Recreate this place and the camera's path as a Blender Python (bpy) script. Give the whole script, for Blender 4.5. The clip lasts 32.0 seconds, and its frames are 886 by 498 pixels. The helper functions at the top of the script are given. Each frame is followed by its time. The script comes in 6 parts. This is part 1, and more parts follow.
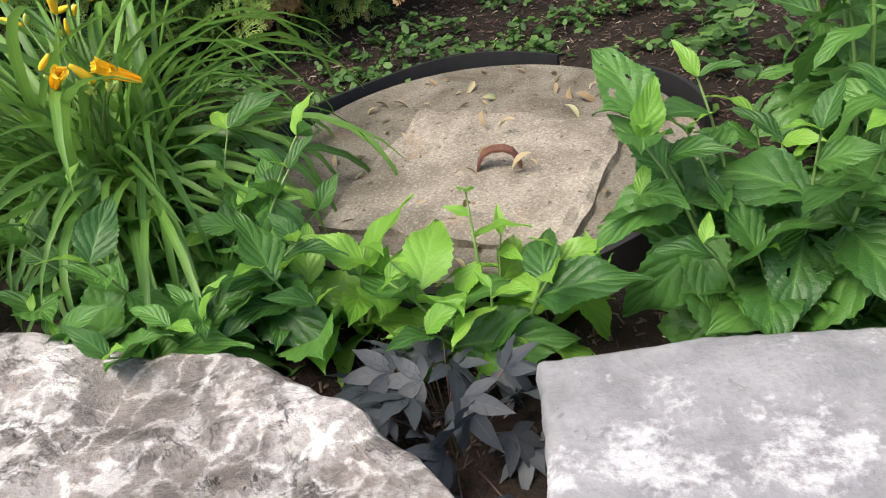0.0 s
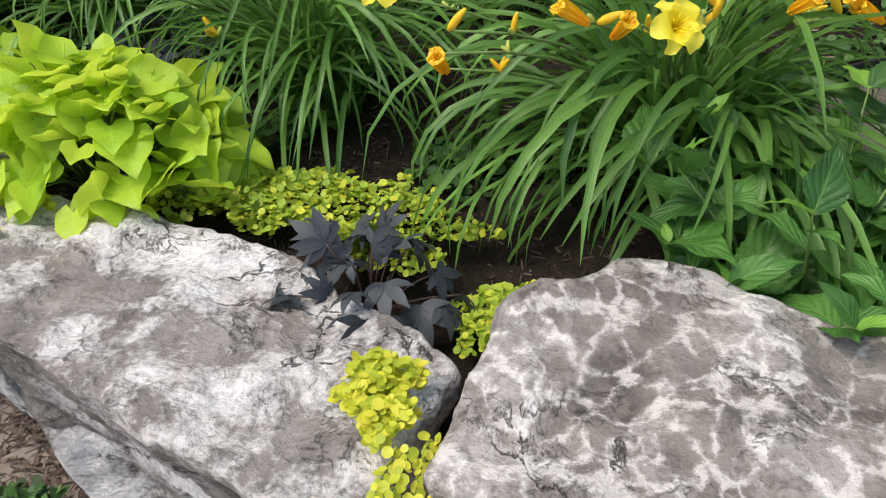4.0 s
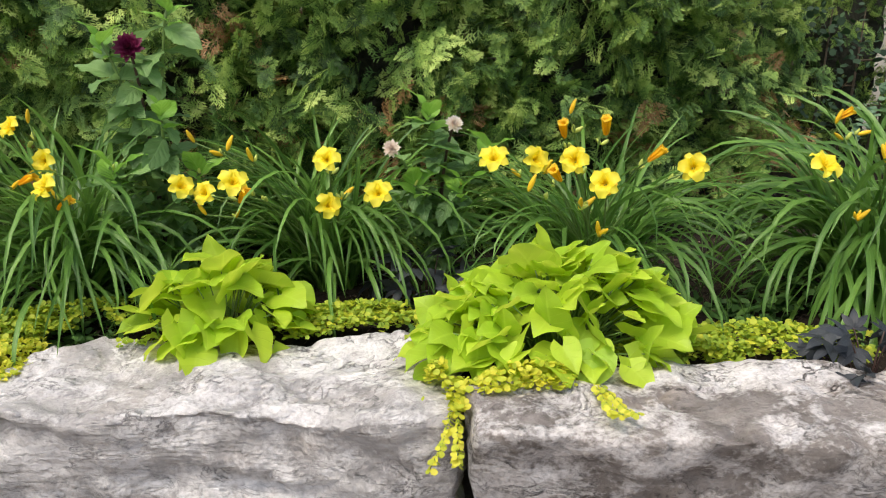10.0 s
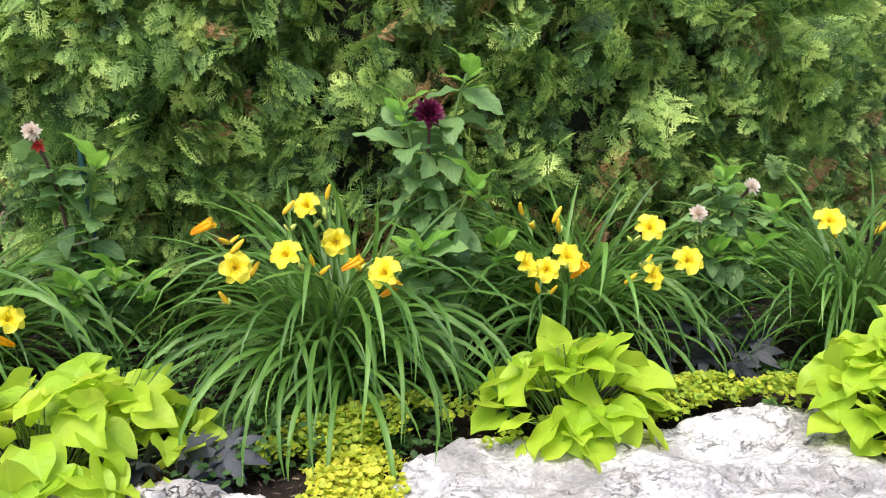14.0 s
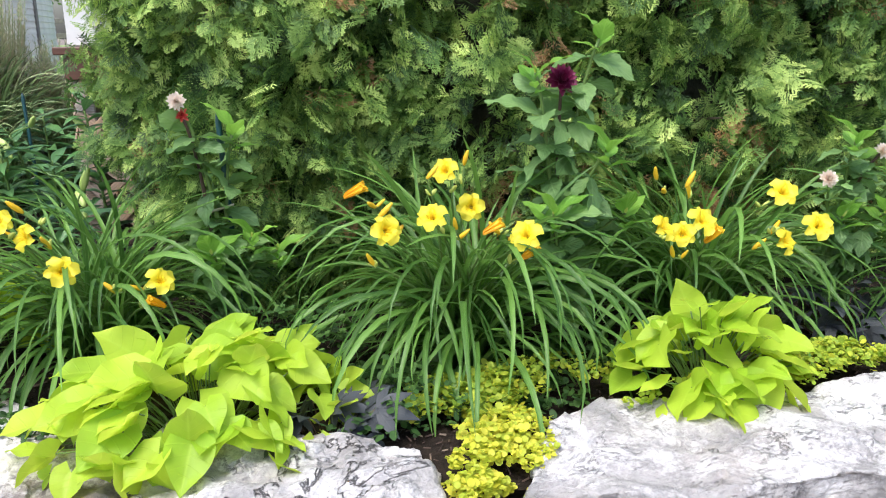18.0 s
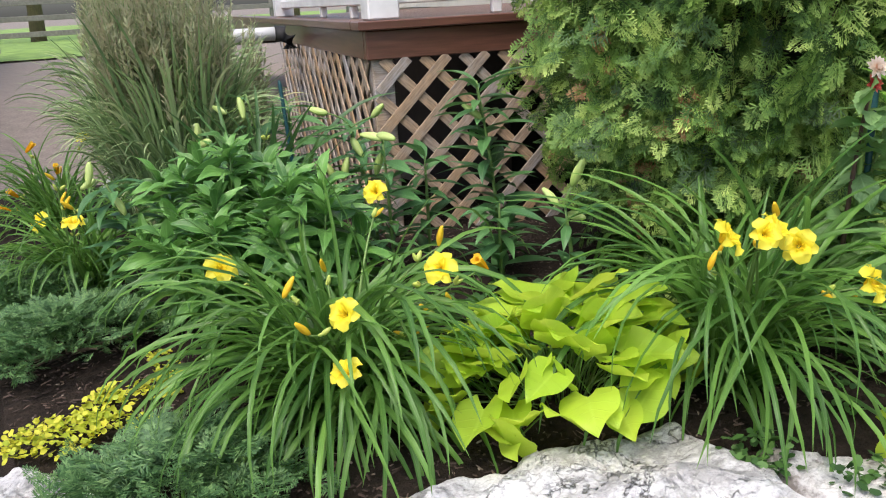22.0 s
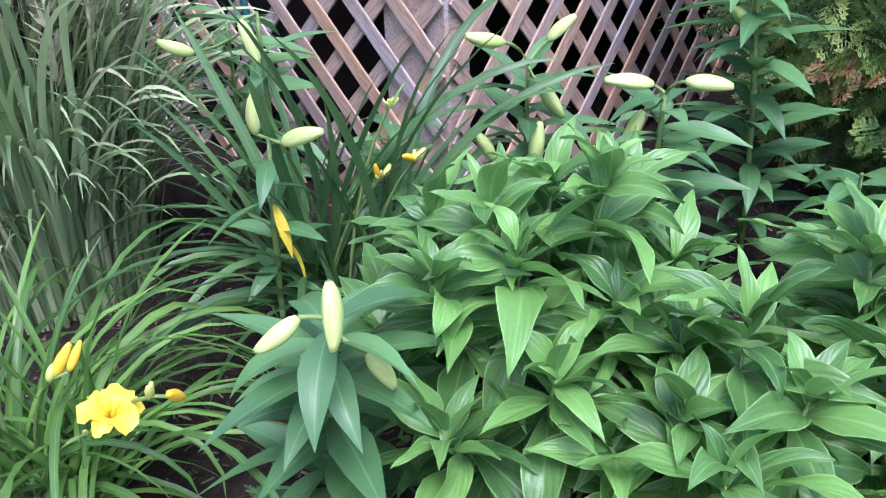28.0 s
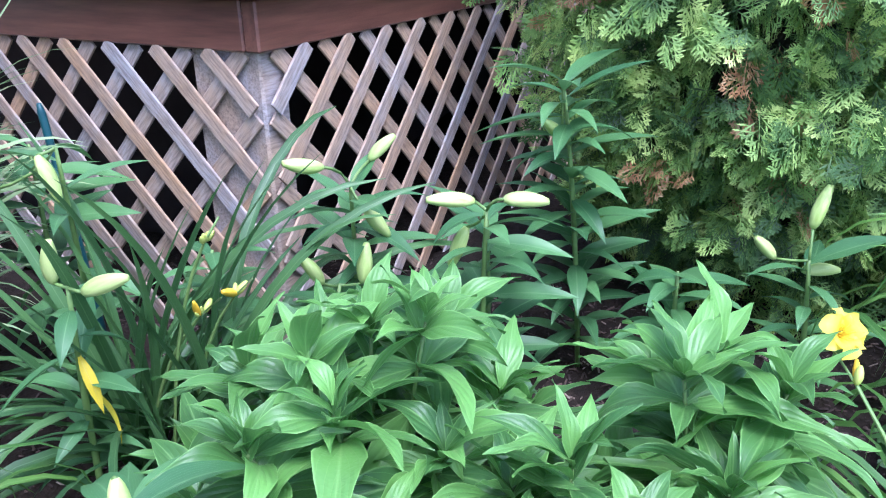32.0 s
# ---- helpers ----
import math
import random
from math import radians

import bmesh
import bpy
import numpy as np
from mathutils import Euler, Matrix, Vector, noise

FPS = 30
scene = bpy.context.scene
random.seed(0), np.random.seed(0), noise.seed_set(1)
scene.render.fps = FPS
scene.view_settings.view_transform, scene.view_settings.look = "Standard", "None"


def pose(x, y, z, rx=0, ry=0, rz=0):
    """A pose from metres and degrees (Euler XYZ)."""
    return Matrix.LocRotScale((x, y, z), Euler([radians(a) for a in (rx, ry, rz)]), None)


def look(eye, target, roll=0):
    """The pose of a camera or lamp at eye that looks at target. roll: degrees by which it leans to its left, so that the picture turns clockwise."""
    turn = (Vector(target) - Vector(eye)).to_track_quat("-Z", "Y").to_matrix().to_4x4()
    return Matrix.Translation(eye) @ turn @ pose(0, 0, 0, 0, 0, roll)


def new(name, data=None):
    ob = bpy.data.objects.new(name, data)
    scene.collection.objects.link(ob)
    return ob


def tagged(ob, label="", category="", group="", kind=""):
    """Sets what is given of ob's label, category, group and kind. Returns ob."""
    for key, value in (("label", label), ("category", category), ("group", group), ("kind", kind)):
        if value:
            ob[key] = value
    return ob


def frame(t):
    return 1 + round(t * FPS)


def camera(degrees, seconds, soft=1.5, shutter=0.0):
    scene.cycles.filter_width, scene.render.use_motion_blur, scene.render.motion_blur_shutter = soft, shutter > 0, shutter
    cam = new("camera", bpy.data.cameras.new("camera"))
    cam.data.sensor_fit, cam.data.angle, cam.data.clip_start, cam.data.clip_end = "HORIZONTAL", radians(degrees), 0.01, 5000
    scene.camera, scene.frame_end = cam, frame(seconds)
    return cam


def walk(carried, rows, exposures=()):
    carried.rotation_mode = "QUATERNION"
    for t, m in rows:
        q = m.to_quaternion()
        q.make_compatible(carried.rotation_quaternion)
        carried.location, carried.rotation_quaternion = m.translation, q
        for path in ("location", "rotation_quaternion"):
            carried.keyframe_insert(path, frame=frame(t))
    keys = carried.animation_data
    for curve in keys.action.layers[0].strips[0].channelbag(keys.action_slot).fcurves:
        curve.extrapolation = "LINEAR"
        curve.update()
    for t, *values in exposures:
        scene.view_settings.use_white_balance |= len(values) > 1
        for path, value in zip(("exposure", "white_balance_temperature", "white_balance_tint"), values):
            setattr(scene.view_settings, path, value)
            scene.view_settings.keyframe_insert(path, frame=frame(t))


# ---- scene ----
EXPOSURES = [(0, 1.04, 6700, 10), (1, 1.04, 6700, 10), (2, 0.88, 6700, 10), (3, 1.05, 6600, 8), (4, 0.62, 6500, 8), (7, 0.62, 6750, 4), (9, 0.60, 6850, 8), (11, 0.66, 6700, 11), (13, 0.94, 6500, 12), (18, 1.02, 6150, 12), (20, 0.82, 6300, 12), (24, 0.80, 6150, 14), (26, 1.14, 5280, 23), (28.8, 1.49, 5150, 36), (30, 1.49, 4950, 27), (32, 1.59, 4900, 25)]
cam = camera(56.4, 32.0, soft=1.1)
PATH = [
    (0, (0.152, 0.162, 1.553), (-0.024, 1.812, 0.436), -10.1),
    (0.5, (0.144, 0.161, 1.547), (-0.012, 1.808, 0.423), -9.3),
    (1, (0.132, 0.156, 1.535), (-0.051, 1.785, 0.389), -8.1),
    (1.5, (0.115, 0.158, 1.541), (-0.171, 1.763, 0.383), -6.5),
    (2, (0.004, 0.14, 1.556), (-0.371, 1.762, 0.448), -4.6),
    (2.5, (-0.17, 0.105, 1.577), (-0.526, 1.797, 0.571), -3.1),
    (3, (-0.306, 0.093, 1.583), (-0.728, 1.801, 0.632), -1.7),
    (3.5, (-0.479, 0.121, 1.56), (-0.995, 1.736, 0.5), -1.9),
    (4, (-0.654, 0.147, 1.566), (-1.125, 1.685, 0.377), -2.6),
    (4.5, (-0.808, 0.091, 1.582), (-1.182, 1.682, 0.429), -6.5),
    (6.5, (-1.47, -0.122, 1.558), (-1.265, 1.703, 0.764), -2.6),
    (7, (-1.524, -0.341, 1.547), (-1.265, 1.495, 0.798), -2.0),
    (7.5, (-1.599, -0.489, 1.553), (-1.32, 1.354, 0.828), -2.3),
    (8, (-1.724, -0.532, 1.554), (-1.411, 1.323, 0.876), -3.7),
    (8.5, (-1.885, -0.558, 1.539), (-1.603, 1.33, 0.941), -1.2),
    (9, (-1.987, -0.486, 1.525), (-1.767, 1.418, 0.954), 0.2),
    (9.5, (-2.113, -0.375, 1.524), (-1.847, 1.525, 0.96), 0.2),
    (10, (-2.282, -0.31, 1.512), (-1.873, 1.562, 0.938), -0.1),
    (10.5, (-2.486, -0.265, 1.51), (-1.988, 1.586, 0.938), -1.3),
    (11, (-2.648, -0.133, 1.486), (-2.136, 1.722, 0.943), -1.2),
    (11.5, (-2.802, -0.035, 1.511), (-2.265, 1.813, 0.967), -1.5),
    (12, (-2.992, 0.02, 1.531), (-2.378, 1.839, 0.969), -2.7),
    (12.5, (-3.139, 0.083, 1.532), (-2.483, 1.896, 1.0), -2.2),
    (13, (-3.255, 0.16, 1.537), (-2.57, 1.976, 1.053), -2.3),
    (13.5, (-3.334, 0.175, 1.542), (-2.59, 1.971, 1.074), -1.4),
    (14, (-3.365, 0.193, 1.53), (-2.57, 1.971, 1.077), 0.0),
    (14.5, (-3.368, 0.19, 1.535), (-2.553, 1.96, 1.084), 0.9),
    (16.5, (-3.371, 0.185, 1.533), (-2.569, 1.969, 1.116), 0.1),
    (17, (-3.393, 0.195, 1.534), (-2.591, 1.977, 1.109), -0.4),
    (17.5, (-3.464, 0.197, 1.526), (-2.695, 1.989, 1.081), -0.7),
    (18, (-3.564, 0.228, 1.51), (-2.883, 2.04, 1.006), -0.8),
    (18.5, (-3.646, 0.354, 1.514), (-3.054, 2.183, 0.964), -0.9),
    (19, (-3.821, 0.462, 1.539), (-3.215, 2.294, 1.013), -1.9),
    (19.5, (-4.034, 0.553, 1.552), (-3.365, 2.354, 0.995), -3.5),
    (20, (-4.229, 0.667, 1.536), (-3.572, 2.462, 0.95), -2.0),
    (20.5, (-4.392, 0.848, 1.547), (-3.778, 2.657, 0.957), -2.7),
    (21, (-4.652, 0.991, 1.549), (-3.923, 2.761, 0.968), -4.1),
    (21.5, (-4.88, 1.144, 1.53), (-4.063, 2.876, 0.955), -2.7),
    (22, (-5.077, 1.343, 1.542), (-4.118, 2.999, 0.961), -3.2),
    (22.5, (-5.296, 1.51, 1.538), (-4.085, 3.002, 0.984), -8.4),
    (23, (-5.421, 1.705, 1.564), (-4.067, 3.115, 1.142), -11.3),
    (23.5, (-5.475, 1.985, 1.586), (-4.052, 3.32, 1.147), -8.5),
    (24, (-5.555, 2.244, 1.589), (-4.074, 3.473, 1.045), -6.3),
    (24.5, (-5.594, 2.457, 1.599), (-4.068, 3.595, 0.985), -5.8),
    (25, (-5.53, 2.627, 1.616), (-3.923, 3.628, 0.971), -6.3),
    (25.5, (-5.515, 2.821, 1.62), (-3.873, 3.705, 0.897), -6.8),
    (26, (-5.481, 2.957, 1.576), (-3.904, 3.88, 0.762), -5.4),
    (26.5, (-5.364, 3.024, 1.528), (-3.849, 4.039, 0.707), -2.2),
    (28.5, (-5.271, 3.247, 1.546), (-3.673, 4.015, 0.619), -2.1),
    (29, (-5.24, 3.232, 1.558), (-3.564, 3.911, 0.702), -2.7),
    (29.5, (-5.227, 3.225, 1.578), (-3.512, 3.87, 0.778), -2.6),
    (30, (-5.218, 3.22, 1.584), (-3.477, 3.849, 0.827), -1.9),
    (30.5, (-5.216, 3.218, 1.594), (-3.462, 3.834, 0.856), -1.4),
    (31, (-5.215, 3.215, 1.596), (-3.448, 3.816, 0.877), -1.4),
    (31.5, (-5.214, 3.208, 1.598), (-3.442, 3.794, 0.879), -1.4),
    (32, (-5.214, 3.203, 1.583), (-3.45, 3.773, 0.833), -1.6),
]
walk(cam, [(t, look(eye, target, roll)) for t, eye, target, roll in PATH], EXPOSURES)

# ---- world, sun, exposure ----
world = bpy.data.worlds.new("world")
scene.world = world
world.use_nodes = True
wn = world.node_tree
sky = wn.nodes.new("ShaderNodeTexSky")
sky.sky_type = "NISHITA"
sky.sun_disc = False
sky.sun_elevation = radians(64)
sky.sun_rotation = radians(232)
sky.air_density, sky.dust_density, sky.ozone_density = 1.0, 4.0, 1.0
wn.links.new(sky.outputs[0], wn.nodes["Background"].inputs[0])
wn.nodes["Background"].inputs[1].default_value = 0.15
sun = new("sun", bpy.data.lights.new("sun", "SUN"))
sun.data.energy, sun.data.angle, sun.data.color = 1.3, radians(28), (1.0, 0.95, 0.87)
sun.matrix_world = look((-5.8, -1.0, 10.5), (-2.0, 2.0, 0.5))


# ---- materials ----
def nodes_of(name):
    m = bpy.data.materials.new(name)
    m.use_nodes = True
    nt = m.node_tree
    return m, nt, nt.nodes["Principled BSDF"], nt.nodes["Material Output"]


def node(nt, kind, **values):
    n = nt.nodes.new("ShaderNode" + kind)
    for key, value in values.items():
        n.inputs[key.replace("_", " ")].default_value = value
    return n


def ramp(nt, source, stops):
    r = nt.nodes.new("ShaderNodeValToRGB")
    while len(r.color_ramp.elements) < len(stops):
        r.color_ramp.elements.new(0.5)
    for e, (p, c) in zip(r.color_ramp.elements, stops):
        e.position = p
        e.color = (*c, 1.0) if isinstance(c, tuple) else (c, c, c, 1.0)
    nt.links.new(source, r.inputs[0])
    return r.outputs[0]


def mix(nt, fac, a, b, blend="MIX"):
    m = nt.nodes.new("ShaderNodeMix")
    m.data_type, m.blend_type = "RGBA", blend
    for value, slot in ((fac, 0), (a, 6), (b, 7)):
        if isinstance(value, bpy.types.NodeSocket):
            nt.links.new(value, m.inputs[slot])
        elif isinstance(value, tuple):
            m.inputs[slot].default_value = (*value, 1.0)
        else:
            m.inputs[slot].default_value = value
    return m.outputs[2]


def maths(nt, op, a, b=0.0):
    m = nt.nodes.new("ShaderNodeMath")
    m.operation = op
    for value, slot in ((a, 0), (b, 1)):
        if isinstance(value, bpy.types.NodeSocket):
            nt.links.new(value, m.inputs[slot])
        else:
            m.inputs[slot].default_value = value
    return m.outputs[0]


def coords(nt, kind="Object"):
    return nt.nodes.new("ShaderNodeTexCoord").outputs[kind]


def noise_of(nt, vec, scale, detail=4.0, rough=0.6, distortion=0.0):
    n = node(nt, "TexNoise", Scale=scale, Detail=detail, Roughness=rough, Distortion=distortion)
    nt.links.new(vec, n.inputs["Vector"])
    return n.outputs["Fac"]


def bump(nt, height, strength, distance=0.01, under=None):
    b = node(nt, "Bump", Strength=strength, Distance=distance)
    nt.links.new(height, b.inputs["Height"])
    if under is not None:
        nt.links.new(under, b.inputs["Normal"])
    return b.outputs[0]


def leaf_material(name, dark, light, vein, veins=7.0, slant=1.6, rough=0.42, glow=0.35, relief=0.5, island=False, blotch=0.35, margin=0.0, quilt=0.0):
    """A leaf: colour varies from leaf to leaf and over the blade, midrib and side veins run by the blade's own coordinates."""
    m, nt, bsdf, out = nodes_of(name)
    rnd = nt.nodes.new("ShaderNodeNewGeometry").outputs["Random Per Island"] if island else nt.nodes.new("ShaderNodeObjectInfo").outputs["Random"]
    uv = nt.nodes.new("ShaderNodeSeparateXYZ")
    nt.links.new(coords(nt, "UV"), uv.inputs[0])
    side = maths(nt, "ABSOLUTE", maths(nt, "SUBTRACT", uv.outputs[0], 0.5))
    run = maths(nt, "SUBTRACT", maths(nt, "MULTIPLY", uv.outputs[1], veins), maths(nt, "MULTIPLY", side, slant))
    wave = maths(nt, "ABSOLUTE", maths(nt, "SINE", maths(nt, "MULTIPLY", run, math.pi)))
    rib = ramp(nt, side, ((0.0, 1.0), (0.05, 0.0)))
    veinmask = ramp(nt, wave, ((0.0, 1.0), (0.22, 0.0)))
    spots = noise_of(nt, coords(nt), 26.0, 3.0)
    colour = mix(nt, rnd, dark, light)
    colour = mix(nt, maths(nt, "MULTIPLY", spots, blotch), colour, tuple(c * 1.35 for c in light))
    colour = mix(nt, maths(nt, "MULTIPLY", noise_of(nt, coords(nt), 7.0, 2.0), 0.45), colour, tuple(c * 0.6 for c in dark))
    colour = mix(nt, maths(nt, "MULTIPLY", veinmask, 0.20), colour, vein)
    colour = mix(nt, maths(nt, "MULTIPLY", rib, 0.5), colour, vein)
    if margin:
        colour = mix(nt, maths(nt, "MULTIPLY", ramp(nt, side, ((0.45, 0.0), (0.5, 1.0))), margin), colour, tuple(min(1.0, c * 1.5) for c in vein))
    nt.links.new(colour, bsdf.inputs["Base Color"])
    bsdf.inputs["Roughness"].default_value = rough
    bsdf.inputs["Specular IOR Level"].default_value = 0.4
    normal = bump(nt, mix(nt, 0.5, veinmask, spots), relief, 0.003)
    if quilt:
        net = nt.nodes.new("ShaderNodeTexVoronoi")
        net.feature = "DISTANCE_TO_EDGE"
        net.inputs["Scale"].default_value = 150.0
        nt.links.new(coords(nt), net.inputs["Vector"])
        pillow = maths(nt, "MULTIPLY", wave, ramp(nt, side, ((0.0, 0.0), (0.12, 1.0))))
        normal = bump(nt, pillow, quilt, 0.006, bump(nt, ramp(nt, net.outputs["Distance"], ((0.0, 0.0), (0.25, 1.0))), quilt * 0.6, 0.0015))
    nt.links.new(normal, bsdf.inputs["Normal"])
    trans = nt.nodes.new("ShaderNodeBsdfTranslucent")
    nt.links.new(mix(nt, 0.5, colour, tuple(min(1.0, c * 1.6) for c in light)), trans.inputs[0])
    nt.links.new(normal, trans.inputs["Normal"])
    blend = nt.nodes.new("ShaderNodeMixShader")
    blend.inputs[0].default_value = glow
    nt.links.new(bsdf.outputs[0], blend.inputs[1])
    nt.links.new(trans.outputs[0], blend.inputs[2])
    nt.links.new(blend.outputs[0], out.inputs[0])
    return m


def spread_material(name, stops, rough=0.6, glow=0.25, grain=60.0):
    """Small foliage or chips joined in one mesh: every island takes its own colour from the ramp."""
    m, nt, bsdf, out = nodes_of(name)
    rnd = nt.nodes.new("ShaderNodeNewGeometry").outputs["Random Per Island"]
    colour = ramp(nt, rnd, stops)
    n = noise_of(nt, coords(nt), grain, 3.0)
    colour = mix(nt, maths(nt, "MULTIPLY", n, 0.35), colour, tuple(c * 0.5 for c in stops[len(stops) // 2][1]))
    nt.links.new(colour, bsdf.inputs["Base Color"])
    bsdf.inputs["Roughness"].default_value = rough
    nt.links.new(bump(nt, n, 0.3, 0.003), bsdf.inputs["Normal"])
    if glow:
        trans = nt.nodes.new("ShaderNodeBsdfTranslucent")
        nt.links.new(colour, trans.inputs[0])
        blend = nt.nodes.new("ShaderNodeMixShader")
        blend.inputs[0].default_value = glow
        nt.links.new(bsdf.outputs[0], blend.inputs[1])
        nt.links.new(trans.outputs[0], blend.inputs[2])
        nt.links.new(blend.outputs[0], out.inputs[0])
    return m


def cedar_material(name, stops):
    """Cedar foliage: darker at each spray's base, brighter toward its tips, varied from spray to spray and in wide
    patches.
    """
    m, nt, bsdf, out = nodes_of(name)
    uv = nt.nodes.new("ShaderNodeSeparateXYZ")
    nt.links.new(coords(nt, "UV"), uv.inputs[0])
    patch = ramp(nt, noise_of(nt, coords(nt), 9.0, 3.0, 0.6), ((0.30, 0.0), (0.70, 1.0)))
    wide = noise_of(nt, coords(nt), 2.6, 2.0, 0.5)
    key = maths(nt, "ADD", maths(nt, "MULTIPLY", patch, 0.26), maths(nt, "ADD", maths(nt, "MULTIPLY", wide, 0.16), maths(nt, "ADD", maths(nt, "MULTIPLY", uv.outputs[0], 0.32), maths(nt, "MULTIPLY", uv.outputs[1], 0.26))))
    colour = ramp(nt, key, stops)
    nt.links.new(colour, bsdf.inputs["Base Color"])
    bsdf.inputs["Roughness"].default_value = 0.62
    trans = nt.nodes.new("ShaderNodeBsdfTranslucent")
    nt.links.new(colour, trans.inputs[0])
    blend = nt.nodes.new("ShaderNodeMixShader")
    blend.inputs[0].default_value = 0.33
    nt.links.new(bsdf.outputs[0], blend.inputs[1])
    nt.links.new(trans.outputs[0], blend.inputs[2])
    nt.links.new(blend.outputs[0], out.inputs[0])
    return m


def plain_material(name, a, b, rough=0.6, scale=20.0, relief=0.3, distance=0.005, metal=0.0, stretch=None, spec=0.5, detail=6.0):
    m, nt, bsdf, out = nodes_of(name)
    vec = coords(nt)
    if stretch:
        mp = nt.nodes.new("ShaderNodeMapping")
        mp.inputs["Scale"].default_value = stretch
        nt.links.new(vec, mp.inputs[0])
        vec = mp.outputs[0]
    n = noise_of(nt, vec, scale, detail)
    big = noise_of(nt, vec, scale * 0.17, 3.0)
    colour = mix(nt, ramp(nt, n, ((0.3, 0.0), (0.7, 1.0))), a, b)
    colour = mix(nt, maths(nt, "MULTIPLY", ramp(nt, big, ((0.4, 0.0), (0.7, 1.0))), 0.4), colour, tuple(c * 0.6 for c in a))
    rnd = nt.nodes.new("ShaderNodeObjectInfo").outputs["Random"]
    colour = mix(nt, maths(nt, "MULTIPLY", rnd, 0.35), colour, tuple(c * 0.65 for c in b))
    nt.links.new(colour, bsdf.inputs["Base Color"])
    bsdf.inputs["Roughness"].default_value = rough
    bsdf.inputs["Metallic"].default_value = metal
    bsdf.inputs["Specular IOR Level"].default_value = spec
    if relief:
        nt.links.new(bump(nt, n, relief, distance), bsdf.inputs["Normal"])
    return m


def rock_material(name, dark, pale, white, amount=0.5, veined=0.0, layered=0.0, smooth=0.0):
    """Weathered limestone: soft-edged pale crust over grey-brown stone, bedding lines, flakes, cracks and fine grain."""
    m, nt, bsdf, out = nodes_of(name)
    vec = coords(nt)

    def stretched(sx, sy, sz):
        mp = nt.nodes.new("ShaderNodeMapping")
        mp.inputs["Scale"].default_value = (sx, sy, sz)
        nt.links.new(vec, mp.inputs[0])
        return mp.outputs[0]

    big = noise_of(nt, vec, 5.0, 8.0, 0.62, 0.15)
    mid = noise_of(nt, vec, 13.0, 8.0, 0.66, 0.2)
    fine = noise_of(nt, vec, 90.0, 5.0, 0.65)
    bed = noise_of(nt, stretched(1.0, 1.0, 5.5), 2.6, 5.0, 0.55, 0.4)
    flakes = noise_of(nt, stretched(0.9, 1.1, 1.5), 9.0, 8.0, 0.64, 0.45)
    # grey and brown stone
    colour = mix(nt, ramp(nt, mid, ((0.36, 0.0), (0.64, 1.0))), dark, pale)
    warm = ramp(nt, noise_of(nt, vec, 5.5, 5.0, 0.6, 0.6), ((0.52, 0.0), (0.70, 1.0)))
    colour = mix(nt, maths(nt, "MULTIPLY", warm, 0.35 * (1.0 - smooth)), colour, (pale[0] * 0.98, pale[1] * 0.86, pale[2] * 0.72))
    # pale crust in soft patches broken by flakes
    crust = maths(nt, "ADD", maths(nt, "MULTIPLY", big, 0.52), maths(nt, "ADD", maths(nt, "MULTIPLY", flakes, 0.33), maths(nt, "MULTIPLY", fine, 0.15)))
    edge = 0.60 - 0.20 * amount
    colour = mix(nt, ramp(nt, crust, ((edge - 0.03, 0.0), (edge + 0.015, 0.55), (edge + 0.08, 1.0))), colour, white)
    if veined:
        blob = nt.nodes.new("ShaderNodeTexVoronoi")
        blob.feature = "DISTANCE_TO_EDGE"
        blob.inputs["Scale"].default_value = 21.0
        nt.links.new(mix(nt, 0.11, vec, node_colour_noise(nt, vec, 9.0)), blob.inputs["Vector"])
        wander = maths(nt, "MULTIPLY", maths(nt, "SUBTRACT", noise_of(nt, vec, 24.0, 8.0, 0.72), 0.5), -1.15)
        web = ramp(nt, maths(nt, "ADD", blob.outputs["Distance"], wander), ((0.0, 1.0), (0.04, 0.5), (0.13, 0.0)))
        where = ramp(nt, noise_of(nt, vec, 2.6, 3.0, 0.5), ((0.40, 0.35), (0.58, 1.0)))
        stone = mix(nt, ramp(nt, mid, ((0.35, 0.0), (0.65, 1.0))), tuple(c * 0.85 for c in dark), tuple(c * 1.15 for c in pale))
        colour = mix(nt, maths(nt, "MULTIPLY", where, veined), colour, mix(nt, web, stone, white))
    # bedding: thin dark lines and slightly toned bands
    if layered:
        band = ramp(nt, bed, ((0.38, 0.0), (0.50, 1.0), (0.62, 0.2)))
        colour = mix(nt, maths(nt, "MULTIPLY", band, 0.42 * layered), colour, pale)
        line = maths(nt, "ABSOLUTE", maths(nt, "SUBTRACT", noise_of(nt, stretched(1.0, 1.0, 7.0), 3.0, 6.0, 0.55, 0.5), 0.5))
        seam = maths(nt, "MULTIPLY", ramp(nt, line, ((0.0, 1.0), (0.010, 0.0))), ramp(nt, noise_of(nt, vec, 5.0, 4.0), ((0.42, 0.0), (0.56, 1.0))))
        colour = mix(nt, maths(nt, "MULTIPLY", seam, 0.75 * layered), colour, tuple(c * 0.30 for c in dark))
    # flake edges and cracks
    ridge = maths(nt, "ABSOLUTE", maths(nt, "SUBTRACT", flakes, 0.5))
    nick = maths(nt, "MULTIPLY", ramp(nt, ridge, ((0.0, 1.0), (0.016, 0.0))), ramp(nt, noise_of(nt, vec, 7.0, 4.0), ((0.48 + 0.12 * smooth, 0.0), (0.60 + 0.12 * smooth, 1.0))))
    colour = mix(nt, maths(nt, "MULTIPLY", nick, 0.6 * (1.0 - 0.65 * smooth)), colour, tuple(c * 0.35 for c in dark))
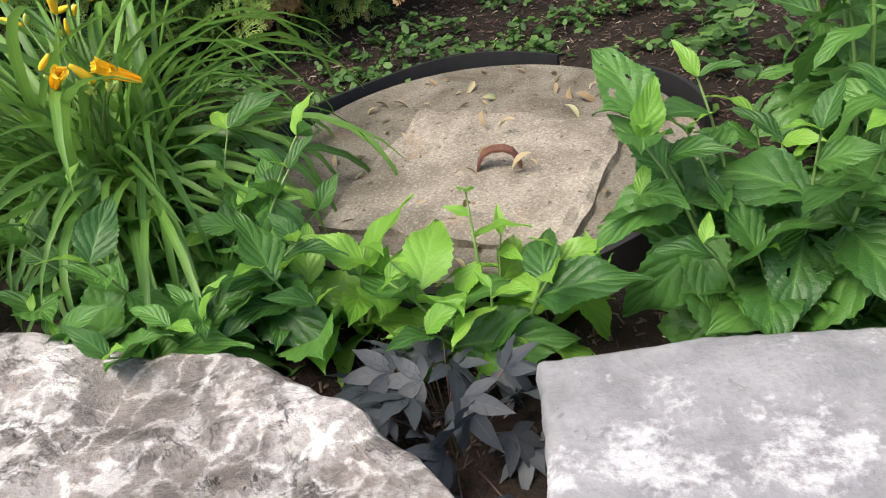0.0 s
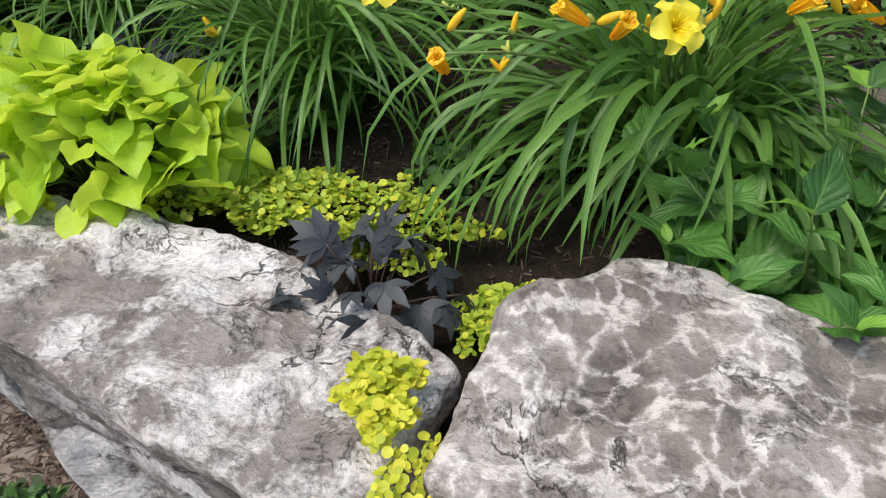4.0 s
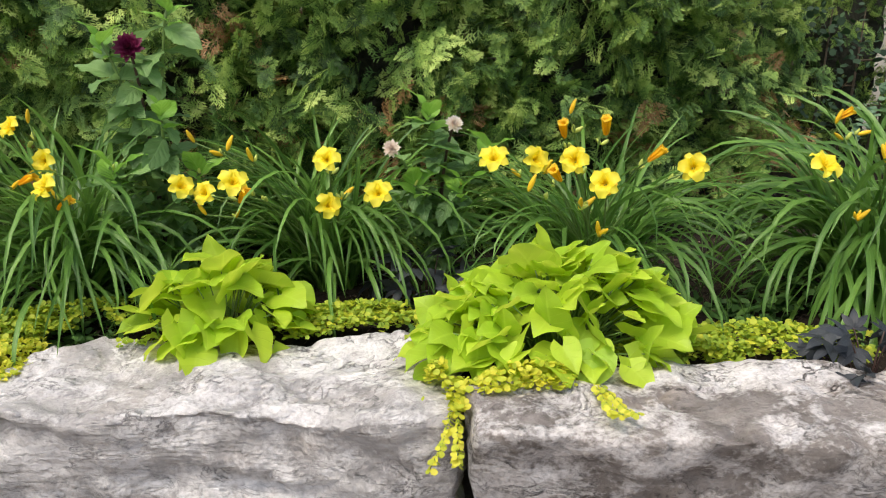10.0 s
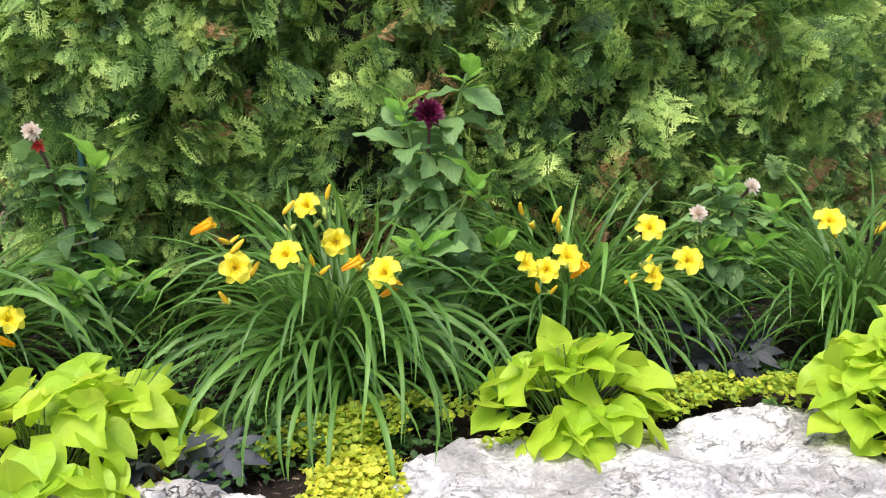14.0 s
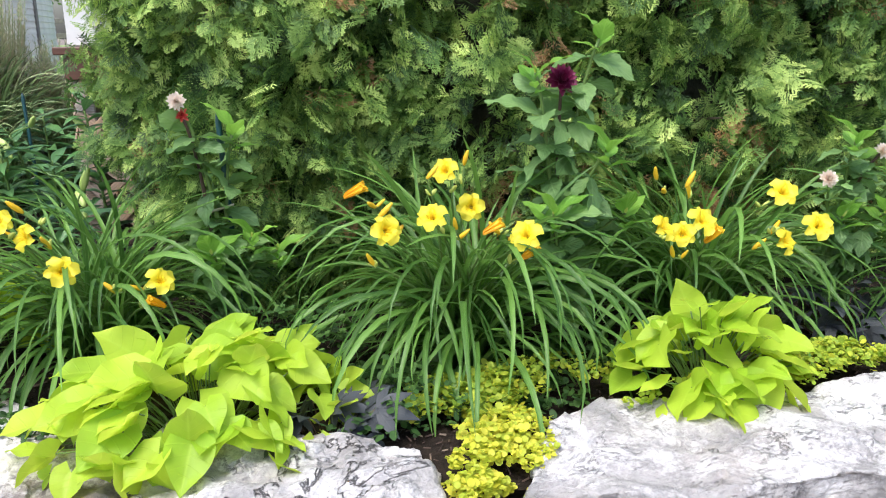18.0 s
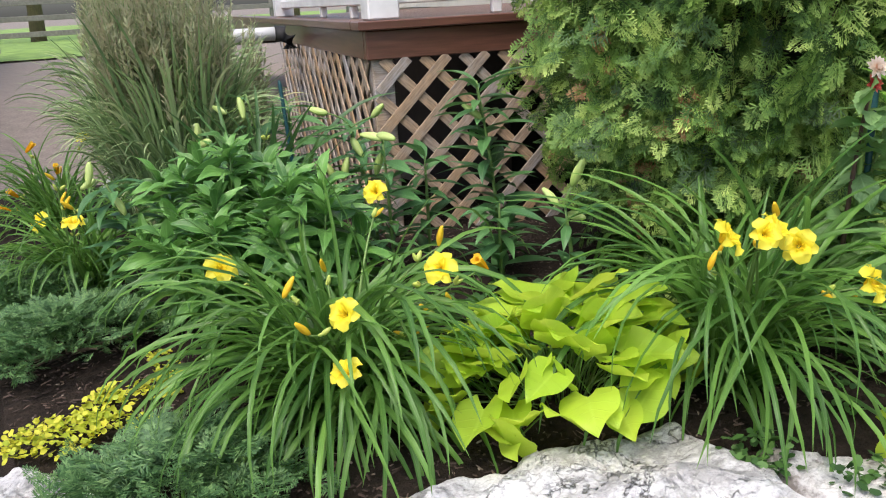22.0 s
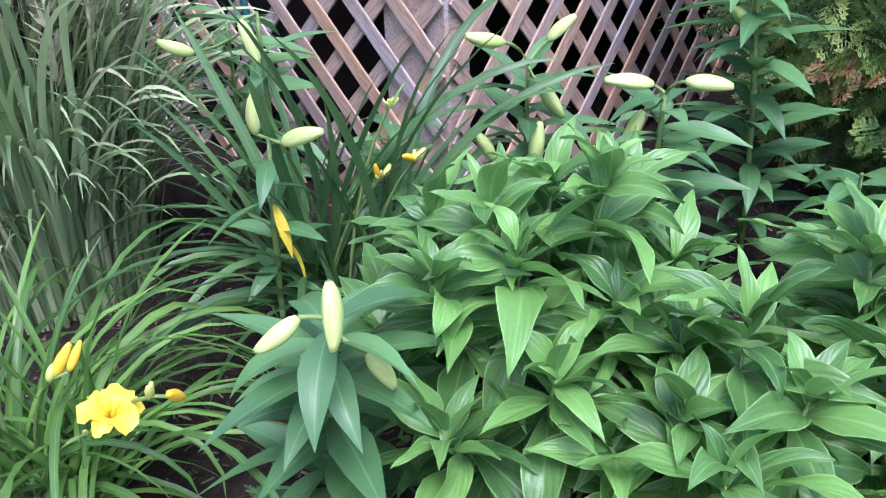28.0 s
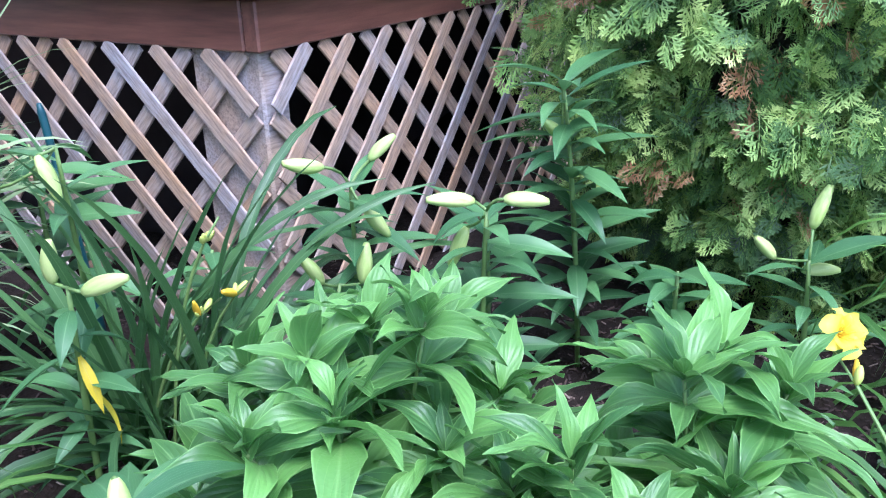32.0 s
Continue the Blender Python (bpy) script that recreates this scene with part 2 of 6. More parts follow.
    crackline = maths(nt, "ABSOLUTE", maths(nt, "SUBTRACT", noise_of(nt, stretched(1.0, 1.0, 2.0), 2.6, 7.0, 0.6, 0.9), 0.5))
    crack = maths(nt, "MULTIPLY", ramp(nt, crackline, ((0.0, 1.0), (0.006, 0.0))), ramp(nt, noise_of(nt, vec, 3.3, 3.0), ((0.50 + 0.1 * smooth, 0.0), (0.58 + 0.1 * smooth, 1.0))))
    colour = mix(nt, maths(nt, "MULTIPLY", crack, 0.72 * (1.0 - 0.8 * smooth)), colour, (0.05, 0.043, 0.037))
    # grain and pits
    colour = mix(nt, maths(nt, "MULTIPLY", ramp(nt, fine, ((0.34, 1.0), (0.52, 0.0))), 0.22), colour, tuple(c * 0.6 for c in dark))
    pit = ramp(nt, noise_of(nt, vec, 55.0, 4.0, 0.6, 0.8), ((0.30, 1.0), (0.35, 0.0)))
    colour = mix(nt, maths(nt, "MULTIPLY", pit, 0.4), colour, tuple(c * 0.4 for c in dark))
    nt.links.new(colour, bsdf.inputs["Base Color"])
    bsdf.inputs["Roughness"].default_value = 0.82
    bsdf.inputs["Specular IOR Level"].default_value = 0.3
    low = bump(nt, mid, 0.9 - 0.6 * smooth, 0.022)
    low = bump(nt, flakes, 0.9 - 0.6 * smooth, 0.03, low)
    low = bump(nt, fine, 0.5, 0.004, low)
    if layered:
        low = bump(nt, bed, 0.8 * layered, 0.04, low)
    low = bump(nt, maths(nt, "SUBTRACT", 1.0, crack), 1.0 - 0.8 * smooth, 0.02, low)
    low = bump(nt, maths(nt, "SUBTRACT", 1.0, nick), 0.6 - 0.5 * smooth, 0.010, low)
    nt.links.new(low, bsdf.inputs["Normal"])
    return m


def node_colour_noise(nt, vec, scale):
    n = node(nt, "TexNoise", Scale=scale, Detail=3.0)
    nt.links.new(vec, n.inputs["Vector"])
    return n.outputs["Color"]


def flower_material(name, throat, petal, edge, rough=0.5, glow=0.35):
    m, nt, bsdf, out = nodes_of(name)
    uv = nt.nodes.new("ShaderNodeSeparateXYZ")
    nt.links.new(coords(nt, "UV"), uv.inputs[0])
    colour = ramp(nt, uv.outputs[1], ((0.0, throat), (0.14, throat), (0.34, petal), (1.0, edge)))
    rnd = nt.nodes.new("ShaderNodeObjectInfo").outputs["Random"]
    colour = mix(nt, maths(nt, "MULTIPLY", rnd, 0.2), colour, throat)
    rib = ramp(nt, maths(nt, "ABSOLUTE", maths(nt, "SUBTRACT", uv.outputs[0], 0.5)), ((0.0, 1.0), (0.08, 0.0)))
    colour = mix(nt, maths(nt, "MULTIPLY", rib, 0.3), colour, edge)
    nt.links.new(colour, bsdf.inputs["Base Color"])
    bsdf.inputs["Roughness"].default_value = rough
    nt.links.new(bump(nt, noise_of(nt, coords(nt), 300.0, 3.0), 0.25, 0.002), bsdf.inputs["Normal"])
    trans = nt.nodes.new("ShaderNodeBsdfTranslucent")
    nt.links.new(colour, trans.inputs[0])
    blend = nt.nodes.new("ShaderNodeMixShader")
    blend.inputs[0].default_value = glow
    nt.links.new(bsdf.outputs[0], blend.inputs[1])
    nt.links.new(trans.outputs[0], blend.inputs[2])
    nt.links.new(blend.outputs[0], out.inputs[0])
    return m


M_BLADE = leaf_material("daylily_blade", (0.028, 0.096, 0.018), (0.20, 0.39, 0.072), (0.32, 0.49, 0.14), veins=0.0, slant=30.0, rough=0.36, glow=0.3, relief=0.25, blotch=0.2)
M_IRIS = leaf_material("dark_strap_leaf", (0.030, 0.085, 0.028), (0.12, 0.25, 0.07), (0.22, 0.36, 0.14), veins=0.0, slant=30.0, rough=0.36, glow=0.25, relief=0.25, blotch=0.2)
M_REED = spread_material("reed_blades", ((0.0, (0.11, 0.20, 0.07)), (0.5, (0.28, 0.42, 0.16)), (0.85, (0.46, 0.58, 0.29)), (1.0, (0.56, 0.53, 0.31))), glow=0.3)
M_PLUME = spread_material("reed_plumes", ((0.0, (0.40, 0.44, 0.24)), (0.6, (0.56, 0.57, 0.37)), (1.0, (0.54, 0.47, 0.33))), glow=0.4)
M_LIME = leaf_material("lime_leaf", (0.31, 0.54, 0.034), (0.61, 0.79, 0.075), (0.58, 0.78, 0.10), veins=5.0, slant=2.2, rough=0.45, glow=0.46, relief=0.35, blotch=0.25)
M_DARKVINE = leaf_material("dark_vine_leaf", (0.016, 0.020, 0.025), (0.060, 0.070, 0.078), (0.07, 0.08, 0.085), veins=5.0, rough=0.55, glow=0.08, relief=0.3)
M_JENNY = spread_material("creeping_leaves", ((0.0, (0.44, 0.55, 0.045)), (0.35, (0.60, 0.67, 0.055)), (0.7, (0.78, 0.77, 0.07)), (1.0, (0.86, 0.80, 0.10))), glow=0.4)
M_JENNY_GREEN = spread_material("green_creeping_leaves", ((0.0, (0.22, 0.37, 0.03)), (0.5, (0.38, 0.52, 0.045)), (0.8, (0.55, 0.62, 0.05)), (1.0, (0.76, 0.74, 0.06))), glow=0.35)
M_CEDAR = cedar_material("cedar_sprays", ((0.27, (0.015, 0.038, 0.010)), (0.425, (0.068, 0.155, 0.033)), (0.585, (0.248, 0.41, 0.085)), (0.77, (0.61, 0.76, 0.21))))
M_CEDAR_BROWN = spread_material("dry_cedar_sprays", ((0.0, (0.30, 0.15, 0.055)), (0.6, (0.50, 0.28, 0.11)), (1.0, (0.54, 0.40, 0.20))), glow=0.15)
# near-black, so that gaps between the cedar sprays look deep in shade
M_CORE = plain_material("core_shade", (0.010, 0.013, 0.006), (0.030, 0.030, 0.014), 0.9, 30.0, 1.0, 0.03)
M_BARK = plain_material("bark", (0.10, 0.075, 0.05), (0.22, 0.16, 0.11), 0.9, 18.0, 0.8, 0.01, stretch=(6, 6, 1))
M_STEM = plain_material("green_stem", (0.12, 0.22, 0.05), (0.22, 0.34, 0.09), 0.5, 40.0, 0.1)
M_STEM_DARK = plain_material("dark_stem", (0.06, 0.03, 0.03), (0.12, 0.07, 0.05), 0.5, 40.0, 0.1)
M_BROAD = leaf_material("broad_leaf", (0.018, 0.070, 0.016), (0.115, 0.275, 0.050), (0.16, 0.34, 0.085), veins=6.0, slant=4.5, rough=0.40, glow=0.26, relief=0.12, quilt=0.34)
M_YOUNG = leaf_material("young_leaf", (0.12, 0.30, 0.035), (0.27, 0.50, 0.075), (0.30, 0.52, 0.11), veins=6.0, slant=4.5, rough=0.40, glow=0.35, relief=0.12, quilt=0.2)
M_PEONY = leaf_material("peony_leaf", (0.016, 0.066, 0.020), (0.19, 0.41, 0.085), (0.27, 0.47, 0.14), veins=4.0, slant=5.0, rough=0.36, glow=0.22, relief=0.5, margin=0.5, quilt=0.16)
M_LILY = leaf_material("lily_leaf", (0.030, 0.10, 0.036), (0.125, 0.28, 0.085), (0.20, 0.36, 0.14), veins=0.0, slant=14.0, rough=0.4, glow=0.2, relief=0.3)
M_DAHLIA = leaf_material("dahlia_leaf", (0.075, 0.165, 0.06), (0.24, 0.40, 0.13), (0.28, 0.42, 0.18), veins=6.0, slant=4.0, rough=0.5, glow=0.3, relief=0.12, quilt=0.2)
M_WEED = spread_material("ground_weeds", ((0.0, (0.025, 0.07, 0.015)), (0.5, (0.06, 0.15, 0.028)), (1.0, (0.13, 0.26, 0.055))), glow=0.25)
M_SHRUB = spread_material("shrub_leaves", ((0.0, (0.018, 0.05, 0.022)), (0.6, (0.05, 0.11, 0.05)), (1.0, (0.10, 0.19, 0.09))), glow=0.2)
M_BLUELEAF = spread_material("blue_green_leaves", ((0.0, (0.16, 0.30, 0.17)), (1.0, (0.30, 0.46, 0.26))), glow=0.3)
M_JUNIPER = spread_material("juniper_needles", ((0.0, (0.035, 0.10, 0.03)), (0.5, (0.095, 0.21, 0.065)), (1.0, (0.21, 0.36, 0.12))), glow=0.15)
M_SILVER = leaf_material("silver_leaf", (0.36, 0.42, 0.36), (0.60, 0.64, 0.58), (0.3, 0.4, 0.3), glow=0.2)
M_PETAL = flower_material("yellow_petal", (0.96, 0.68, 0.012), (0.97, 0.84, 0.022), (0.98, 0.89, 0.09), glow=0.42)
M_PETAL_ORANGE = flower_material("orange_petal", (0.90, 0.48, 0.01), (0.95, 0.60, 0.015), (0.96, 0.70, 0.04))
M_BUD = plain_material("yellow_bud", (0.90, 0.48, 0.012), (0.88, 0.64, 0.03), 0.5, 60.0, 0.1)
M_BUD_GREEN = plain_material("green_bud", (0.42, 0.52, 0.08), (0.60, 0.66, 0.16), 0.5, 60.0, 0.1)
M_LILYBUD = plain_material("lily_bud", (0.30, 0.46, 0.08), (0.60, 0.70, 0.25), 0.42, 26.0, 0.15, stretch=(5, 5, 0.6))
M_MAROON = flower_material("maroon_petal", (0.05, 0.004, 0.014), (0.13, 0.008, 0.04), (0.20, 0.012, 0.07), glow=0.15)
M_PALE = flower_material("pale_petal", (0.80, 0.50, 0.34), (0.86, 0.74, 0.60), (0.90, 0.85, 0.78))
M_RED = flower_material("red_petal", (0.45, 0.02, 0.03), (0.72, 0.04, 0.06), (0.80, 0.20, 0.12))
M_ROCK_A = rock_material("limestone_grey", (0.145, 0.128, 0.115), (0.34, 0.312, 0.29), (0.82, 0.795, 0.775), 0.48, layered=0.35)
M_ROCK_V = rock_material("limestone_veined", (0.125, 0.108, 0.094), (0.28, 0.25, 0.225), (0.74, 0.705, 0.665), 0.36, veined=0.66)
M_ROCK_S = rock_material("limestone_smooth", (0.20, 0.199, 0.203), (0.29, 0.288, 0.292), (0.62, 0.615, 0.61), 0.32, smooth=1.0)
M_ROCK_B = rock_material("limestone_white", (0.30, 0.288, 0.28), (0.52, 0.505, 0.49), (0.84, 0.825, 0.81), 0.53, layered=0.8)
M_SOIL = plain_material("soil", (0.013, 0.0095, 0.007), (0.038, 0.027, 0.019), 0.95, 45.0, 1.0, 0.02, spec=0.2)
M_CHIP = spread_material("mulch_chips", ((0.0, (0.025, 0.016, 0.012)), (0.55, (0.075, 0.048, 0.035)), (0.88, (0.13, 0.088, 0.064)), (0.95, (0.24, 0.19, 0.14)), (1.0, (0.40, 0.33, 0.25))), rough=0.85, glow=0.0)
M_DRYLEAF = spread_material("dry_leaves", ((0.0, (0.24, 0.15, 0.07)), (0.5, (0.42, 0.33, 0.18)), (0.85, (0.50, 0.44, 0.28)), (1.0, (0.38, 0.42, 0.18))), glow=0.2)


def concrete_material(name, dark, pale, rust):
    """Old gritty concrete: sand grain, blotchy damp stains, dark specks and rust-coloured patches."""
    m, nt, bsdf, out = nodes_of(name)
    vec = coords(nt)
    grit = noise_of(nt, vec, 170.0, 5.0, 0.7)
    stain = noise_of(nt, vec, 7.0, 8.0, 0.65, 0.6)
    colour = mix(nt, ramp(nt, stain, ((0.36, 0.0), (0.62, 1.0))), dark, pale)
    colour = mix(nt, maths(nt, "MULTIPLY", ramp(nt, grit, ((0.35, 1.0), (0.6, 0.0))), 0.6), colour, tuple(c * 0.45 for c in dark))
    colour = mix(nt, maths(nt, "MULTIPLY", ramp(nt, grit, ((0.58, 0.0), (0.7, 1.0))), 0.6), colour, tuple(min(1.0, c * 1.5) for c in pale))
    red = ramp(nt, noise_of(nt, vec, 4.5, 6.0, 0.6, 0.8), ((0.60, 0.0), (0.72, 1.0)))
    colour = mix(nt, maths(nt, "MULTIPLY", red, rust), colour, (0.34, 0.17, 0.07))
    speck = ramp(nt, noise_of(nt, vec, 55.0, 2.0), ((0.30, 1.0), (0.34, 0.0)))
    colour = mix(nt, maths(nt, "MULTIPLY", speck, 0.7), colour, (0.05, 0.04, 0.03))
    nt.links.new(colour, bsdf.inputs["Base Color"])
    bsdf.inputs["Roughness"].default_value = 0.92
    bsdf.inputs["Specular IOR Level"].default_value = 0.2
    low = bump(nt, stain, 0.5, 0.01)
    nt.links.new(bump(nt, grit, 0.8, 0.003, low), bsdf.inputs["Normal"])
    return m


M_CONCRETE = concrete_material("old_concrete", (0.115, 0.100, 0.076), (0.265, 0.24, 0.19), 0.2)
M_CONCRETE_TOP = concrete_material("worn_concrete", (0.205, 0.178, 0.138), (0.41, 0.37, 0.30), 0.6)
M_RUST = plain_material("rusty_iron", (0.13, 0.05, 0.035), (0.24, 0.11, 0.08), 0.75, 60.0, 0.4, 0.002, metal=0.3)
M_BLACK = plain_material("black_plastic", (0.008, 0.008, 0.009), (0.02, 0.02, 0.022), 0.7, 25.0, 0.1)
M_STAIN = plain_material("stained_board", (0.085, 0.038, 0.027), (0.20, 0.088, 0.058), 0.32, 9.0, 0.3, 0.003, stretch=(0.5, 7, 7))
M_STAIN_Y = plain_material("stained_side_board", (0.085, 0.038, 0.027), (0.20, 0.088, 0.058), 0.32, 9.0, 0.3, 0.003, stretch=(7, 0.5, 7))


def slat_material(name):
    """Weathered lattice wood: some slats still tan, others gone grey, with long grain and dirt."""
    m, nt, bsdf, out = nodes_of(name)
    rnd = nt.nodes.new("ShaderNodeObjectInfo").outputs["Random"]
    vec = coords(nt)
    mp = nt.nodes.new("ShaderNodeMapping")
    mp.inputs["Scale"].default_value = (1.0, 9.0, 9.0)
    nt.links.new(vec, mp.inputs[0])
    grain = noise_of(nt, mp.outputs[0], 22.0, 6.0)
    dirt = noise_of(nt, vec, 7.0, 5.0, 0.65)
    tone = maths(nt, "ADD", maths(nt, "MULTIPLY", rnd, 0.55), maths(nt, "MULTIPLY", ramp(nt, dirt, ((0.35, 0.0), (0.65, 1.0))), 0.45))
    colour = ramp(nt, tone, ((0.1, (0.50, 0.32, 0.17)), (0.5, (0.42, 0.32, 0.23)), (0.9, (0.40, 0.38, 0.37))))
    colour = mix(nt, maths(nt, "MULTIPLY", ramp(nt, grain, ((0.35, 1.0), (0.6, 0.0))), 0.55), colour, (0.10, 0.07, 0.05))
    nt.links.new(colour, bsdf.inputs["Base Color"])
    bsdf.inputs["Roughness"].default_value = 0.8
    nt.links.new(bump(nt, grain, 0.4, 0.003), bsdf.inputs["Normal"])
    return m


M_SLAT = slat_material("weathered_slat")
M_WHITE = plain_material("white_paint", (0.78, 0.78, 0.77), (0.84, 0.84, 0.83), 0.4, 30.0, 0.05)
M_SIDING = plain_material("cream_siding", (0.60, 0.57, 0.47), (0.66, 0.63, 0.53), 0.55, 30.0, 0.08)
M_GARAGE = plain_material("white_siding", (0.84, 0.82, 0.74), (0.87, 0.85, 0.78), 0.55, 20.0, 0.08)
# near-black: the shade below the porch deck, put in as colour
M_PORCH_SHADE = plain_material("under_porch_shade", (0.02, 0.016, 0.013), (0.045, 0.035, 0.03), 0.9, 8.0, 0.3)
M_STAKE = plain_material("green_stake", (0.008, 0.06, 0.07), (0.015, 0.09, 0.10), 0.45, 40.0, 0.1)
M_TIE = plain_material("plant_tie", (0.62, 0.54, 0.42), (0.70, 0.62, 0.50), 0.7, 60.0, 0.1)
M_ASPHALT = plain_material("asphalt", (0.17, 0.138, 0.112), (0.33, 0.28, 0.24), 0.9, 60.0, 0.7, 0.004, spec=0.3)
M_LAWNBASE = plain_material("lawn_base", (0.12, 0.22, 0.04), (0.30, 0.44, 0.10), 0.9, 3.0, 0.5, 0.02)
M_GREYWOOD = plain_material("grey_wood", (0.16, 0.15, 0.13), (0.30, 0.28, 0.25), 0.85, 20.0, 0.4)
M_FARLEAF = spread_material("far_leaves", ((0.0, (0.04, 0.09, 0.02)), (0.6, (0.10, 0.20, 0.04)), (1.0, (0.22, 0.34, 0.08))), glow=0.3)
M_PIPE = plain_material("white_pipe", (0.72, 0.73, 0.74), (0.80, 0.81, 0.82), 0.35, 10.0, 0.05)
M_YELLOWLEAF = leaf_material("yellowed_leaf", (0.80, 0.60, 0.02), (0.90, 0.72, 0.05), (0.9, 0.75, 0.2), veins=0.0)


# ---- mesh helpers ----
RNG = random.Random(7)


def uni(a, b):
    return RNG.uniform(a, b)


def mesh(name, verts, faces, material, uvs=None, smooth=True):
    me = bpy.data.meshes.new(name)
    me.from_pydata([tuple(v) for v in verts], [], [tuple(f) for f in faces])
    if uvs is not None:
        layer = me.uv_layers.new(name="UVMap")
        index = np.empty(len(me.loops), dtype=np.int32)
        me.loops.foreach_get("vertex_index", index)
        layer.data.foreach_set("uv", np.asarray(uvs, dtype=np.float32)[index].ravel())
    me.materials.append(material)
    if smooth:
        me.polygons.foreach_set("use_smooth", [True] * len(me.polygons))
    me.update()
    return me


def thing(name, at, label, category, group="", kind=""):
    ob = new(name)
    ob.empty_display_size = 0.05
    ob.location = at
    return tagged(ob, label, category, group, kind)


def piece(name, me, parent, m=None, label=""):
    """One mesh object under a thing or a part; m is its pose in the parent's own space."""
    ob = new(name, me)
    ob.parent = parent
    if m is not None:
        ob.matrix_local = m
    return tagged(ob, label)


def part(name, bm, material, parent, label="", m=None, smooth=False):
    me = bpy.data.meshes.new(name)
    bm.to_mesh(me)
    bm.free()
    me.materials.append(material)
    if smooth:
        me.polygons.foreach_set("use_smooth", [True] * len(me.polygons))
    return piece(name, me, parent, m, label)


def box(x0, x1, y0, y1, z0, z1, bevel=0.004):
    bm = bmesh.new()
    bmesh.ops.create_cube(bm, size=1.0, matrix=Matrix.LocRotScale(((x0 + x1) / 2, (y0 + y1) / 2, (z0 + z1) / 2), None, (x1 - x0, y1 - y0, z1 - z0)))
    if bevel:
        bmesh.ops.bevel(bm, geom=bm.edges[:], offset=bevel, segments=1, affect="EDGES")
    return bm


def tube_data(points, radii, n=6):
    """Vertices, faces and uvs of a round stem along points."""
    points = [Vector(p) for p in points]
    verts, faces, uvs = [], [], []
    for i, p in enumerate(points):
        d = (points[min(i + 1, len(points) - 1)] - points[max(i - 1, 0)]).normalized()
        a = d.orthogonal().normalized() if abs(d.z) < 0.99 else Vector((1, 0, 0))
        b = d.cross(a).normalized()
        r = radii[i] if isinstance(radii, (list, tuple)) else radii
        for k in range(n):
            w = 2 * math.pi * k / n
            verts.append(p + (a * math.cos(w) + b * math.sin(w)) * r)
            uvs.append((k / n, i / max(1, len(points) - 1)))
    for i in range(len(points) - 1):
        for k in range(n):
            q = (k + 1) % n
            faces.append((i * n + k, i * n + q, (i + 1) * n + q, (i + 1) * n + k))
    faces.append(tuple(range(n))[::-1])
    faces.append(tuple(range((len(points) - 1) * n, len(points) * n)))
    return verts, faces, uvs


def tube(name, points, radii, material, n=6):
    v, f, u = tube_data(points, radii, n)
    return mesh(name, v, f, material, u)


def bend_curve(a, b, lift, n=7):
    """Points from a to b that rise first and then lean over."""
    a, b = Vector(a), Vector(b)
    c = Vector((a.x * 0.75 + b.x * 0.25, a.y * 0.75 + b.y * 0.25, a.z + (b.z - a.z) * lift))
    return [(a * (1 - s) ** 2 + c * 2 * s * (1 - s) + b * s * s) for s in (i / n for i in range(n + 1))]


def profile(table, s):
    return float(np.interp(s, [p for p, _ in table], [w for _, w in table]))


HEART = ((0, 0.34), (0.05, 0.78), (0.14, 0.97), (0.27, 1.0), (0.42, 0.90), (0.58, 0.71), (0.74, 0.45), (0.88, 0.20), (1, 0.0))
OVAL = ((0, 0.06), (0.1, 0.42), (0.25, 0.82), (0.42, 1.0), (0.6, 0.9), (0.78, 0.56), (0.92, 0.2), (1, 0.0))
LANCE = ((0, 0.10), (0.12, 0.5), (0.3, 0.92), (0.45, 1.0), (0.65, 0.76), (0.85, 0.32), (1, 0.0))
OVATE = ((0, 0.10), (0.08, 0.46), (0.18, 0.84), (0.30, 1.0), (0.46, 0.92), (0.64, 0.66), (0.80, 0.36), (0.92, 0.13), (1, 0.0))
LANCE2 = ((0, 0.12), (0.12, 0.50), (0.30, 0.92), (0.40, 1.0), (0.55, 0.86), (0.72, 0.54), (0.88, 0.20), (1, 0.0))
STRAP = ((0, 0.8), (0.3, 1.0), (0.7, 0.9), (0.9, 0.55), (1, 0.03))
ROUND = ((0, 0.3), (0.2, 0.8), (0.5, 1.0), (0.8, 0.75), (1, 0.1))


def blade_data(length, width, table, bend=40.0, fold=0.25, ruffle=0.0, waves=3.0, lobe=0.0, teeth=0.0, tooth_count=9, n=9, c=2, twist=0.0, start=0.0, power=1.1):
    """A leaf blade along +Y with its upper side to +Z: bends down by bend degrees, folds along the midrib, with ruffled or toothed margin."""
    verts, uvs, faces = [], [], []
    y = z = 0.0
    for i in range(n + 1):
        s = i / n
        a = radians(start - bend * s ** power)
        if i:
            y += math.cos(a) * length / n
            z += math.sin(a) * length / n
        w = profile(table, s) * width / 2
        if teeth:
            w *= 1 + teeth * (1 if i % 2 else -1) * (0.3 + 0.7 * (1 - s))
        tw = radians(twist * s)
        for j in range(-c, c + 1):
            k = j / c
            h = abs(k) * w * fold + ruffle * width * abs(k) ** 1.5 * math.sin(waves * 2 * math.pi * s + (1.7 if j > 0 else 0.0))
            x = k * w
            back = lobe * length * abs(k) ** 1.3 * (1 - s) ** 5
            x2, h2 = x * math.cos(tw) - h * math.sin(tw), x * math.sin(tw) + h * math.cos(tw)
            verts.append((x2, y - math.sin(a) * h2 - back, z + math.cos(a) * h2))
            uvs.append((0.5 + 0.5 * k, s))
    m = 2 * c + 1
    for i in range(n):
        for j in range(2 * c):
            faces.append((i * m + j, i * m + j + 1, (i + 1) * m + j + 1, (i + 1) * m + j))
    return verts, faces, uvs


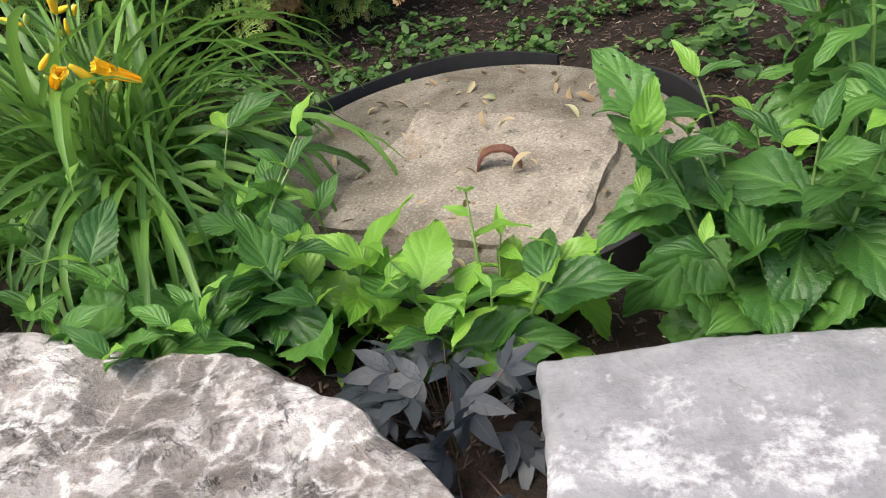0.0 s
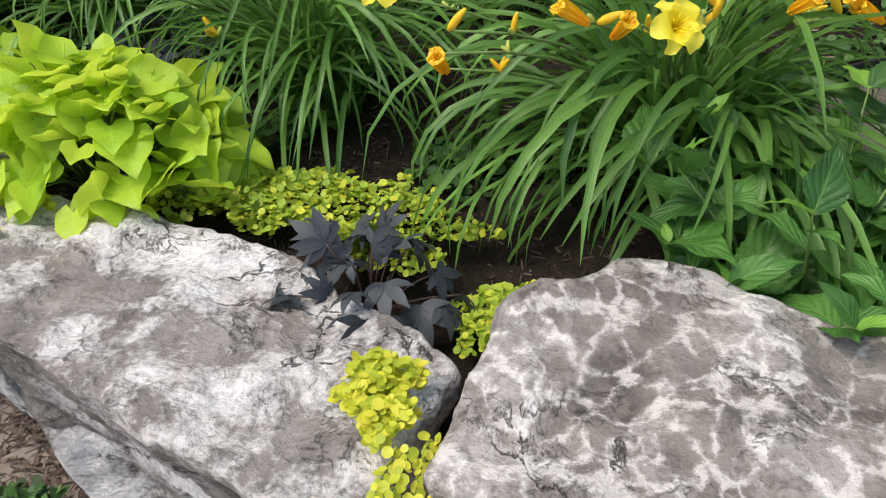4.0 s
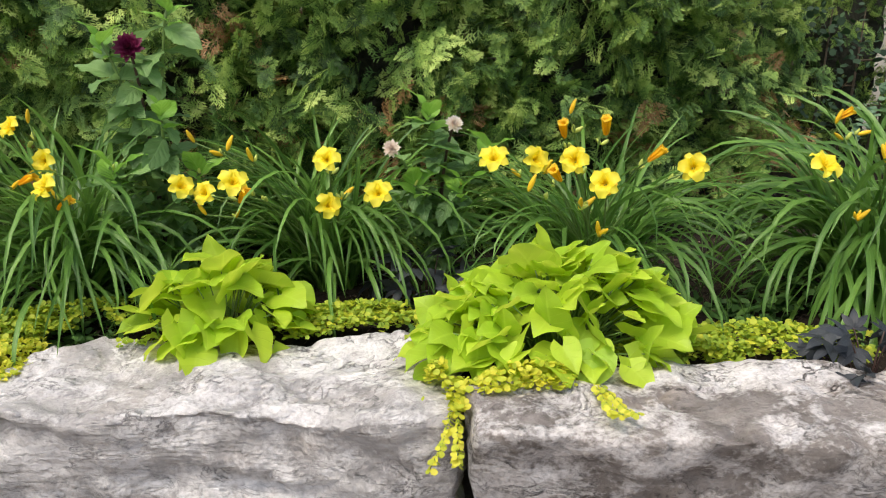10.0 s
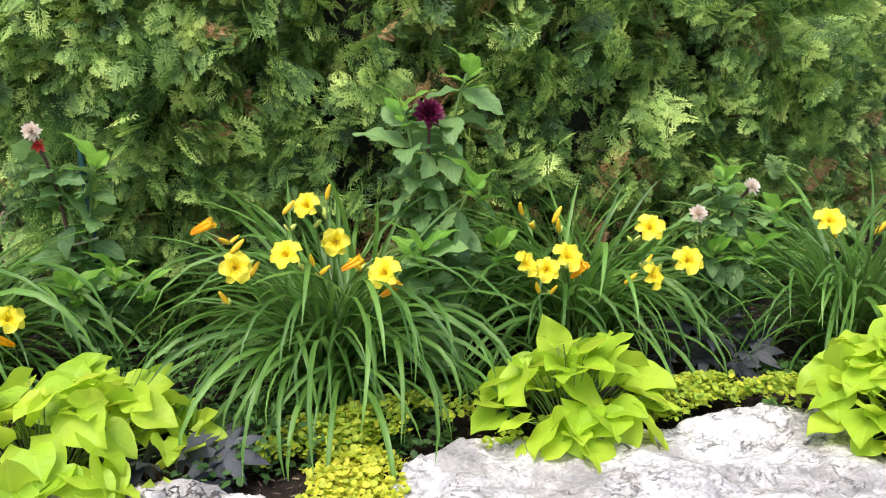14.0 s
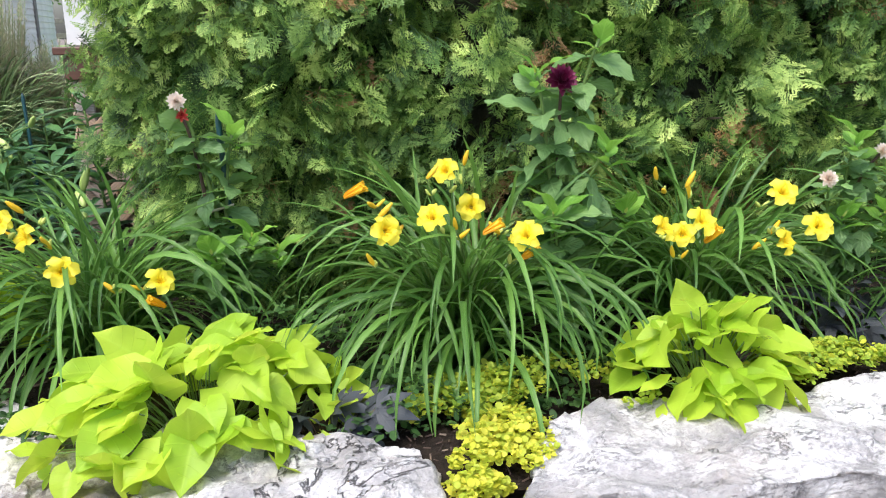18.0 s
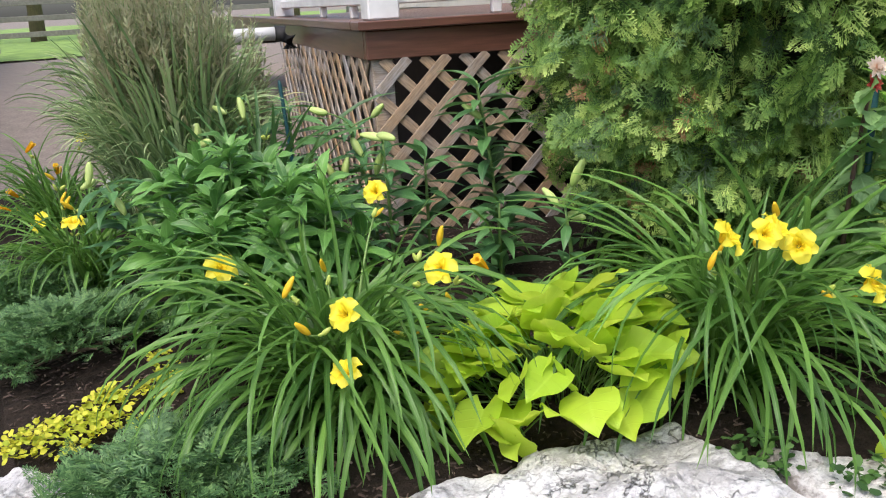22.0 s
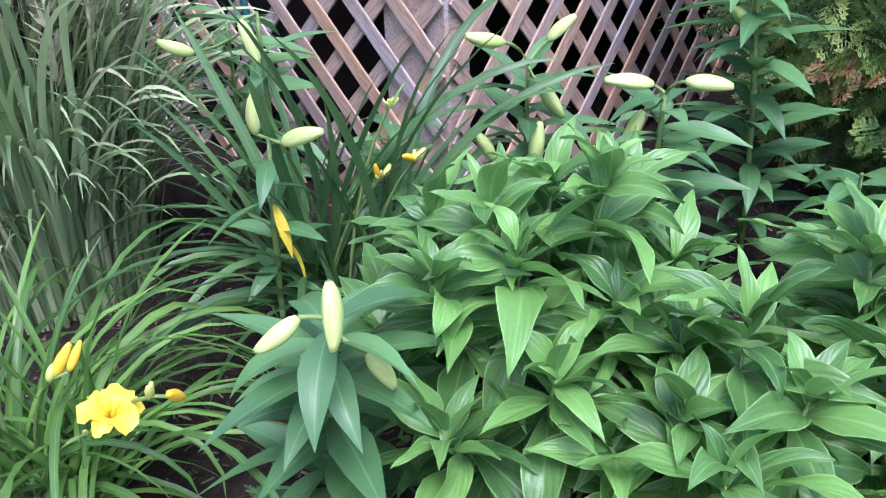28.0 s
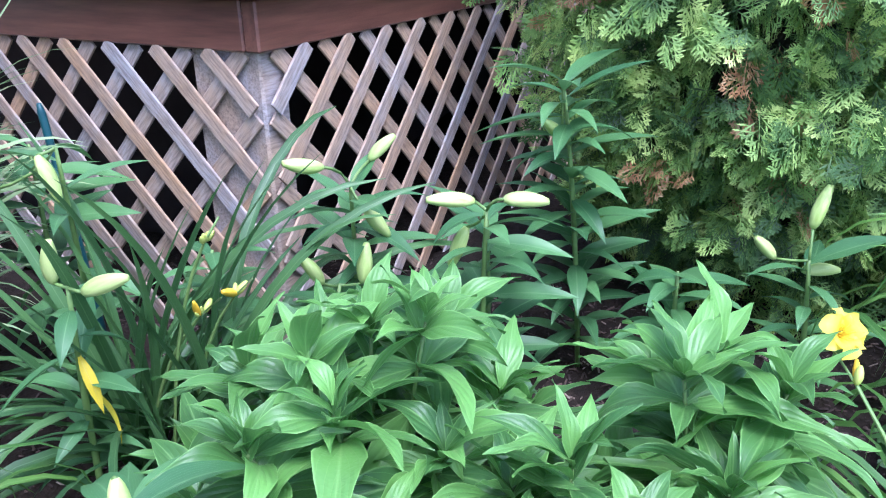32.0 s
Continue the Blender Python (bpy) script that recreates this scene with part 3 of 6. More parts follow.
def blade(name, material, *args, **kw):
    v, f, u = blade_data(*args, **kw)
    return mesh(name, v, f, material, u)


def join(parts):
    """Several (verts, faces, uvs, matrix) joined into one list."""
    verts, faces, uvs = [], [], []
    for v, f, u, m in parts:
        k = len(verts)
        verts += [m @ Vector(p) for p in v]
        faces += [tuple(i + k for i in q) for q in f]
        uvs += u
    return verts, faces, uvs


def scatter(name, template, matrices, material, parent=None, uvs=None):
    """Many copies of a small template as ONE mesh, made with arrays."""
    tv = np.array(template[0], dtype=np.float64)
    nv, out, faces = len(tv), [], []
    mats = np.array([[list(r) for r in m] for m in matrices])
    out = (np.einsum("nij,vj->nvi", mats[:, :3, :3], tv) + mats[:, None, :3, 3]).reshape(-1, 3)
    sizes = [len(f) for f in template[1]]
    flat = np.array([i for f in template[1] for i in f], dtype=np.int64)
    loops = (flat[None, :] + np.arange(len(mats))[:, None] * nv).ravel()
    totals = np.tile(sizes, len(mats))
    me = bpy.data.meshes.new(name)
    me.vertices.add(len(out))
    me.vertices.foreach_set("co", out.ravel())
    me.loops.add(len(loops))
    me.loops.foreach_set("vertex_index", loops)
    me.polygons.add(len(totals))
    me.polygons.foreach_set("loop_start", np.r_[0, np.cumsum(totals)[:-1]])
    me.update(calc_edges=True)
    me.validate()
    if uvs is not None:
        # u: one chance value for each copy, v: the template's own
        layer = me.uv_layers.new(name="UVMap")
        chance = np.random.RandomState(len(mats)).rand(len(mats))
        data = np.stack([np.repeat(chance, len(flat)), np.tile(np.array(uvs, dtype=np.float64)[flat], len(mats))], axis=1)
        layer.data.foreach_set("uv", data.astype(np.float32).ravel())
    me.polygons.foreach_set("use_smooth", [True] * len(me.polygons))
    me.materials.append(material)
    return me


def aim(at, yaw, pitch, roll=0.0, s=1.0):
    """Pose of a leaf: its base, the way it grows (yaw about z, degrees from +Y), how steeply, its roll and its scale."""
    return Matrix.Translation(at) @ pose(0, 0, 0, 0, 0, yaw) @ pose(0, 0, 0, pitch) @ pose(0, 0, 0, 0, roll) @ Matrix.Diagonal((s, s, s, 1))


def facing(at, way, s=1.0, spin=0.0):
    """Pose whose +Z looks along way."""
    return Matrix.Translation(at) @ Vector(way).to_track_quat("Z", "Y").to_matrix().to_4x4() @ pose(0, 0, 0, 0, 0, spin) @ Matrix.Diagonal((s, s, s, 1))


# ---- lie of the land ----
def drive_height(x, y):
    a = max(0.0, min(1.0, (y - 1.5) / 5.0)) * max(0.0, min(1.0, (-x - 3.0) / 2.5))
    b = max(0.0, min(1.0, (y - 4.0) / 6.0))
    c = max(0.0, min(1.0, (y - 5.0) / 4.8))
    return 0.45 * max(a, b) + 0.42 * c + 0.006 * max(0.0, min(40.0, y - 14.0)) - 0.02


def soil_height(x, y):
    return 0.69 + 0.02 * noise.noise((x * 2.1, y * 2.1, 3.0)) + 0.010 * noise.noise((x * 9.0, y * 9.0, 1.0))


def grid_mesh(name, xs, ys, height, material, keep=None):
    verts = [(x, y, height(x, y)) for y in ys for x in xs]
    n = len(xs)
    faces = [(j * n + i, j * n + i + 1, (j + 1) * n + i + 1, (j + 1) * n + i) for j in range(len(ys) - 1) for i in range(n - 1)
             if keep is None or keep((xs[i] + xs[i + 1]) / 2, (ys[j] + ys[j + 1]) / 2)]
    return mesh(name, verts, faces, material)


far = [-2500, -600, -150, -50, -20]
ground = new("ground", grid_mesh("ground", far + list(np.linspace(-12, 6, 60)) + [20, 60, 200, 700, 2500],
                                 [-2500, -600, -150, -40, -12] + list(np.linspace(-5, 14, 60)) + [20, 35, 80, 300, 2500], drive_height, M_ASPHALT))
tagged(ground, "worn grey asphalt driveway with fine grit", "driveway", kind="structure")


def front_edge(x):
    """The back edge of the row of boulders, along the plan."""
    return float(np.interp(x, [-5.3, -5.0, -4.7, -4.5, -4.0, -3.9, -3.6, -3.1, -2.9, -2.0, -1.9, -0.9, -0.8, 0.05, 1.2], [2.95, 2.84, 2.50, 2.48, 2.42, 2.24, 1.95, 1.36, 1.38, 1.2, 1.12, 0.72, 0.78, 0.62, 0.66]))


def bed_height(x, y):
    """The bed falls off toward the driveway past the row of boulders."""
    over = max(front_edge(x) - y, -5.10 - x, 0.0) if x < -3.5 else 0.0
    return soil_height(x, y) - 8.0 * over


soil = new("soil_bed", grid_mesh("soil_bed", list(np.linspace(-5.45, 2.6, 162)), list(np.linspace(0.3, 6.0, 124)), bed_height, M_SOIL,
                                 keep=lambda x, y: y > front_edge(x) + (-0.16 if x < -3.55 else 0.10) and (y < 4.4 or x < -3.2)))
tagged(soil, "dark damp planting soil with bark mulch", "soil", kind="structure")


# ---- boulders ----
def boulder(name, corners, tops, bottom, material, label, seed, rough=0.042, round_=0.035, slope=0.09, strata=0.02, flake=0.05, under=0.0, back=((0, 0), (1, 0)), front=((0, 0), (1, 0)), dimple=0.0):
    """A quarried limestone block: plan corners (front-left, front-right, back-right, back-left), heights of the top at them."""
    nx, ny, nz = 104, 56, 40
    fl, fr, br, bl = [Vector(c) for c in corners]
    size = Vector(((fr - fl).length, (bl - fl).length, max(tops) - bottom))
    verts, index, faces = [], {}, []

    def put(u, v, w):
        key = (round(u * nx), round(v * ny), round(w * nz))
        if key in index:
            return index[key]
        # rounded block in the unit cube
        q = Vector(((u - 0.5) * size.x, (v - 0.5) * size.y, (w - 0.5) * size.z))
        half = size / 2
        r = round_
        core = Vector([max(-half[k] + r, min(half[k] - r, q[k])) for k in range(3)])
        d = q - core
        nrm = Vector((0, 0, 1))
        if d.length > 1e-9:
            nrm = d.normalized()
            q = core + nrm * min(r, d.length)
        uu, vv, ww = q.x / size.x + 0.5, q.y / size.y + 0.5, q.z / size.z + 0.5
        plan = (fl * (1 - uu) + fr * uu) * (1 - vv) + (bl * (1 - uu) + br * uu) * vv
        top = (tops[0] * (1 - uu) + tops[1] * uu) * (1 - vv) + (tops[3] * (1 - uu) + tops[2] * uu) * vv
        z = bottom + (top - bottom) * ww
        p = Vector((plan.x, plan.y, z))
        reach = float(np.interp(uu, [k for k, _ in back], [w for _, w in back])) * vv + float(np.interp(uu, [k for k, _ in front], [w for _, w in front])) * (1 - vv)
        p += Vector((-(fr - fl).y, (fr - fl).x, 0)).normalized() * reach
        inward = Vector((plan.x - (fl.x + fr.x + br.x + bl.x) / 4, plan.y - (fl.y + fr.y + br.y + bl.y) / 4, 0))
        p -= inward * slope * (1 - ww) ** 1.5
        p += (bl - fl).to_3d().normalized() * under * (1 - ww) * (1 - vv)
        o = Vector((seed * 3.7, seed * 1.3, seed * 2.1))
        n1 = noise.noise_vector(p * 3.0 + o)
        n2 = noise.noise_vector(p * 9.0 + o)
        n3 = noise.noise_vector(p * 27.0 + o)
        ridge = abs(noise.noise(p * 6.0 + o))
        side = 1.0 - abs(2 * ww - 1) ** 6
        step = math.floor((z + 0.05 * noise.noise(p * 2.5 + o)) * 17) * 0.7
        out = inward.normalized() if inward.length > 1e-6 else Vector((0, -1, 0))
        p += n1 * rough + n2 * rough * 0.42 + n3 * rough * 0.15 - out * ridge * rough * 0.8 * side
        p += out * strata * noise.noise(Vector((step * 3.1, p.x * 1.5, p.y * 1.5)) + o) * side
        p.z -= ridge * rough * 0.5 * (1 - side)
        ex, ey = (fr - fl).normalized(), (bl - fl).normalized()
        nw = Vector((ex.x * nrm.x + ey.x * nrm.y, ex.y * nrm.x + ey.y * nrm.y, nrm.z))
        level = noise.noise(p * 4.5 + o * 2) * 0.5 + 0.5 + 0.12 * noise.noise(p * 19 + o)
        terrace = math.floor(level * 6) / 6 - 0.5
        p += nw * (terrace * flake + noise.fractal(p * 13 + o, 0.9, 2.1, 5) * rough * 0.22)
        if dimple:
            near = noise.voronoi(p * 19 + n1 * 1.2)[0]
            p -= nw * dimple * max(0.0, 1 - near[0] / 0.55) * (0.5 + noise.noise(p * 4 + o))
        index[key] = len(verts)
        verts.append(p)
        return index[key]

    def sheet(f, a, b):
        for i in range(a):
            for j in range(b):
                faces.append(tuple(put(*f(x / a, y / b)) for x, y in ((i, j), (i + 1, j), (i + 1, j + 1), (i, j + 1))))

    sheet(lambda u, v: (u, v, 1.0), nx, ny)
    sheet(lambda u, w: (u, 0.0, w), nx, nz)
    sheet(lambda u, w: (1 - u, 1.0, w), nx, nz)
    sheet(lambda v, w: (1.0, v, w), ny, nz)
    sheet(lambda v, w: (0.0, 1 - v, w), ny, nz)
    ob = new(name, mesh(name, verts, faces, material))
    return tagged(ob, label, "boulder", "boulders edging the flower bed")


boulder("boulder", ((0.145, 0.40), (1.25, 0.34), (1.25, 0.92), (0.16, 0.955)), (0.83, 0.83, 0.85, 0.855), -0.08, M_ROCK_S, "smooth pale grey limestone boulder with flaking white crust", 1, rough=0.016, round_=0.018, flake=0.008)
boulder("boulder", ((-0.86, 0.70), (0.13, 0.36), (0.08, 0.74), (-0.82, 0.99)), (0.81, 0.80, 0.85, 0.89), -0.08, M_ROCK_V, "pitted brown-grey limestone boulder with white veins", 2, rough=0.028, round_=0.03, slope=0.36, under=0.14, flake=0.016,
        back=((0, 0.02), (0.06, 0.07), (0.09, 0.14), (0.22, 0.20), (0.34, 0.175), (0.55, 0.165), (0.78, 0.13), (0.90, 0.09), (1, 0)), dimple=0.008)
boulder("boulder", ((-1.95, 0.97), (-0.93, 0.60), (-0.86, 0.89), (-1.92, 1.12)), (0.79, 0.79, 0.81, 0.80), -0.08, M_ROCK_A, "long grey limestone boulder with white worn top", 3, rough=0.028, slope=0.34, under=0.24, flake=0.040, round_=0.012,
        back=((0, -0.02), (0.2, 0.09), (0.45, 0.15), (0.66, 0.12), (0.85, 0.06), (1, 0)))
boulder("boulder", ((-2.99, 1.38), (-1.96, 1.02), (-1.81, 1.46), (-2.84, 1.60)), (0.735, 0.75, 0.765, 0.745), -0.08, M_ROCK_B, "long whitish limestone boulder with layered broken face", 4, rough=0.032, strata=0.065, slope=0.24, under=0.14, flake=0.046, round_=0.016,
        back=((0, 0), (0.2, 0.08), (0.5, 0.05), (0.75, 0.05), (1, 0.01)))
boulder("boulder", ((-3.70, 1.56), (-3.09, 1.34), (-3.07, 1.66), (-3.55, 1.90)), (0.72, 0.72, 0.74, 0.74), -0.05, M_ROCK_B, "short white limestone boulder with rounded top", 5)
boulder("boulder", ((-4.80, 2.12), (-4.00, 1.82), (-3.96, 2.43), (-4.62, 2.50)), (0.72, 0.72, 0.735, 0.735), 0.0, M_ROCK_B, "broad flat white limestone boulder", 6)
boulder("boulder", ((-4.00, 1.82), (-3.64, 1.66), (-3.58, 2.0), (-3.92, 2.24)), (0.68, 0.68, 0.71, 0.71), 0.0, M_ROCK_A, "small grey filler boulder between larger ones", 7, rough=0.03)
boulder("boulder", ((-5.36, 2.80), (-4.93, 2.16), (-4.67, 2.45), (-5.08, 3.05)), (0.70, 0.70, 0.725, 0.725), 0.05, M_ROCK_B, "low white limestone boulder at the end of the bed", 8, rough=0.035)


# ---- concrete tank cover ----
def tank_cover():
    t = thing("tank_cover", (0.09, 1.74, 0.66), "round weathered concrete tank cover with a square lid and rusty handle", "tank cover")
    bm = bmesh.new()
    bmesh.ops.create_cone(bm, cap_ends=True, segments=72, radius1=0.475, radius2=0.47, depth=0.10, matrix=Matrix.Translation((0, 0, 0.015)))
    bmesh.ops.bevel(bm, geom=[e for e in bm.edges if e.verts[0].co.z > 0 and e.verts[1].co.z > 0], offset=0.008, segments=2, affect="EDGES")
    part("disc", bm, M_CONCRETE, t)
    bm = bmesh.new()
    bmesh.ops.create_grid(bm, x_segments=30, y_segments=30, size=0.245)
    up = bmesh.ops.extrude_face_region(bm, geom=bm.faces[:])
    bmesh.ops.translate(bm, vec=(0, 0, 0.034), verts=[v for v in up["geom"] if isinstance(v, bmesh.types.BMVert)])
    for v in bm.verts:
        edge = max(abs(v.co.x), abs(v.co.y)) / 0.245
        o = noise.noise_vector(v.co * 14)
        if edge > 0.93:
            v.co.x += o.x * 0.014 * (edge - 0.9) * 10
            v.co.y += o.y * 0.014 * (edge - 0.9) * 10
            if v.co.z > 0.012:
                v.co.z -= max(0.0, o.z) * 0.03 + 0.004
        elif v.co.z > 0.012:
            v.co.z += o.z * 0.002
    bmesh.ops.recalc_face_normals(bm, faces=bm.faces[:])
    lid = part("lid", bm, M_CONCRETE_TOP, t, "pale chipped concrete lid", pose(0.015, -0.11, 0.055, 0, 0, -22.0))
    prof = [(-0.046, 0.0), (-0.042, 0.018), (-0.030, 0.038), (-0.012, 0.046), (0.012, 0.046), (0.030, 0.038), (0.042, 0.018), (0.046, 0.0)]
    verts, faces = [], []
    for k, (x, z) in enumerate(prof):
        for dy in (-0.013, 0.013):
            verts += [(x, dy, z), (x * 0.9, dy, z - 0.005)]
    for k in range(len(prof) - 1):
        a, b = 4 * k, 4 * k + 4
        faces += [(a, b, b + 2, a + 2), (a + 1, a + 3, b + 3, b + 1), (a, a + 1, b + 1, b), (a + 2, b + 2, b + 3, a + 3)]
    piece("handle", mesh("handle", verts, faces, M_RUST, smooth=False), lid, pose(0.035, 0.0, 0.032, 0, 0, 18.0), "bent rusty iron strap handle")

    def ring(a0, a1, name):
        v, f = [], []
        n = 40
        for i in range(n + 1):
            a = radians(a0 + (a1 - a0) * i / n)
            for r, z in ((0.512, 0.0), (0.505, 0.105), (0.490, 0.108), (0.488, 0.0)):
                wob = 1 + 0.012 * math.sin(3 * a + 1)
                v.append((r * math.cos(a) * wob, r * math.sin(a) * wob, z - 0.02 + 0.008 * math.sin(5 * a)))
        for i in range(n):
            for k in range(3):
                f.append((4 * i + k, 4 * i + k + 1, 4 * i + k + 5, 4 * i + k + 4))
        f += [(0, 1, 2, 3), (4 * n + 3, 4 * n + 2, 4 * n + 1, 4 * n)]
        piece("edging_strip", mesh(name, v, f, M_BLACK, smooth=False), t, None, "bent black plastic edging strip")

    ring(63.0, 205.0, "edging_back")
    ring(5.0, 52.0, "edging_side")
    ring(215.0, 335.0, "edging_front")
    return t


tank_cover()

# ---- cedar hedge ----
def frond(pairs=4, length=0.10, spread=50.0, seed=0):
    """A flat ferny cedar spray along +Y: a curved axis, slender side twigs and many short scaly tips; third value: how near the tip."""
    r = random.Random(seed)
    verts, faces, tip = [], [], []
    curve = r.uniform(-26, 26)

    def way(a):
        return Vector((math.sin(radians(a)), math.cos(radians(a)), 0))

    def kite(p, d, l, w, droop, t):
        q = Vector((d.y, -d.x, 0)) * w
        e = p + d * l + Vector((0, 0, -droop))
        m = p + (e - p) * 0.55
        k = len(verts)
        verts.extend([p, m - q, e, m + q])
        tip.extend([t, t, min(1.0, t + 0.25), t])
        faces.append((k, k + 1, k + 2, k + 3))
        return e

    p, axis = Vector((0, 0, 0)), []
    for i in range(pairs + 1):
        axis.append(p)
        h = way(curve * i / pairs)
        p = kite(p - h * 0.003, h, length / (pairs + 1) + 0.004, 0.0019, length * 0.06 * (i + 1) / pairs, 0.6 * i / pairs)
    for i in range(pairs):
        s = (i + 0.5) / pairs
        for side in (-1, 1):
            o = axis[i].lerp(axis[i + 1], 0.5 + 0.3 * side)
            l = length * 0.46 * (1.10 - 0.85 * s) * r.uniform(0.75, 1.2) + 0.010
            a = curve * s + side * spread * r.uniform(0.8, 1.1)
            kite(o, way(a), l, 0.0023, l * 0.22, 0.3 + 0.4 * s)
            for u in (0.34, 0.66):
                c = o + way(a) * l * u + Vector((0, 0, -l * 0.22 * u))
                ll = l * 0.42 * (1.12 - u) + 0.0105
                for turn in (-1, 1):
                    kite(c, way(a + turn * 42), ll, 0.0027, ll * 0.2, 0.35 + 0.4 * s + 0.15 * u)
    return [tuple(v) for v in verts], faces, tip


FRONDS = [frond(seed=k + 3, length=uni(0.075, 0.105)) for k in range(4)]


def cedar(at, radius, height, count, seed, arc=(90, 360), dry=(), size=1.0, foot=0.0, hang=0.0):
    t = thing("cedar_shrub", at, "dense green cedar shrub of a clipped hedge with brown twigs", "hedge shrub", "cedars of the hedge")
    r = random.Random(seed)
    piece("trunk", tube("trunk", [(0, 0, -0.02), (0.01, 0.0, height * 0.5), (0.0, 0.01, height * 0.92)], [0.04, 0.03, 0.008], M_BARK, 8), t)

    def reach(a, h):
        s = h / height
        base = radius * (0.80 + 0.45 * math.sin(math.pi * min(1.0, 0.18 + 0.7 * s))) * (1.0 if s < 0.8 else max(0.25, 1 - (s - 0.8) * 3.2))
        base *= 1 - foot * max(0.0, 1 - s / 0.5)
        return base * (1 + 0.20 * noise.noise((math.cos(a) * 2.2 + seed, math.sin(a) * 2.2, h * 2.6)) + 0.10 * noise.noise((math.cos(a) * 6 + seed, math.sin(a) * 6, h * 7)))

    # added solid core: its dark colour stands for the shade among inner branches
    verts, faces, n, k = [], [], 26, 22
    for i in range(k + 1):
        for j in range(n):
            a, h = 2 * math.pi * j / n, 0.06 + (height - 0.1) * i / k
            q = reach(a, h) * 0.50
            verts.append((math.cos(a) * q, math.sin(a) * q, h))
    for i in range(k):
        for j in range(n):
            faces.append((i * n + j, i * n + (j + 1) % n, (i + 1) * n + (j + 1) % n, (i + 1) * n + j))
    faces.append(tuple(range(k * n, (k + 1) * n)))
    piece("core", mesh("core", verts, faces, M_CORE), t, None, "near-black shell in place of the shade inside the shrub")
    groups = {0: [], 1: [], 2: [], 3: []}
    brown = []
    for i in range(int(count / 8 * 0.72)):
        # a branch end: a fan of sprays that share a heading and a tilt
        a = radians(r.uniform(*arc))
        h = height * (0.02 + 0.96 * r.random())
        depth = 0.52 + 0.58 * r.random() ** 0.75
        q = reach(a, h) * depth
        yaw0, pitch0, roll0 = math.degrees(a) - 90 + r.gauss(0, 42), r.gauss(-14 - hang, 36 - hang * 0.2), r.gauss(0, 62 - hang * 0.5)
        dead = r.random() < 0.035
        root = aim((math.cos(a) * q, math.sin(a) * q, h), yaw0, pitch0, roll0)
        for j in range(8):
            m = root @ aim((r.gauss(0, 0.030), r.uniform(-0.10, 0.05), r.gauss(0, 0.014)), r.gauss(0, 38), r.gauss(0, 15), r.gauss(0, 19), size * r.uniform(0.6, 1.05))
            (brown if dead and j < 5 else groups[j % 4]).append(m)
    for x, y, z, n, wide in dry:
        for j in range(n):
            brown.append(aim((x - at[0] + r.gauss(0, wide), y - at[1] + r.gauss(0, wide * 0.6), z - at[2] + r.gauss(0, wide)), r.uniform(90, 270), r.gauss(-30, 25), r.gauss(0, 50), r.uniform(0.6, 1.0)))
    for g, ms in groups.items():
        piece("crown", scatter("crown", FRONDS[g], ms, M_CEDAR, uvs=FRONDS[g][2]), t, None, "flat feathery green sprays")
    if brown:
        piece("dead_sprays", scatter("dead_sprays", FRONDS[0], brown, M_CEDAR_BROWN), t, None, "dry orange-brown sprays")
    for i in range(16):
        a, h = radians(r.uniform(*arc)), r.uniform(0.1, height * 0.8)
        q = reach(a, h) * 0.85
        piece("limb", tube("limb", [(0, 0, h - 0.1), (math.cos(a) * q * 0.5, math.sin(a) * q * 0.5, h), (math.cos(a) * q, math.sin(a) * q, h + 0.03)], [0.012, 0.008, 0.003], M_BARK, 5), t)
    return t


for k, (x, y, rad, hgt, cnt) in enumerate(((-0.62, 3.05, 0.45, 1.5, 4000), (-1.22, 2.80, 0.46, 1.5, 6000), (-1.82, 2.82, 0.47, 1.55, 6400),
                                           (-2.42, 2.92, 0.47, 1.55, 6400), (-3.02, 3.02, 0.49, 1.6, 15500), (0.05, 3.75, 0.5, 1.3, 1300), (0.75, 3.85, 0.5, 1.3, 1200), (1.5, 3.7, 0.5, 1.2, 800))):
    cedar((x, y, 0.68), rad, hgt, cnt, 11 + k, arc=(185, 355) if k != 4 else (90, 300), size=1.0 if k != 4 else 0.94, foot=0.32 if k == 4 else 0.0, hang=38.0 if k == 4 else 0.0,
          dry=((-0.25, 2.72, 0.98, 90, 0.08), (-0.50, 2.66, 0.85, 30, 0.05)) if k == 0 else ((-2.38, 2.44, 1.45, 16, 0.04), (-2.2, 2.46, 1.12, 14, 0.05), (-2.55, 2.46, 1.0, 14, 0.06)) if k == 3 else ((-1.95, 2.36, 1.05, 16, 0.05), (-1.75, 2.36, 0.95, 10, 0.04)) if k == 2 else ())

# ---- porch ----
PORCH = Matrix.Translation((-3.79, 4.02, 0.0)) @ pose(0, 0, 0, 0, 0, -13.0)


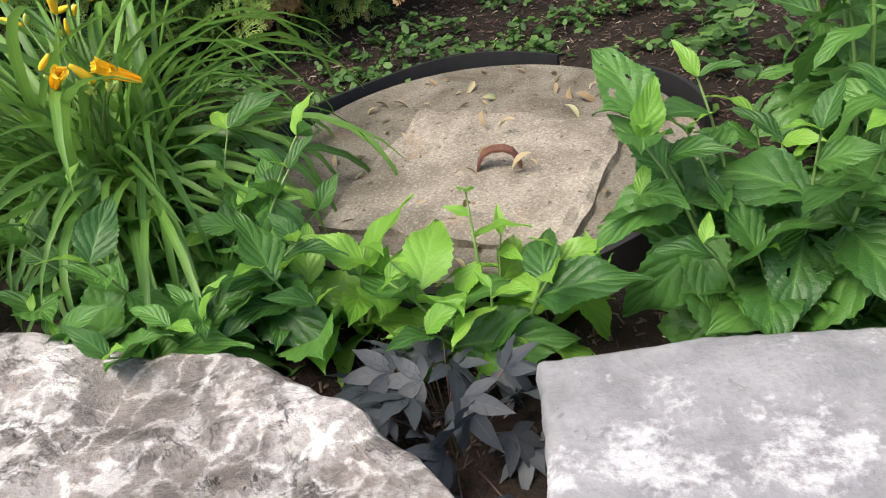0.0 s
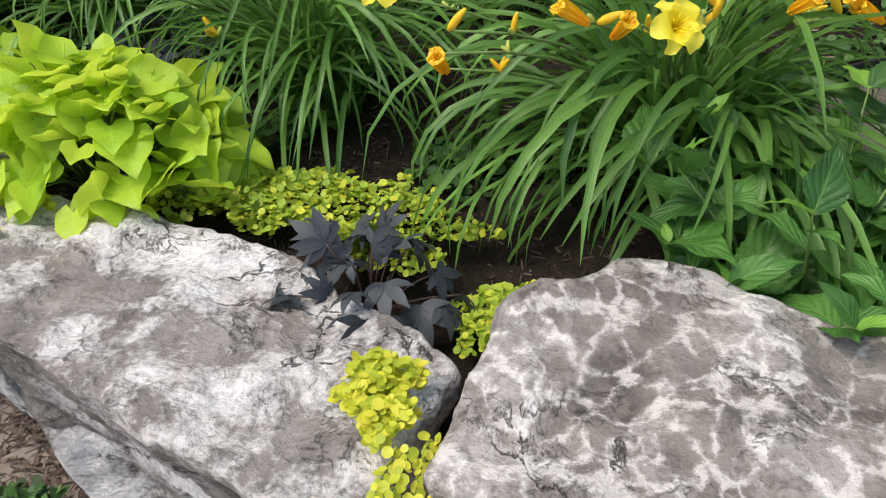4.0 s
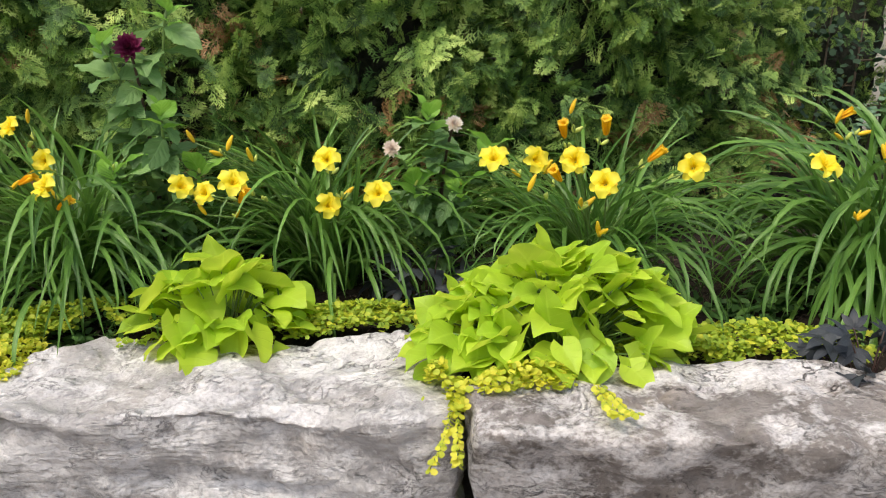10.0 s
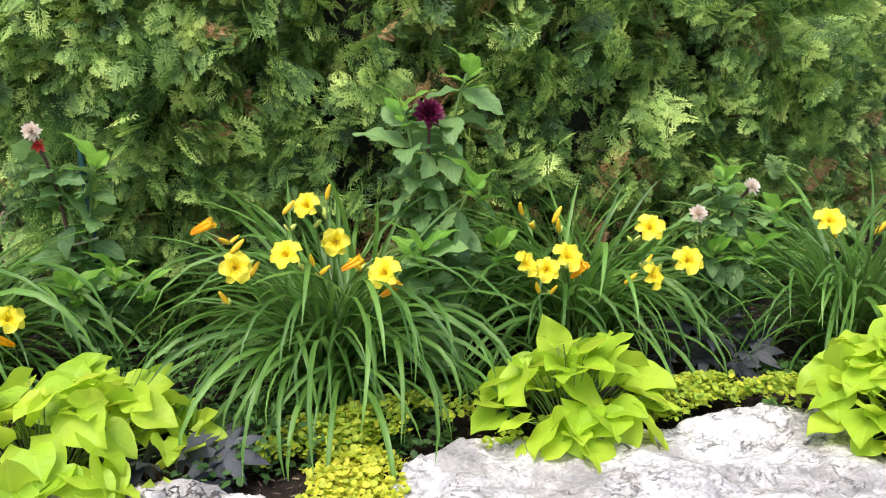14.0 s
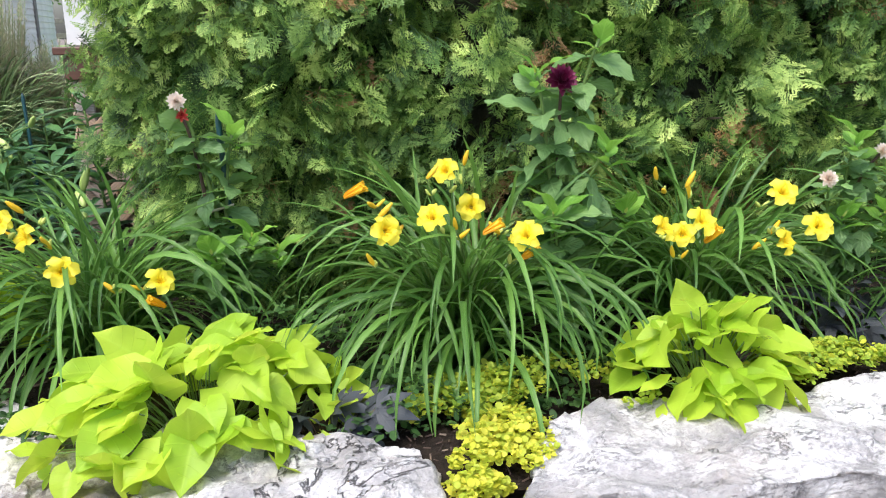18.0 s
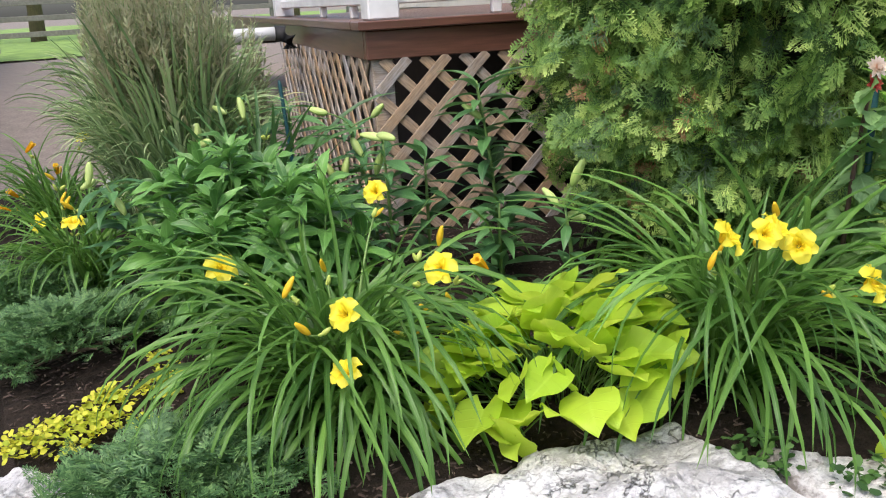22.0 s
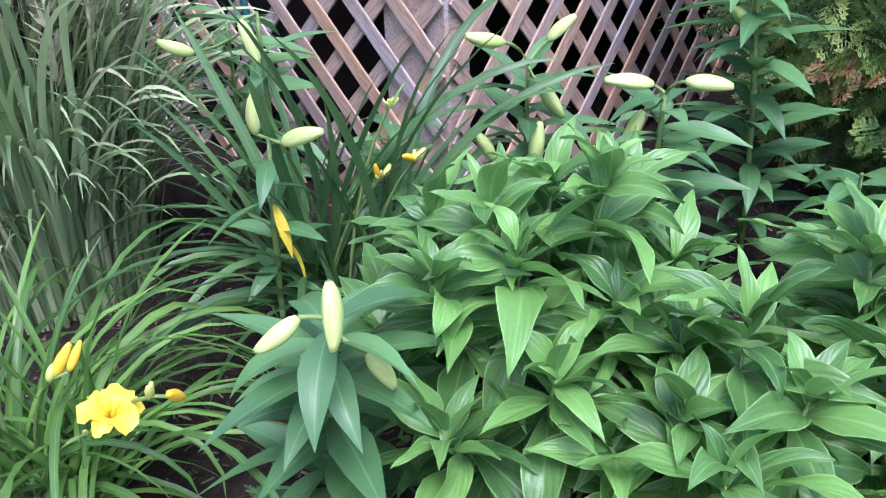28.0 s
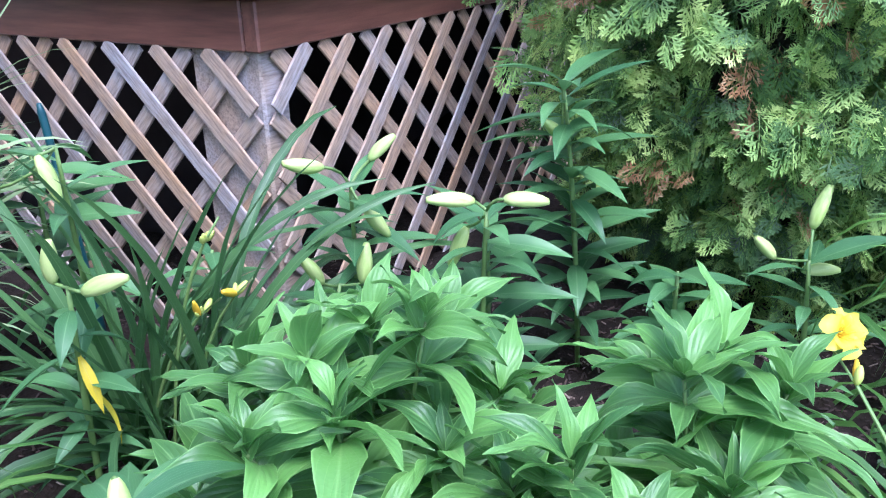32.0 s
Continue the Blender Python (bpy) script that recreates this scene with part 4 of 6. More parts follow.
def porch():
    """Raised porch: its corner at the origin, one side along +x, the other along +y."""
    t = thing("porch", (0, 0, 0), "raised wooden porch with brown-stained fascia, lattice skirt and white railing", "porch")
    t.matrix_basis = PORCH
    w, d, top = 3.6, 6.0, 1.475
    part("fascia_board", box(0.0, w, 0.0, 0.038, 1.345, top - 0.03, 0.004), M_STAIN, t)
    part("fascia_board", box(0.0, 0.038, 0.040, d, 1.345, top - 0.03, 0.004), M_STAIN_Y, t)
    for i in range(22):
        part("deck_board", box(-0.028 if i == 0 else 0.114, w, -0.028 + i * 0.142, 0.110 + i * 0.142, top - 0.028, top + 0.004, 0.004), M_STAIN, t)
    part("border_board", box(-0.028, 0.110, 0.114, d, top - 0.028, top + 0.004, 0.004), M_STAIN_Y, t)
    # Added panel; with the underside, its near-black colour stands for shade under the deck.
    part("underside", box(0.05, w, 0.05, d, 1.40, 1.44, 0), M_PORCH_SHADE, t)
    part("back_panel", box(0.9, w, 0.9, d, 0.3, 1.39, 0), M_PORCH_SHADE, t)
    part("corner_post", box(0.022, 0.10, 0.022, 0.21, 0.3, 1.36, 0.006), M_SLAT, t, "weathered corner post behind the lattice")
    lo, hi, pitch, sw = 0.50, 1.345, 0.150, 0.037
    for face in (0, 1):
        lat = thing("lattice", (0, 0, 0), "", "")
        lat.parent = t
        lat.name = "lattice"
        length = 2.6 if face == 0 else 2.4
        for layer, slant in ((0, 1), (1, -1)):
            n = int((length + hi - lo) / pitch) + 1
            for i in range(n):
                u0 = i * pitch - (hi - lo) if slant > 0 else i * pitch
                a, b = [u0, lo], [u0 + slant * (hi - lo), hi]
                for p, q in ((a, b), (b, a)):
                    for lim in (0.034, length):
                        if (p[0] < 0.034 and lim < 0.1) or (p[0] > length and lim > 0.1):
                            k = (lim - q[0]) / (p[0] - q[0]) if p[0] != q[0] else 0
                            p[1] = q[1] + (p[1] - q[1]) * k
                            p[0] = lim
                if abs(a[1] - b[1]) < 0.11 or min(a[0], b[0]) < -1e-6 or max(a[0], b[0]) > length + 1e-6:
                    continue
                ln = math.hypot(b[0] - a[0], b[1] - a[1])
                bm = box(-ln / 2, ln / 2, -0.0035, 0.0035, -sw / 2, sw / 2, 0.0015)
                ang = math.degrees(math.atan2(b[1] - a[1], b[0] - a[0]))
                off = 0.004 + 0.009 * layer
                mid = ((a[0] + b[0]) / 2, (a[1] + b[1]) / 2)
                m = pose(mid[0], off, mid[1], 0, -ang, 0) if face == 0 else pose(off, mid[0], mid[1], 0, 0, 90) @ pose(0, 0, 0, 0, -ang, 0)
                part("slat", bm, M_SLAT, lat, "", m)
    # white corner post and railings
    part("rail_post", box(0.02, 0.135, 0.02, 0.135, top + 0.005, 2.55, 0.006), M_WHITE, t, "square white post")
    part("rail_post", box(0.02, 0.135, 2.6, 2.715, top + 0.005, 2.55, 0.006), M_WHITE, t)
    part("rail_post", box(2.4, 2.515, 0.02, 0.135, top + 0.005, 2.55, 0.006), M_WHITE, t)

    def baluster():
        prof = [(0.024, 0.0), (0.024, 0.26), (0.014, 0.275), (0.021, 0.29), (0.014, 0.31), (0.020, 0.36), (0.022, 0.41), (0.015, 0.47), (0.012, 0.50), (0.020, 0.515), (0.012, 0.53),
                (0.016, 0.56), (0.019, 0.60), (0.013, 0.64), (0.022, 0.655), (0.022, 0.80)]
        v, f, n = [], [], 10
        for r, z in prof:
            for k in range(n):
                v.append((r * math.cos(2 * math.pi * k / n), r * math.sin(2 * math.pi * k / n), z))
        for i in range(len(prof) - 1):
            for k in range(n):
                f.append((i * n + k, i * n + (k + 1) % n, (i + 1) * n + (k + 1) % n, (i + 1) * n + k))
        return mesh("baluster", v, f, M_WHITE)

    bal = baluster()
    for face in (0, 1):
        rail = thing("railing", (0, 0, 0), "", "")
        rail.parent = t
        length = 2.4 if face == 0 else 2.6
        side = (lambda a0, a1, z0, z1, h: box(a0, a1, 0.078 - h, 0.078 + h, z0, z1, 0.005)) if face == 0 else (lambda a0, a1, z0, z1, h: box(0.078 - h, 0.078 + h, a0, a1, z0, z1, 0.005))
        part("bottom_rail", side(0.137, length - 0.002, 1.53, 1.575, 0.022), M_WHITE, rail)
        part("top_rail", side(0.137, length - 0.002, 2.375, 2.42, 0.032), M_WHITE, rail)
        part("foot_block", side(1.2, 1.24, top + 0.005, 1.53, 0.015), M_WHITE, rail)
        part("foot_block", side(0.5, 0.54, top + 0.005, 1.53, 0.015), M_WHITE, rail)
        for i in range(1, 20):
            u = 0.137 + i * 0.112
            if u < length - 0.08:
                piece("baluster", bal, rail, Matrix.Translation((u, 0.078, 1.575) if face == 0 else (0.078, u, 1.575)))
    return t


porch()


def house():
    t = thing("house", (0, 0, 0), "house with cream horizontal siding behind the porch", "house")
    t.matrix_basis = PORCH
    part("wall", box(1.9, 9.0, 1.9, 9.0, 0.2, 5.2, 0), M_SIDING, t)
    for i in range(32):
        z = 1.46 + i * 0.115
        bm = box(1.86, 9.0, 1.872, 1.90, z, z + 0.118, 0.003)
        for v in bm.verts:
            if v.co.y < 1.88 and v.co.z > z + 0.06:
                v.co.y += 0.012
        part("siding_board", bm, M_SIDING, t)
        bm = box(1.870, 1.898, 1.905, 9.0, z, z + 0.118, 0.003)
        for v in bm.verts:
            if v.co.x < 1.88 and v.co.z > z + 0.06:
                v.co.x += 0.012
        part("siding_board", bm, M_SIDING, t)
    bm = box(1.5, 9.4, 1.5, 9.4, 5.2, 5.35, 0)
    part("roof", bm, M_GREYWOOD, t)
    return t


house()


# ---- daylilies ----
def strap(material, length, width, start, end, seed, n=11):
    r = random.Random(seed)
    return blade("leaf", material, length, width * r.uniform(0.85, 1.15), STRAP, bend=start - end, start=start, fold=0.45, n=n, c=1, power=r.uniform(1.1, 2.0), twist=r.uniform(-50, 50))


STRAPS = [strap(M_BLADE, l, 0.0142, s, e, k) for k, (l, s, e) in enumerate((
    (0.74, 85, -48), (0.74, 82, -70), (0.66, 79, -82), (0.70, 74, -78), (0.62, 68, -86), (0.64, 60, -82), (0.56, 54, -72), (0.68, 87, 5), (0.62, 85, 38), (0.70, 78, -62), (0.50, 48, -84), (0.66, 70, -58)))]

WIDE_STRAPS = [strap(M_BLADE, l, 0.0168, s, e, 20 + k) for k, (l, s, e) in enumerate((
    (0.74, 85, -48), (0.74, 82, -70), (0.66, 79, -82), (0.70, 74, -78), (0.62, 68, -86), (0.64, 60, -82), (0.56, 54, -72), (0.68, 87, 5), (0.62, 85, 38), (0.70, 78, -62), (0.50, 48, -84), (0.66, 70, -58)))]
DARK_STRAPS = [strap(M_IRIS, l, 0.020, s, e, 40 + k) for k, (l, s, e) in enumerate((
    (0.74, 85, 10), (0.74, 82, -50), (0.66, 79, -62), (0.70, 74, -58), (0.62, 68, -70), (0.64, 60, -62), (0.56, 54, -52), (0.68, 87, 45), (0.62, 85, 58), (0.70, 78, -32), (0.50, 48, -64), (0.66, 70, -38)))]


def lily_flower(name, material, diameter=0.068, flare=1.0, deep=0.46):
    """A six-petalled trumpet looking along +Z, three broad petals over three narrow ones, with stamens."""
    verts, faces, uvs = [], [], []
    r0 = diameter / 2
    for p in range(6):
        broad = p % 2 == 0
        a0 = math.pi * p / 3
        n, c = 7, 2
        base = len(verts)
        for i in range(n + 1):
            s = i / n
            rad = r0 * (0.10 + 0.22 * s + 1.06 * max(0.0, s - 0.30) ** 1.0 * flare)
            hgt = r0 * (-deep + (deep + 0.15) * min(1.0, s * 1.9) - 0.85 * max(0.0, s - 0.62) ** 1.25 * flare) - (0.0 if broad else 0.002)
            w = (0.52 if broad else 0.36) * r0 * math.sin(math.pi * min(1.0, 0.10 + 0.82 * s)) ** 0.55
            for j in range(-c, c + 1):
                k = j / c
                x, y = rad, k * w
                z = hgt + (0.10 * abs(k) ** 2 - 0.02) * r0 + 0.17 * r0 * math.sin(13 * s + 2 * k + 1.7 * p) * abs(k) * s
                verts.append((x * math.cos(a0) - y * math.sin(a0), x * math.sin(a0) + y * math.cos(a0), z))
                uvs.append((0.5 + 0.5 * k, s))
        m = 2 * c + 1
        for i in range(n):
            for j in range(2 * c):
                faces.append((base + i * m + j, base + i * m + j + 1, base + (i + 1) * m + j + 1, base + (i + 1) * m + j))
    for p in range(6):
        a = math.pi * (p + 0.5) / 3
        v, f, u = tube_data([(0, 0, -r0 * deep * 0.8), (0.16 * r0 * math.cos(a), 0.16 * r0 * math.sin(a), -r0 * 0.1), (0.32 * r0 * math.cos(a), 0.32 * r0 * math.sin(a), r0 * 0.25)], [0.0008, 0.0007, 0.0012], 4)
        k = len(verts)
        verts += v
        faces += [tuple(i + k for i in q) for q in f]
        uvs += [(0.2, 0.3)] * len(v)
    return mesh(name, verts, faces, material, uvs)


def pod(name, material, length, radius, n=8, curve=0.1):
    """A tapered bud along +Z with shallow ribs."""
    v, f, u = [], [], []
    k = 9
    for i in range(k + 1):
        s = i / k
        r = radius * max(0.06, math.sin(math.pi * (0.08 + 0.84 * s ** 0.85)) ** 0.7)
        for j in range(n):
            a = 2 * math.pi * j / n
            q = r * (1 + 0.10 * math.cos(3 * a))
            v.append((q * math.cos(a) + curve * length * s * s, q * math.sin(a), s * length))
            u.append((j / n, s))
    for i in range(k):
        for j in range(n):
            f.append((i * n + j, i * n + (j + 1) % n, (i + 1) * n + (j + 1) % n, (i + 1) * n + j))
    f += [tuple(range(n))[::-1], tuple(range(k * n, (k + 1) * n))]
    return mesh(name, v, f, material, u)


FLOWERS = [lily_flower("flower", M_PETAL, 0.066), lily_flower("flower", M_PETAL, 0.062, 0.9)]
HALF_OPEN = lily_flower("flower", M_PETAL_ORANGE, 0.042, 0.32, 2.1)
YBUD = pod("bud", M_BUD, 0.048, 0.0070)
GBUD = pod("bud", M_BUD_GREEN, 0.026, 0.006)


def daylily(at, count, size, flowers, face, label, seed, low=0.0, buds=2, straps=None):
    """A clump of arching straps; flowers: (x, y, z, kind) in the world, kind o open, h half open, b yellow bud, g green buds."""
    t = thing("daylily", at, label, "daylily", "yellow daylilies in the bed")
    r = random.Random(seed)
    base = Vector(at)
    for i in range(count // 7):
        # a fan: leaves left and right in one plane, the outer ones lower and longer
        b, turn = r.uniform(0, 360), r.uniform(0, 180)
        q = 0.10 * size * math.sqrt(r.random())
        off = (math.sin(radians(-b)) * q, math.cos(radians(-b)) * q, -0.01)
        for j in range(7):
            k = (7, 8, 0, 1, 9, 3, 11, 2, 4, 5, 6, 10)[min(11, max(0, int(r.gauss(-0.2 + low + 1.6 * j, 1.6))))]
            a = turn + (180 if j % 2 else 0) + r.gauss(0, 24)
            piece("leaf", (straps or STRAPS)[k], t, aim(off, a, r.uniform(-8, 8), r.uniform(-14, 14), size * r.uniform(0.6, 1.12)))
    for i, (x, y, z, kind) in enumerate(flowers):
        p = Vector((x, y, z)) - base
        way = Vector((face[0] + r.uniform(-0.75, 0.75), face[1] + r.uniform(-0.2, 0.35), face[2] + r.uniform(-0.25, 0.35))).normalized()
        neck = p - way * 0.034
        foot = (r.uniform(-0.04, 0.04), r.uniform(-0.04, 0.04), -0.01)
        pts = bend_curve(foot, neck, 0.75)
        stalk = piece("flower_stalk", tube("flower_stalk", pts, [0.0032] * 5 + [0.0026, 0.0022, 0.0018], M_STEM, 6), t)
        if kind == "o":
            piece("flower", FLOWERS[r.randrange(2)], stalk, facing(p, way, r.uniform(0.98, 1.15), r.uniform(0, 60)))
        elif kind == "h":
            piece("flower", HALF_OPEN, stalk, facing(p, Vector((r.uniform(-1.0, 1.0), way.y * 0.5, 0.55)), 1.0, r.uniform(0, 60)), "half-open orange trumpet")
        elif kind == "b":
            piece("bud", YBUD, stalk, facing(p - way * 0.03, (r.uniform(-0.8, 0.8), -0.25, 0.75), r.uniform(0.7, 1.0)), "long orange-yellow bud")
        for j in range(buds if kind != "g" else 4):
            piece("bud", GBUD if r.random() < 0.7 else YBUD, stalk, facing(Vector(pts[-2]) + Vector((r.uniform(-0.008, 0.008), 0, 0)), (r.uniform(-1, 1), r.uniform(-0.8, 0.2), r.uniform(0.3, 1.2)), r.uniform(0.55, 1.0)))
    return t


SOUTH = (0.0, -0.8, 0.5)
WEST = (-0.55, -0.6, 0.55)
daylily((-0.63, 1.61, 0.69), 360, 1.06, ((-0.48, 1.30, 1.17, "h"), (-0.505, 1.29, 1.185, "b"), (-0.46, 1.30, 1.155, "b"), (-0.435, 1.325, 1.165, "h"), (-0.42, 1.33, 1.15, "h"), (-0.615, 1.21, 1.18, "b"), (-0.59, 1.215, 1.195, "b"), (-0.50, 1.395, 1.245, "b"), (-0.47, 1.40, 1.27, "h"), (-0.71, 1.15, 1.29, "h"), (-0.79, 1.115, 1.205, "h"), (-0.68, 1.70, 1.22, "h"), (-0.74, 1.66, 1.20, "b"), (-0.65, 1.13, 1.186, "o"), (-0.69, 1.22, 1.333, "o"), (-1.073, 1.266, 1.168, "o"), (-0.94, 1.09, 1.14, "h"), (-0.93, 1.12, 1.17, "b"), 
        (-0.71, 1.15, 1.18, "h"), (-0.93, 1.25, 1.21, "g"), (-0.98, 1.25, 1.06, "g")),
        SOUTH, "large yellow daylily clump arching over the pale boulders", 21, 0.7, 2, WIDE_STRAPS)
daylily((-1.42, 1.74, 0.69), 300, 0.96, ((-1.306, 1.42, 1.142, "o"), (-1.571, 1.319, 1.138, "o"), (-1.748, 1.567, 1.156, "o"), (-1.68, 1.45, 1.17, "o"), (-1.61, 1.40, 1.175, "o"), (-1.65, 1.42, 1.15, "h"), (-1.62, 1.45, 1.25, "h"),
        (-1.60, 1.42, 1.29, "b"), (-1.53, 1.42, 1.26, "h"), (-1.37, 1.45, 1.18, "h"), (-1.72, 1.40, 1.12, "b"), (-1.53, 1.40, 1.02, "g"), (-1.62, 1.38, 1.09, "g")),
        SOUTH, "yellow daylily clump behind the lime vine", 22)
daylily((-2.12, 2.08, 0.69), 310, 0.96, ((-2.131, 1.745, 1.137, "o"), (-2.003, 1.753, 1.042, "o"), (-2.131, 1.722, 1.023, "o"), (-2.48, 1.72, 1.09, "o"), (-2.43, 1.72, 1.07, "o"), (-2.36, 1.74, 1.09, "o"), (-2.33, 1.72, 1.07, "h"),
        (-2.45, 1.78, 1.20, "b"), (-2.38, 1.78, 1.18, "b"), (-2.43, 1.72, 1.02, "b"), (-2.08, 1.72, 1.06, "g")), SOUTH, "yellow daylily clump in front of the cedar hedge", 23)
daylily((-2.82, 2.08, 0.69), 380, 1.0, ((-2.798, 1.765, 1.094, "o"), (-2.84, 1.968, 1.12, "o"), (-2.907, 1.959, 1.212, "o"), (-2.99, 1.82, 1.14, "o"), (-2.83, 1.82, 1.11, "h"), (-3.09, 1.82, 1.12, "o"), (-3.08, 1.84, 1.16, "b"),
        (-3.13, 1.84, 1.21, "h"), (-2.91, 1.82, 1.11, "b"), (-2.75, 1.80, 1.05, "h"), (-2.99, 1.86, 1.22, "b"), (-2.87, 1.94, 1.24, "b"), (-3.15, 1.82, 1.08, "g"), (-2.80, 1.78, 1.12, "g")),
        SOUTH, "broad yellow daylily clump spilling toward the white boulder", 24, 0.8)
daylily((-3.68, 2.47, 0.69), 340, 0.98, ((-3.733, 2.148, 1.019, "o"), (-3.96, 2.28, 1.12, "o"), (-3.90, 2.25, 1.12, "o"), (-3.86, 2.26, 1.12, "o"), (-3.81, 2.25, 1.08, "o"), (-3.79, 2.28, 1.14, "b"), (-3.53, 2.20, 0.96, "o"), (-3.56, 2.18, 0.92, "h"),
        (-4.02, 2.27, 1.08, "b"), (-3.62, 2.20, 0.95, "g")), (-0.2, -0.8, 0.5), "yellow daylily clump between two lime vines", 25, 1.2)
daylily((-4.45, 2.88, 0.69), 455, 0.92, ((-4.629, 3.097, 0.998, "o"), (-4.542, 2.636, 1.01, "o"), (-4.57, 2.584, 0.924, "o"), (-4.298, 2.705, 1.027, "o"), (-4.276, 3.025, 1.126, "o"), (-4.64, 2.72, 1.05, "b"), (-4.59, 2.66, 1.0, "b"),
        (-4.20, 2.72, 1.02, "h"), (-4.30, 2.70, 0.96, "b"), (-4.31, 2.72, 1.08, "b"), (-4.36, 2.70, 0.92, "g"), (-4.45, 2.95, 1.0, "b")), WEST, "spreading yellow daylily clump at the bend of the bed", 26, 3.3)
daylily((-4.80, 4.12, 0.69), 220, 0.76, ((-4.832, 3.893, 0.979, "o"), (-4.85, 3.90, 1.06, "b"), (-4.85, 3.75, 1.06, "b"), (-4.85, 4.07, 1.10, "b"), (-4.90, 4.20, 0.93, "o")), WEST, "yellow daylily clump beside the reed grass", 27, 1.6)
daylily((-4.75, 5.3, 0.60), 160, 0.9, ((-4.81, 5.1, 1.06, "h"), (-4.74, 5.1, 0.96, "h"), (-4.61, 5.15, 1.06, "o"), (-4.52, 5.2, 1.10, "o"), (-4.93, 5.1, 0.88, "h"), (-4.97, 5.1, 0.82, "h")), WEST, "orange-yellow daylily clump by the driveway", 28)
daylily((-4.22, 4.02, 0.69), 110, 0.95, ((-4.25, 3.85, 1.20, "g"), (-4.25, 3.87, 1.07, "g"), (-4.25, 3.80, 1.11, "g")), WEST, "daylily clump with green buds beside the lattice", 29, 0.0, 3, DARK_STRAPS)

# ---- sweet potato vines ----
LIME_LEAVES = [blade("leaf", M_LIME, l, w, HEART, bend=b, fold=f, ruffle=0.05, waves=1.6, lobe=0.28, n=10, c=3) for l, w, b, f in
               ((0.104, 0.106, 18, 0.26), (0.110, 0.102, 8, 0.38), (0.098, 0.102, 32, 0.04), (0.102, 0.100, -16, 0.32), (0.088, 0.092, 24, 0.18))]


def lobed(name, material, length, width, seed):
    r = random.Random(seed)
    parts = []
    for a, k in ((0, 1.0), (40, 0.92), (-40, 0.92), (86, 0.66), (-86, 0.66)):
        v, f, u = blade_data(length * k * r.uniform(0.9, 1.1), width * k, LANCE, bend=r.uniform(15, 50), fold=0.15, ruffle=0.05, n=7, c=1)
        parts.append((v, f, u, pose(0, 0, 0.0005 * k, 0, 0, a)))
    v, f, u = join(parts)
    return mesh(name, v, f, material, u)


DARK_LEAVES = [lobed("leaf", M_DARKVINE, 0.084, 0.031, k) for k in range(4)]


def vine(name, at, half, count, leaves, stem, label, group, seed, size=1.0, sag=-30.0, face=180.0):
    """A low mound of leaves on thin stalks: half = half extents of the mound."""
    t = thing(name, at, label, "sweet potato vine", group)
    r = random.Random(seed)
    for i in range(count):
        u, a = math.sqrt((i + 0.5) / count), i * 2.39996 + r.uniform(-0.4, 0.4)
        p = Vector((half[0] * u * math.cos(a), half[1] * u * math.sin(a), half[2] * (1.05 - u ** 2.2) + r.uniform(-0.045, 0.025)))
        out = math.degrees(math.atan2(-math.cos(a) * half[0], math.sin(a) * half[1]))
        turn = (out - face + 180) % 360 - 180
        yaw = face + turn * (0.50 + 0.35 * u) + r.gauss(0, 36)
        pitch = (26 * (1 - u) + sag * u + r.gauss(0, 22)) if r.random() > 0.14 else r.uniform(40, 75)
        piece("leaf", leaves[r.randrange(len(leaves))], t, aim(p, yaw, pitch, r.gauss(0, 26), size * r.uniform(0.62, 1.15)))
        piece("leaf_stalk", tube("leaf_stalk", bend_curve((p.x * 0.35, p.y * 0.35, -0.03), p, 0.6, 4), 0.0016, stem, 4), t)
    return t


LG, DG = "lime-green sweet potato vines", "dark sweet potato vines"
vine("sweet_potato_vine", (-1.68, 1.28, 0.80), (0.29, 0.20, 0.16), 215, LIME_LEAVES, M_STEM, "lime-green sweet potato vine spilling over the boulders", LG, 31, 0.86, -20.0)
vine("sweet_potato_vine", (-2.40, 1.64, 0.75), (0.20, 0.17, 0.14), 76, LIME_LEAVES, M_STEM, "lime-green sweet potato vine on the white boulder", LG, 32, 0.96, -20.0)
vine("sweet_potato_vine", (-3.48, 1.90, 0.72), (0.32, 0.25, 0.16), 140, LIME_LEAVES, M_STEM, "large-leaved lime sweet potato vine between daylilies", LG, 33, 0.96)
vine("sweet_potato_vine", (-4.09, 2.58, 0.765), (0.27, 0.22, 0.16), 104, LIME_LEAVES, M_STEM, "lime-green sweet potato vine at the flat boulder", LG, 34, 1.0, 6.0, 165.0)
vine("dark_sweet_potato_vine", (0.03, 0.98, 0.70), (0.16, 0.20, 0.10), 46, DARK_LEAVES, M_STEM_DARK, "blackish purple sweet potato vine between two boulders", DG, 35)
vine("dark_sweet_potato_vine", (-1.06, 1.06, 0.765), (0.16, 0.13, 0.06), 34, DARK_LEAVES, M_STEM_DARK, "blackish sweet potato vine under the daylily", DG, 36, 0.85)
vine("dark_sweet_potato_vine", (-1.86, 1.80, 0.74), (0.16, 0.14, 0.10), 36, DARK_LEAVES, M_STEM_DARK, "blackish sweet potato vine below the pale dahlia", DG, 37)
vine("dark_sweet_potato_vine", (-3.24, 1.80, 0.70), (0.20, 0.11, 0.07), 38, DARK_LEAVES, M_STEM_DARK, "blackish sweet potato vine behind the rounded boulder", DG, 38)


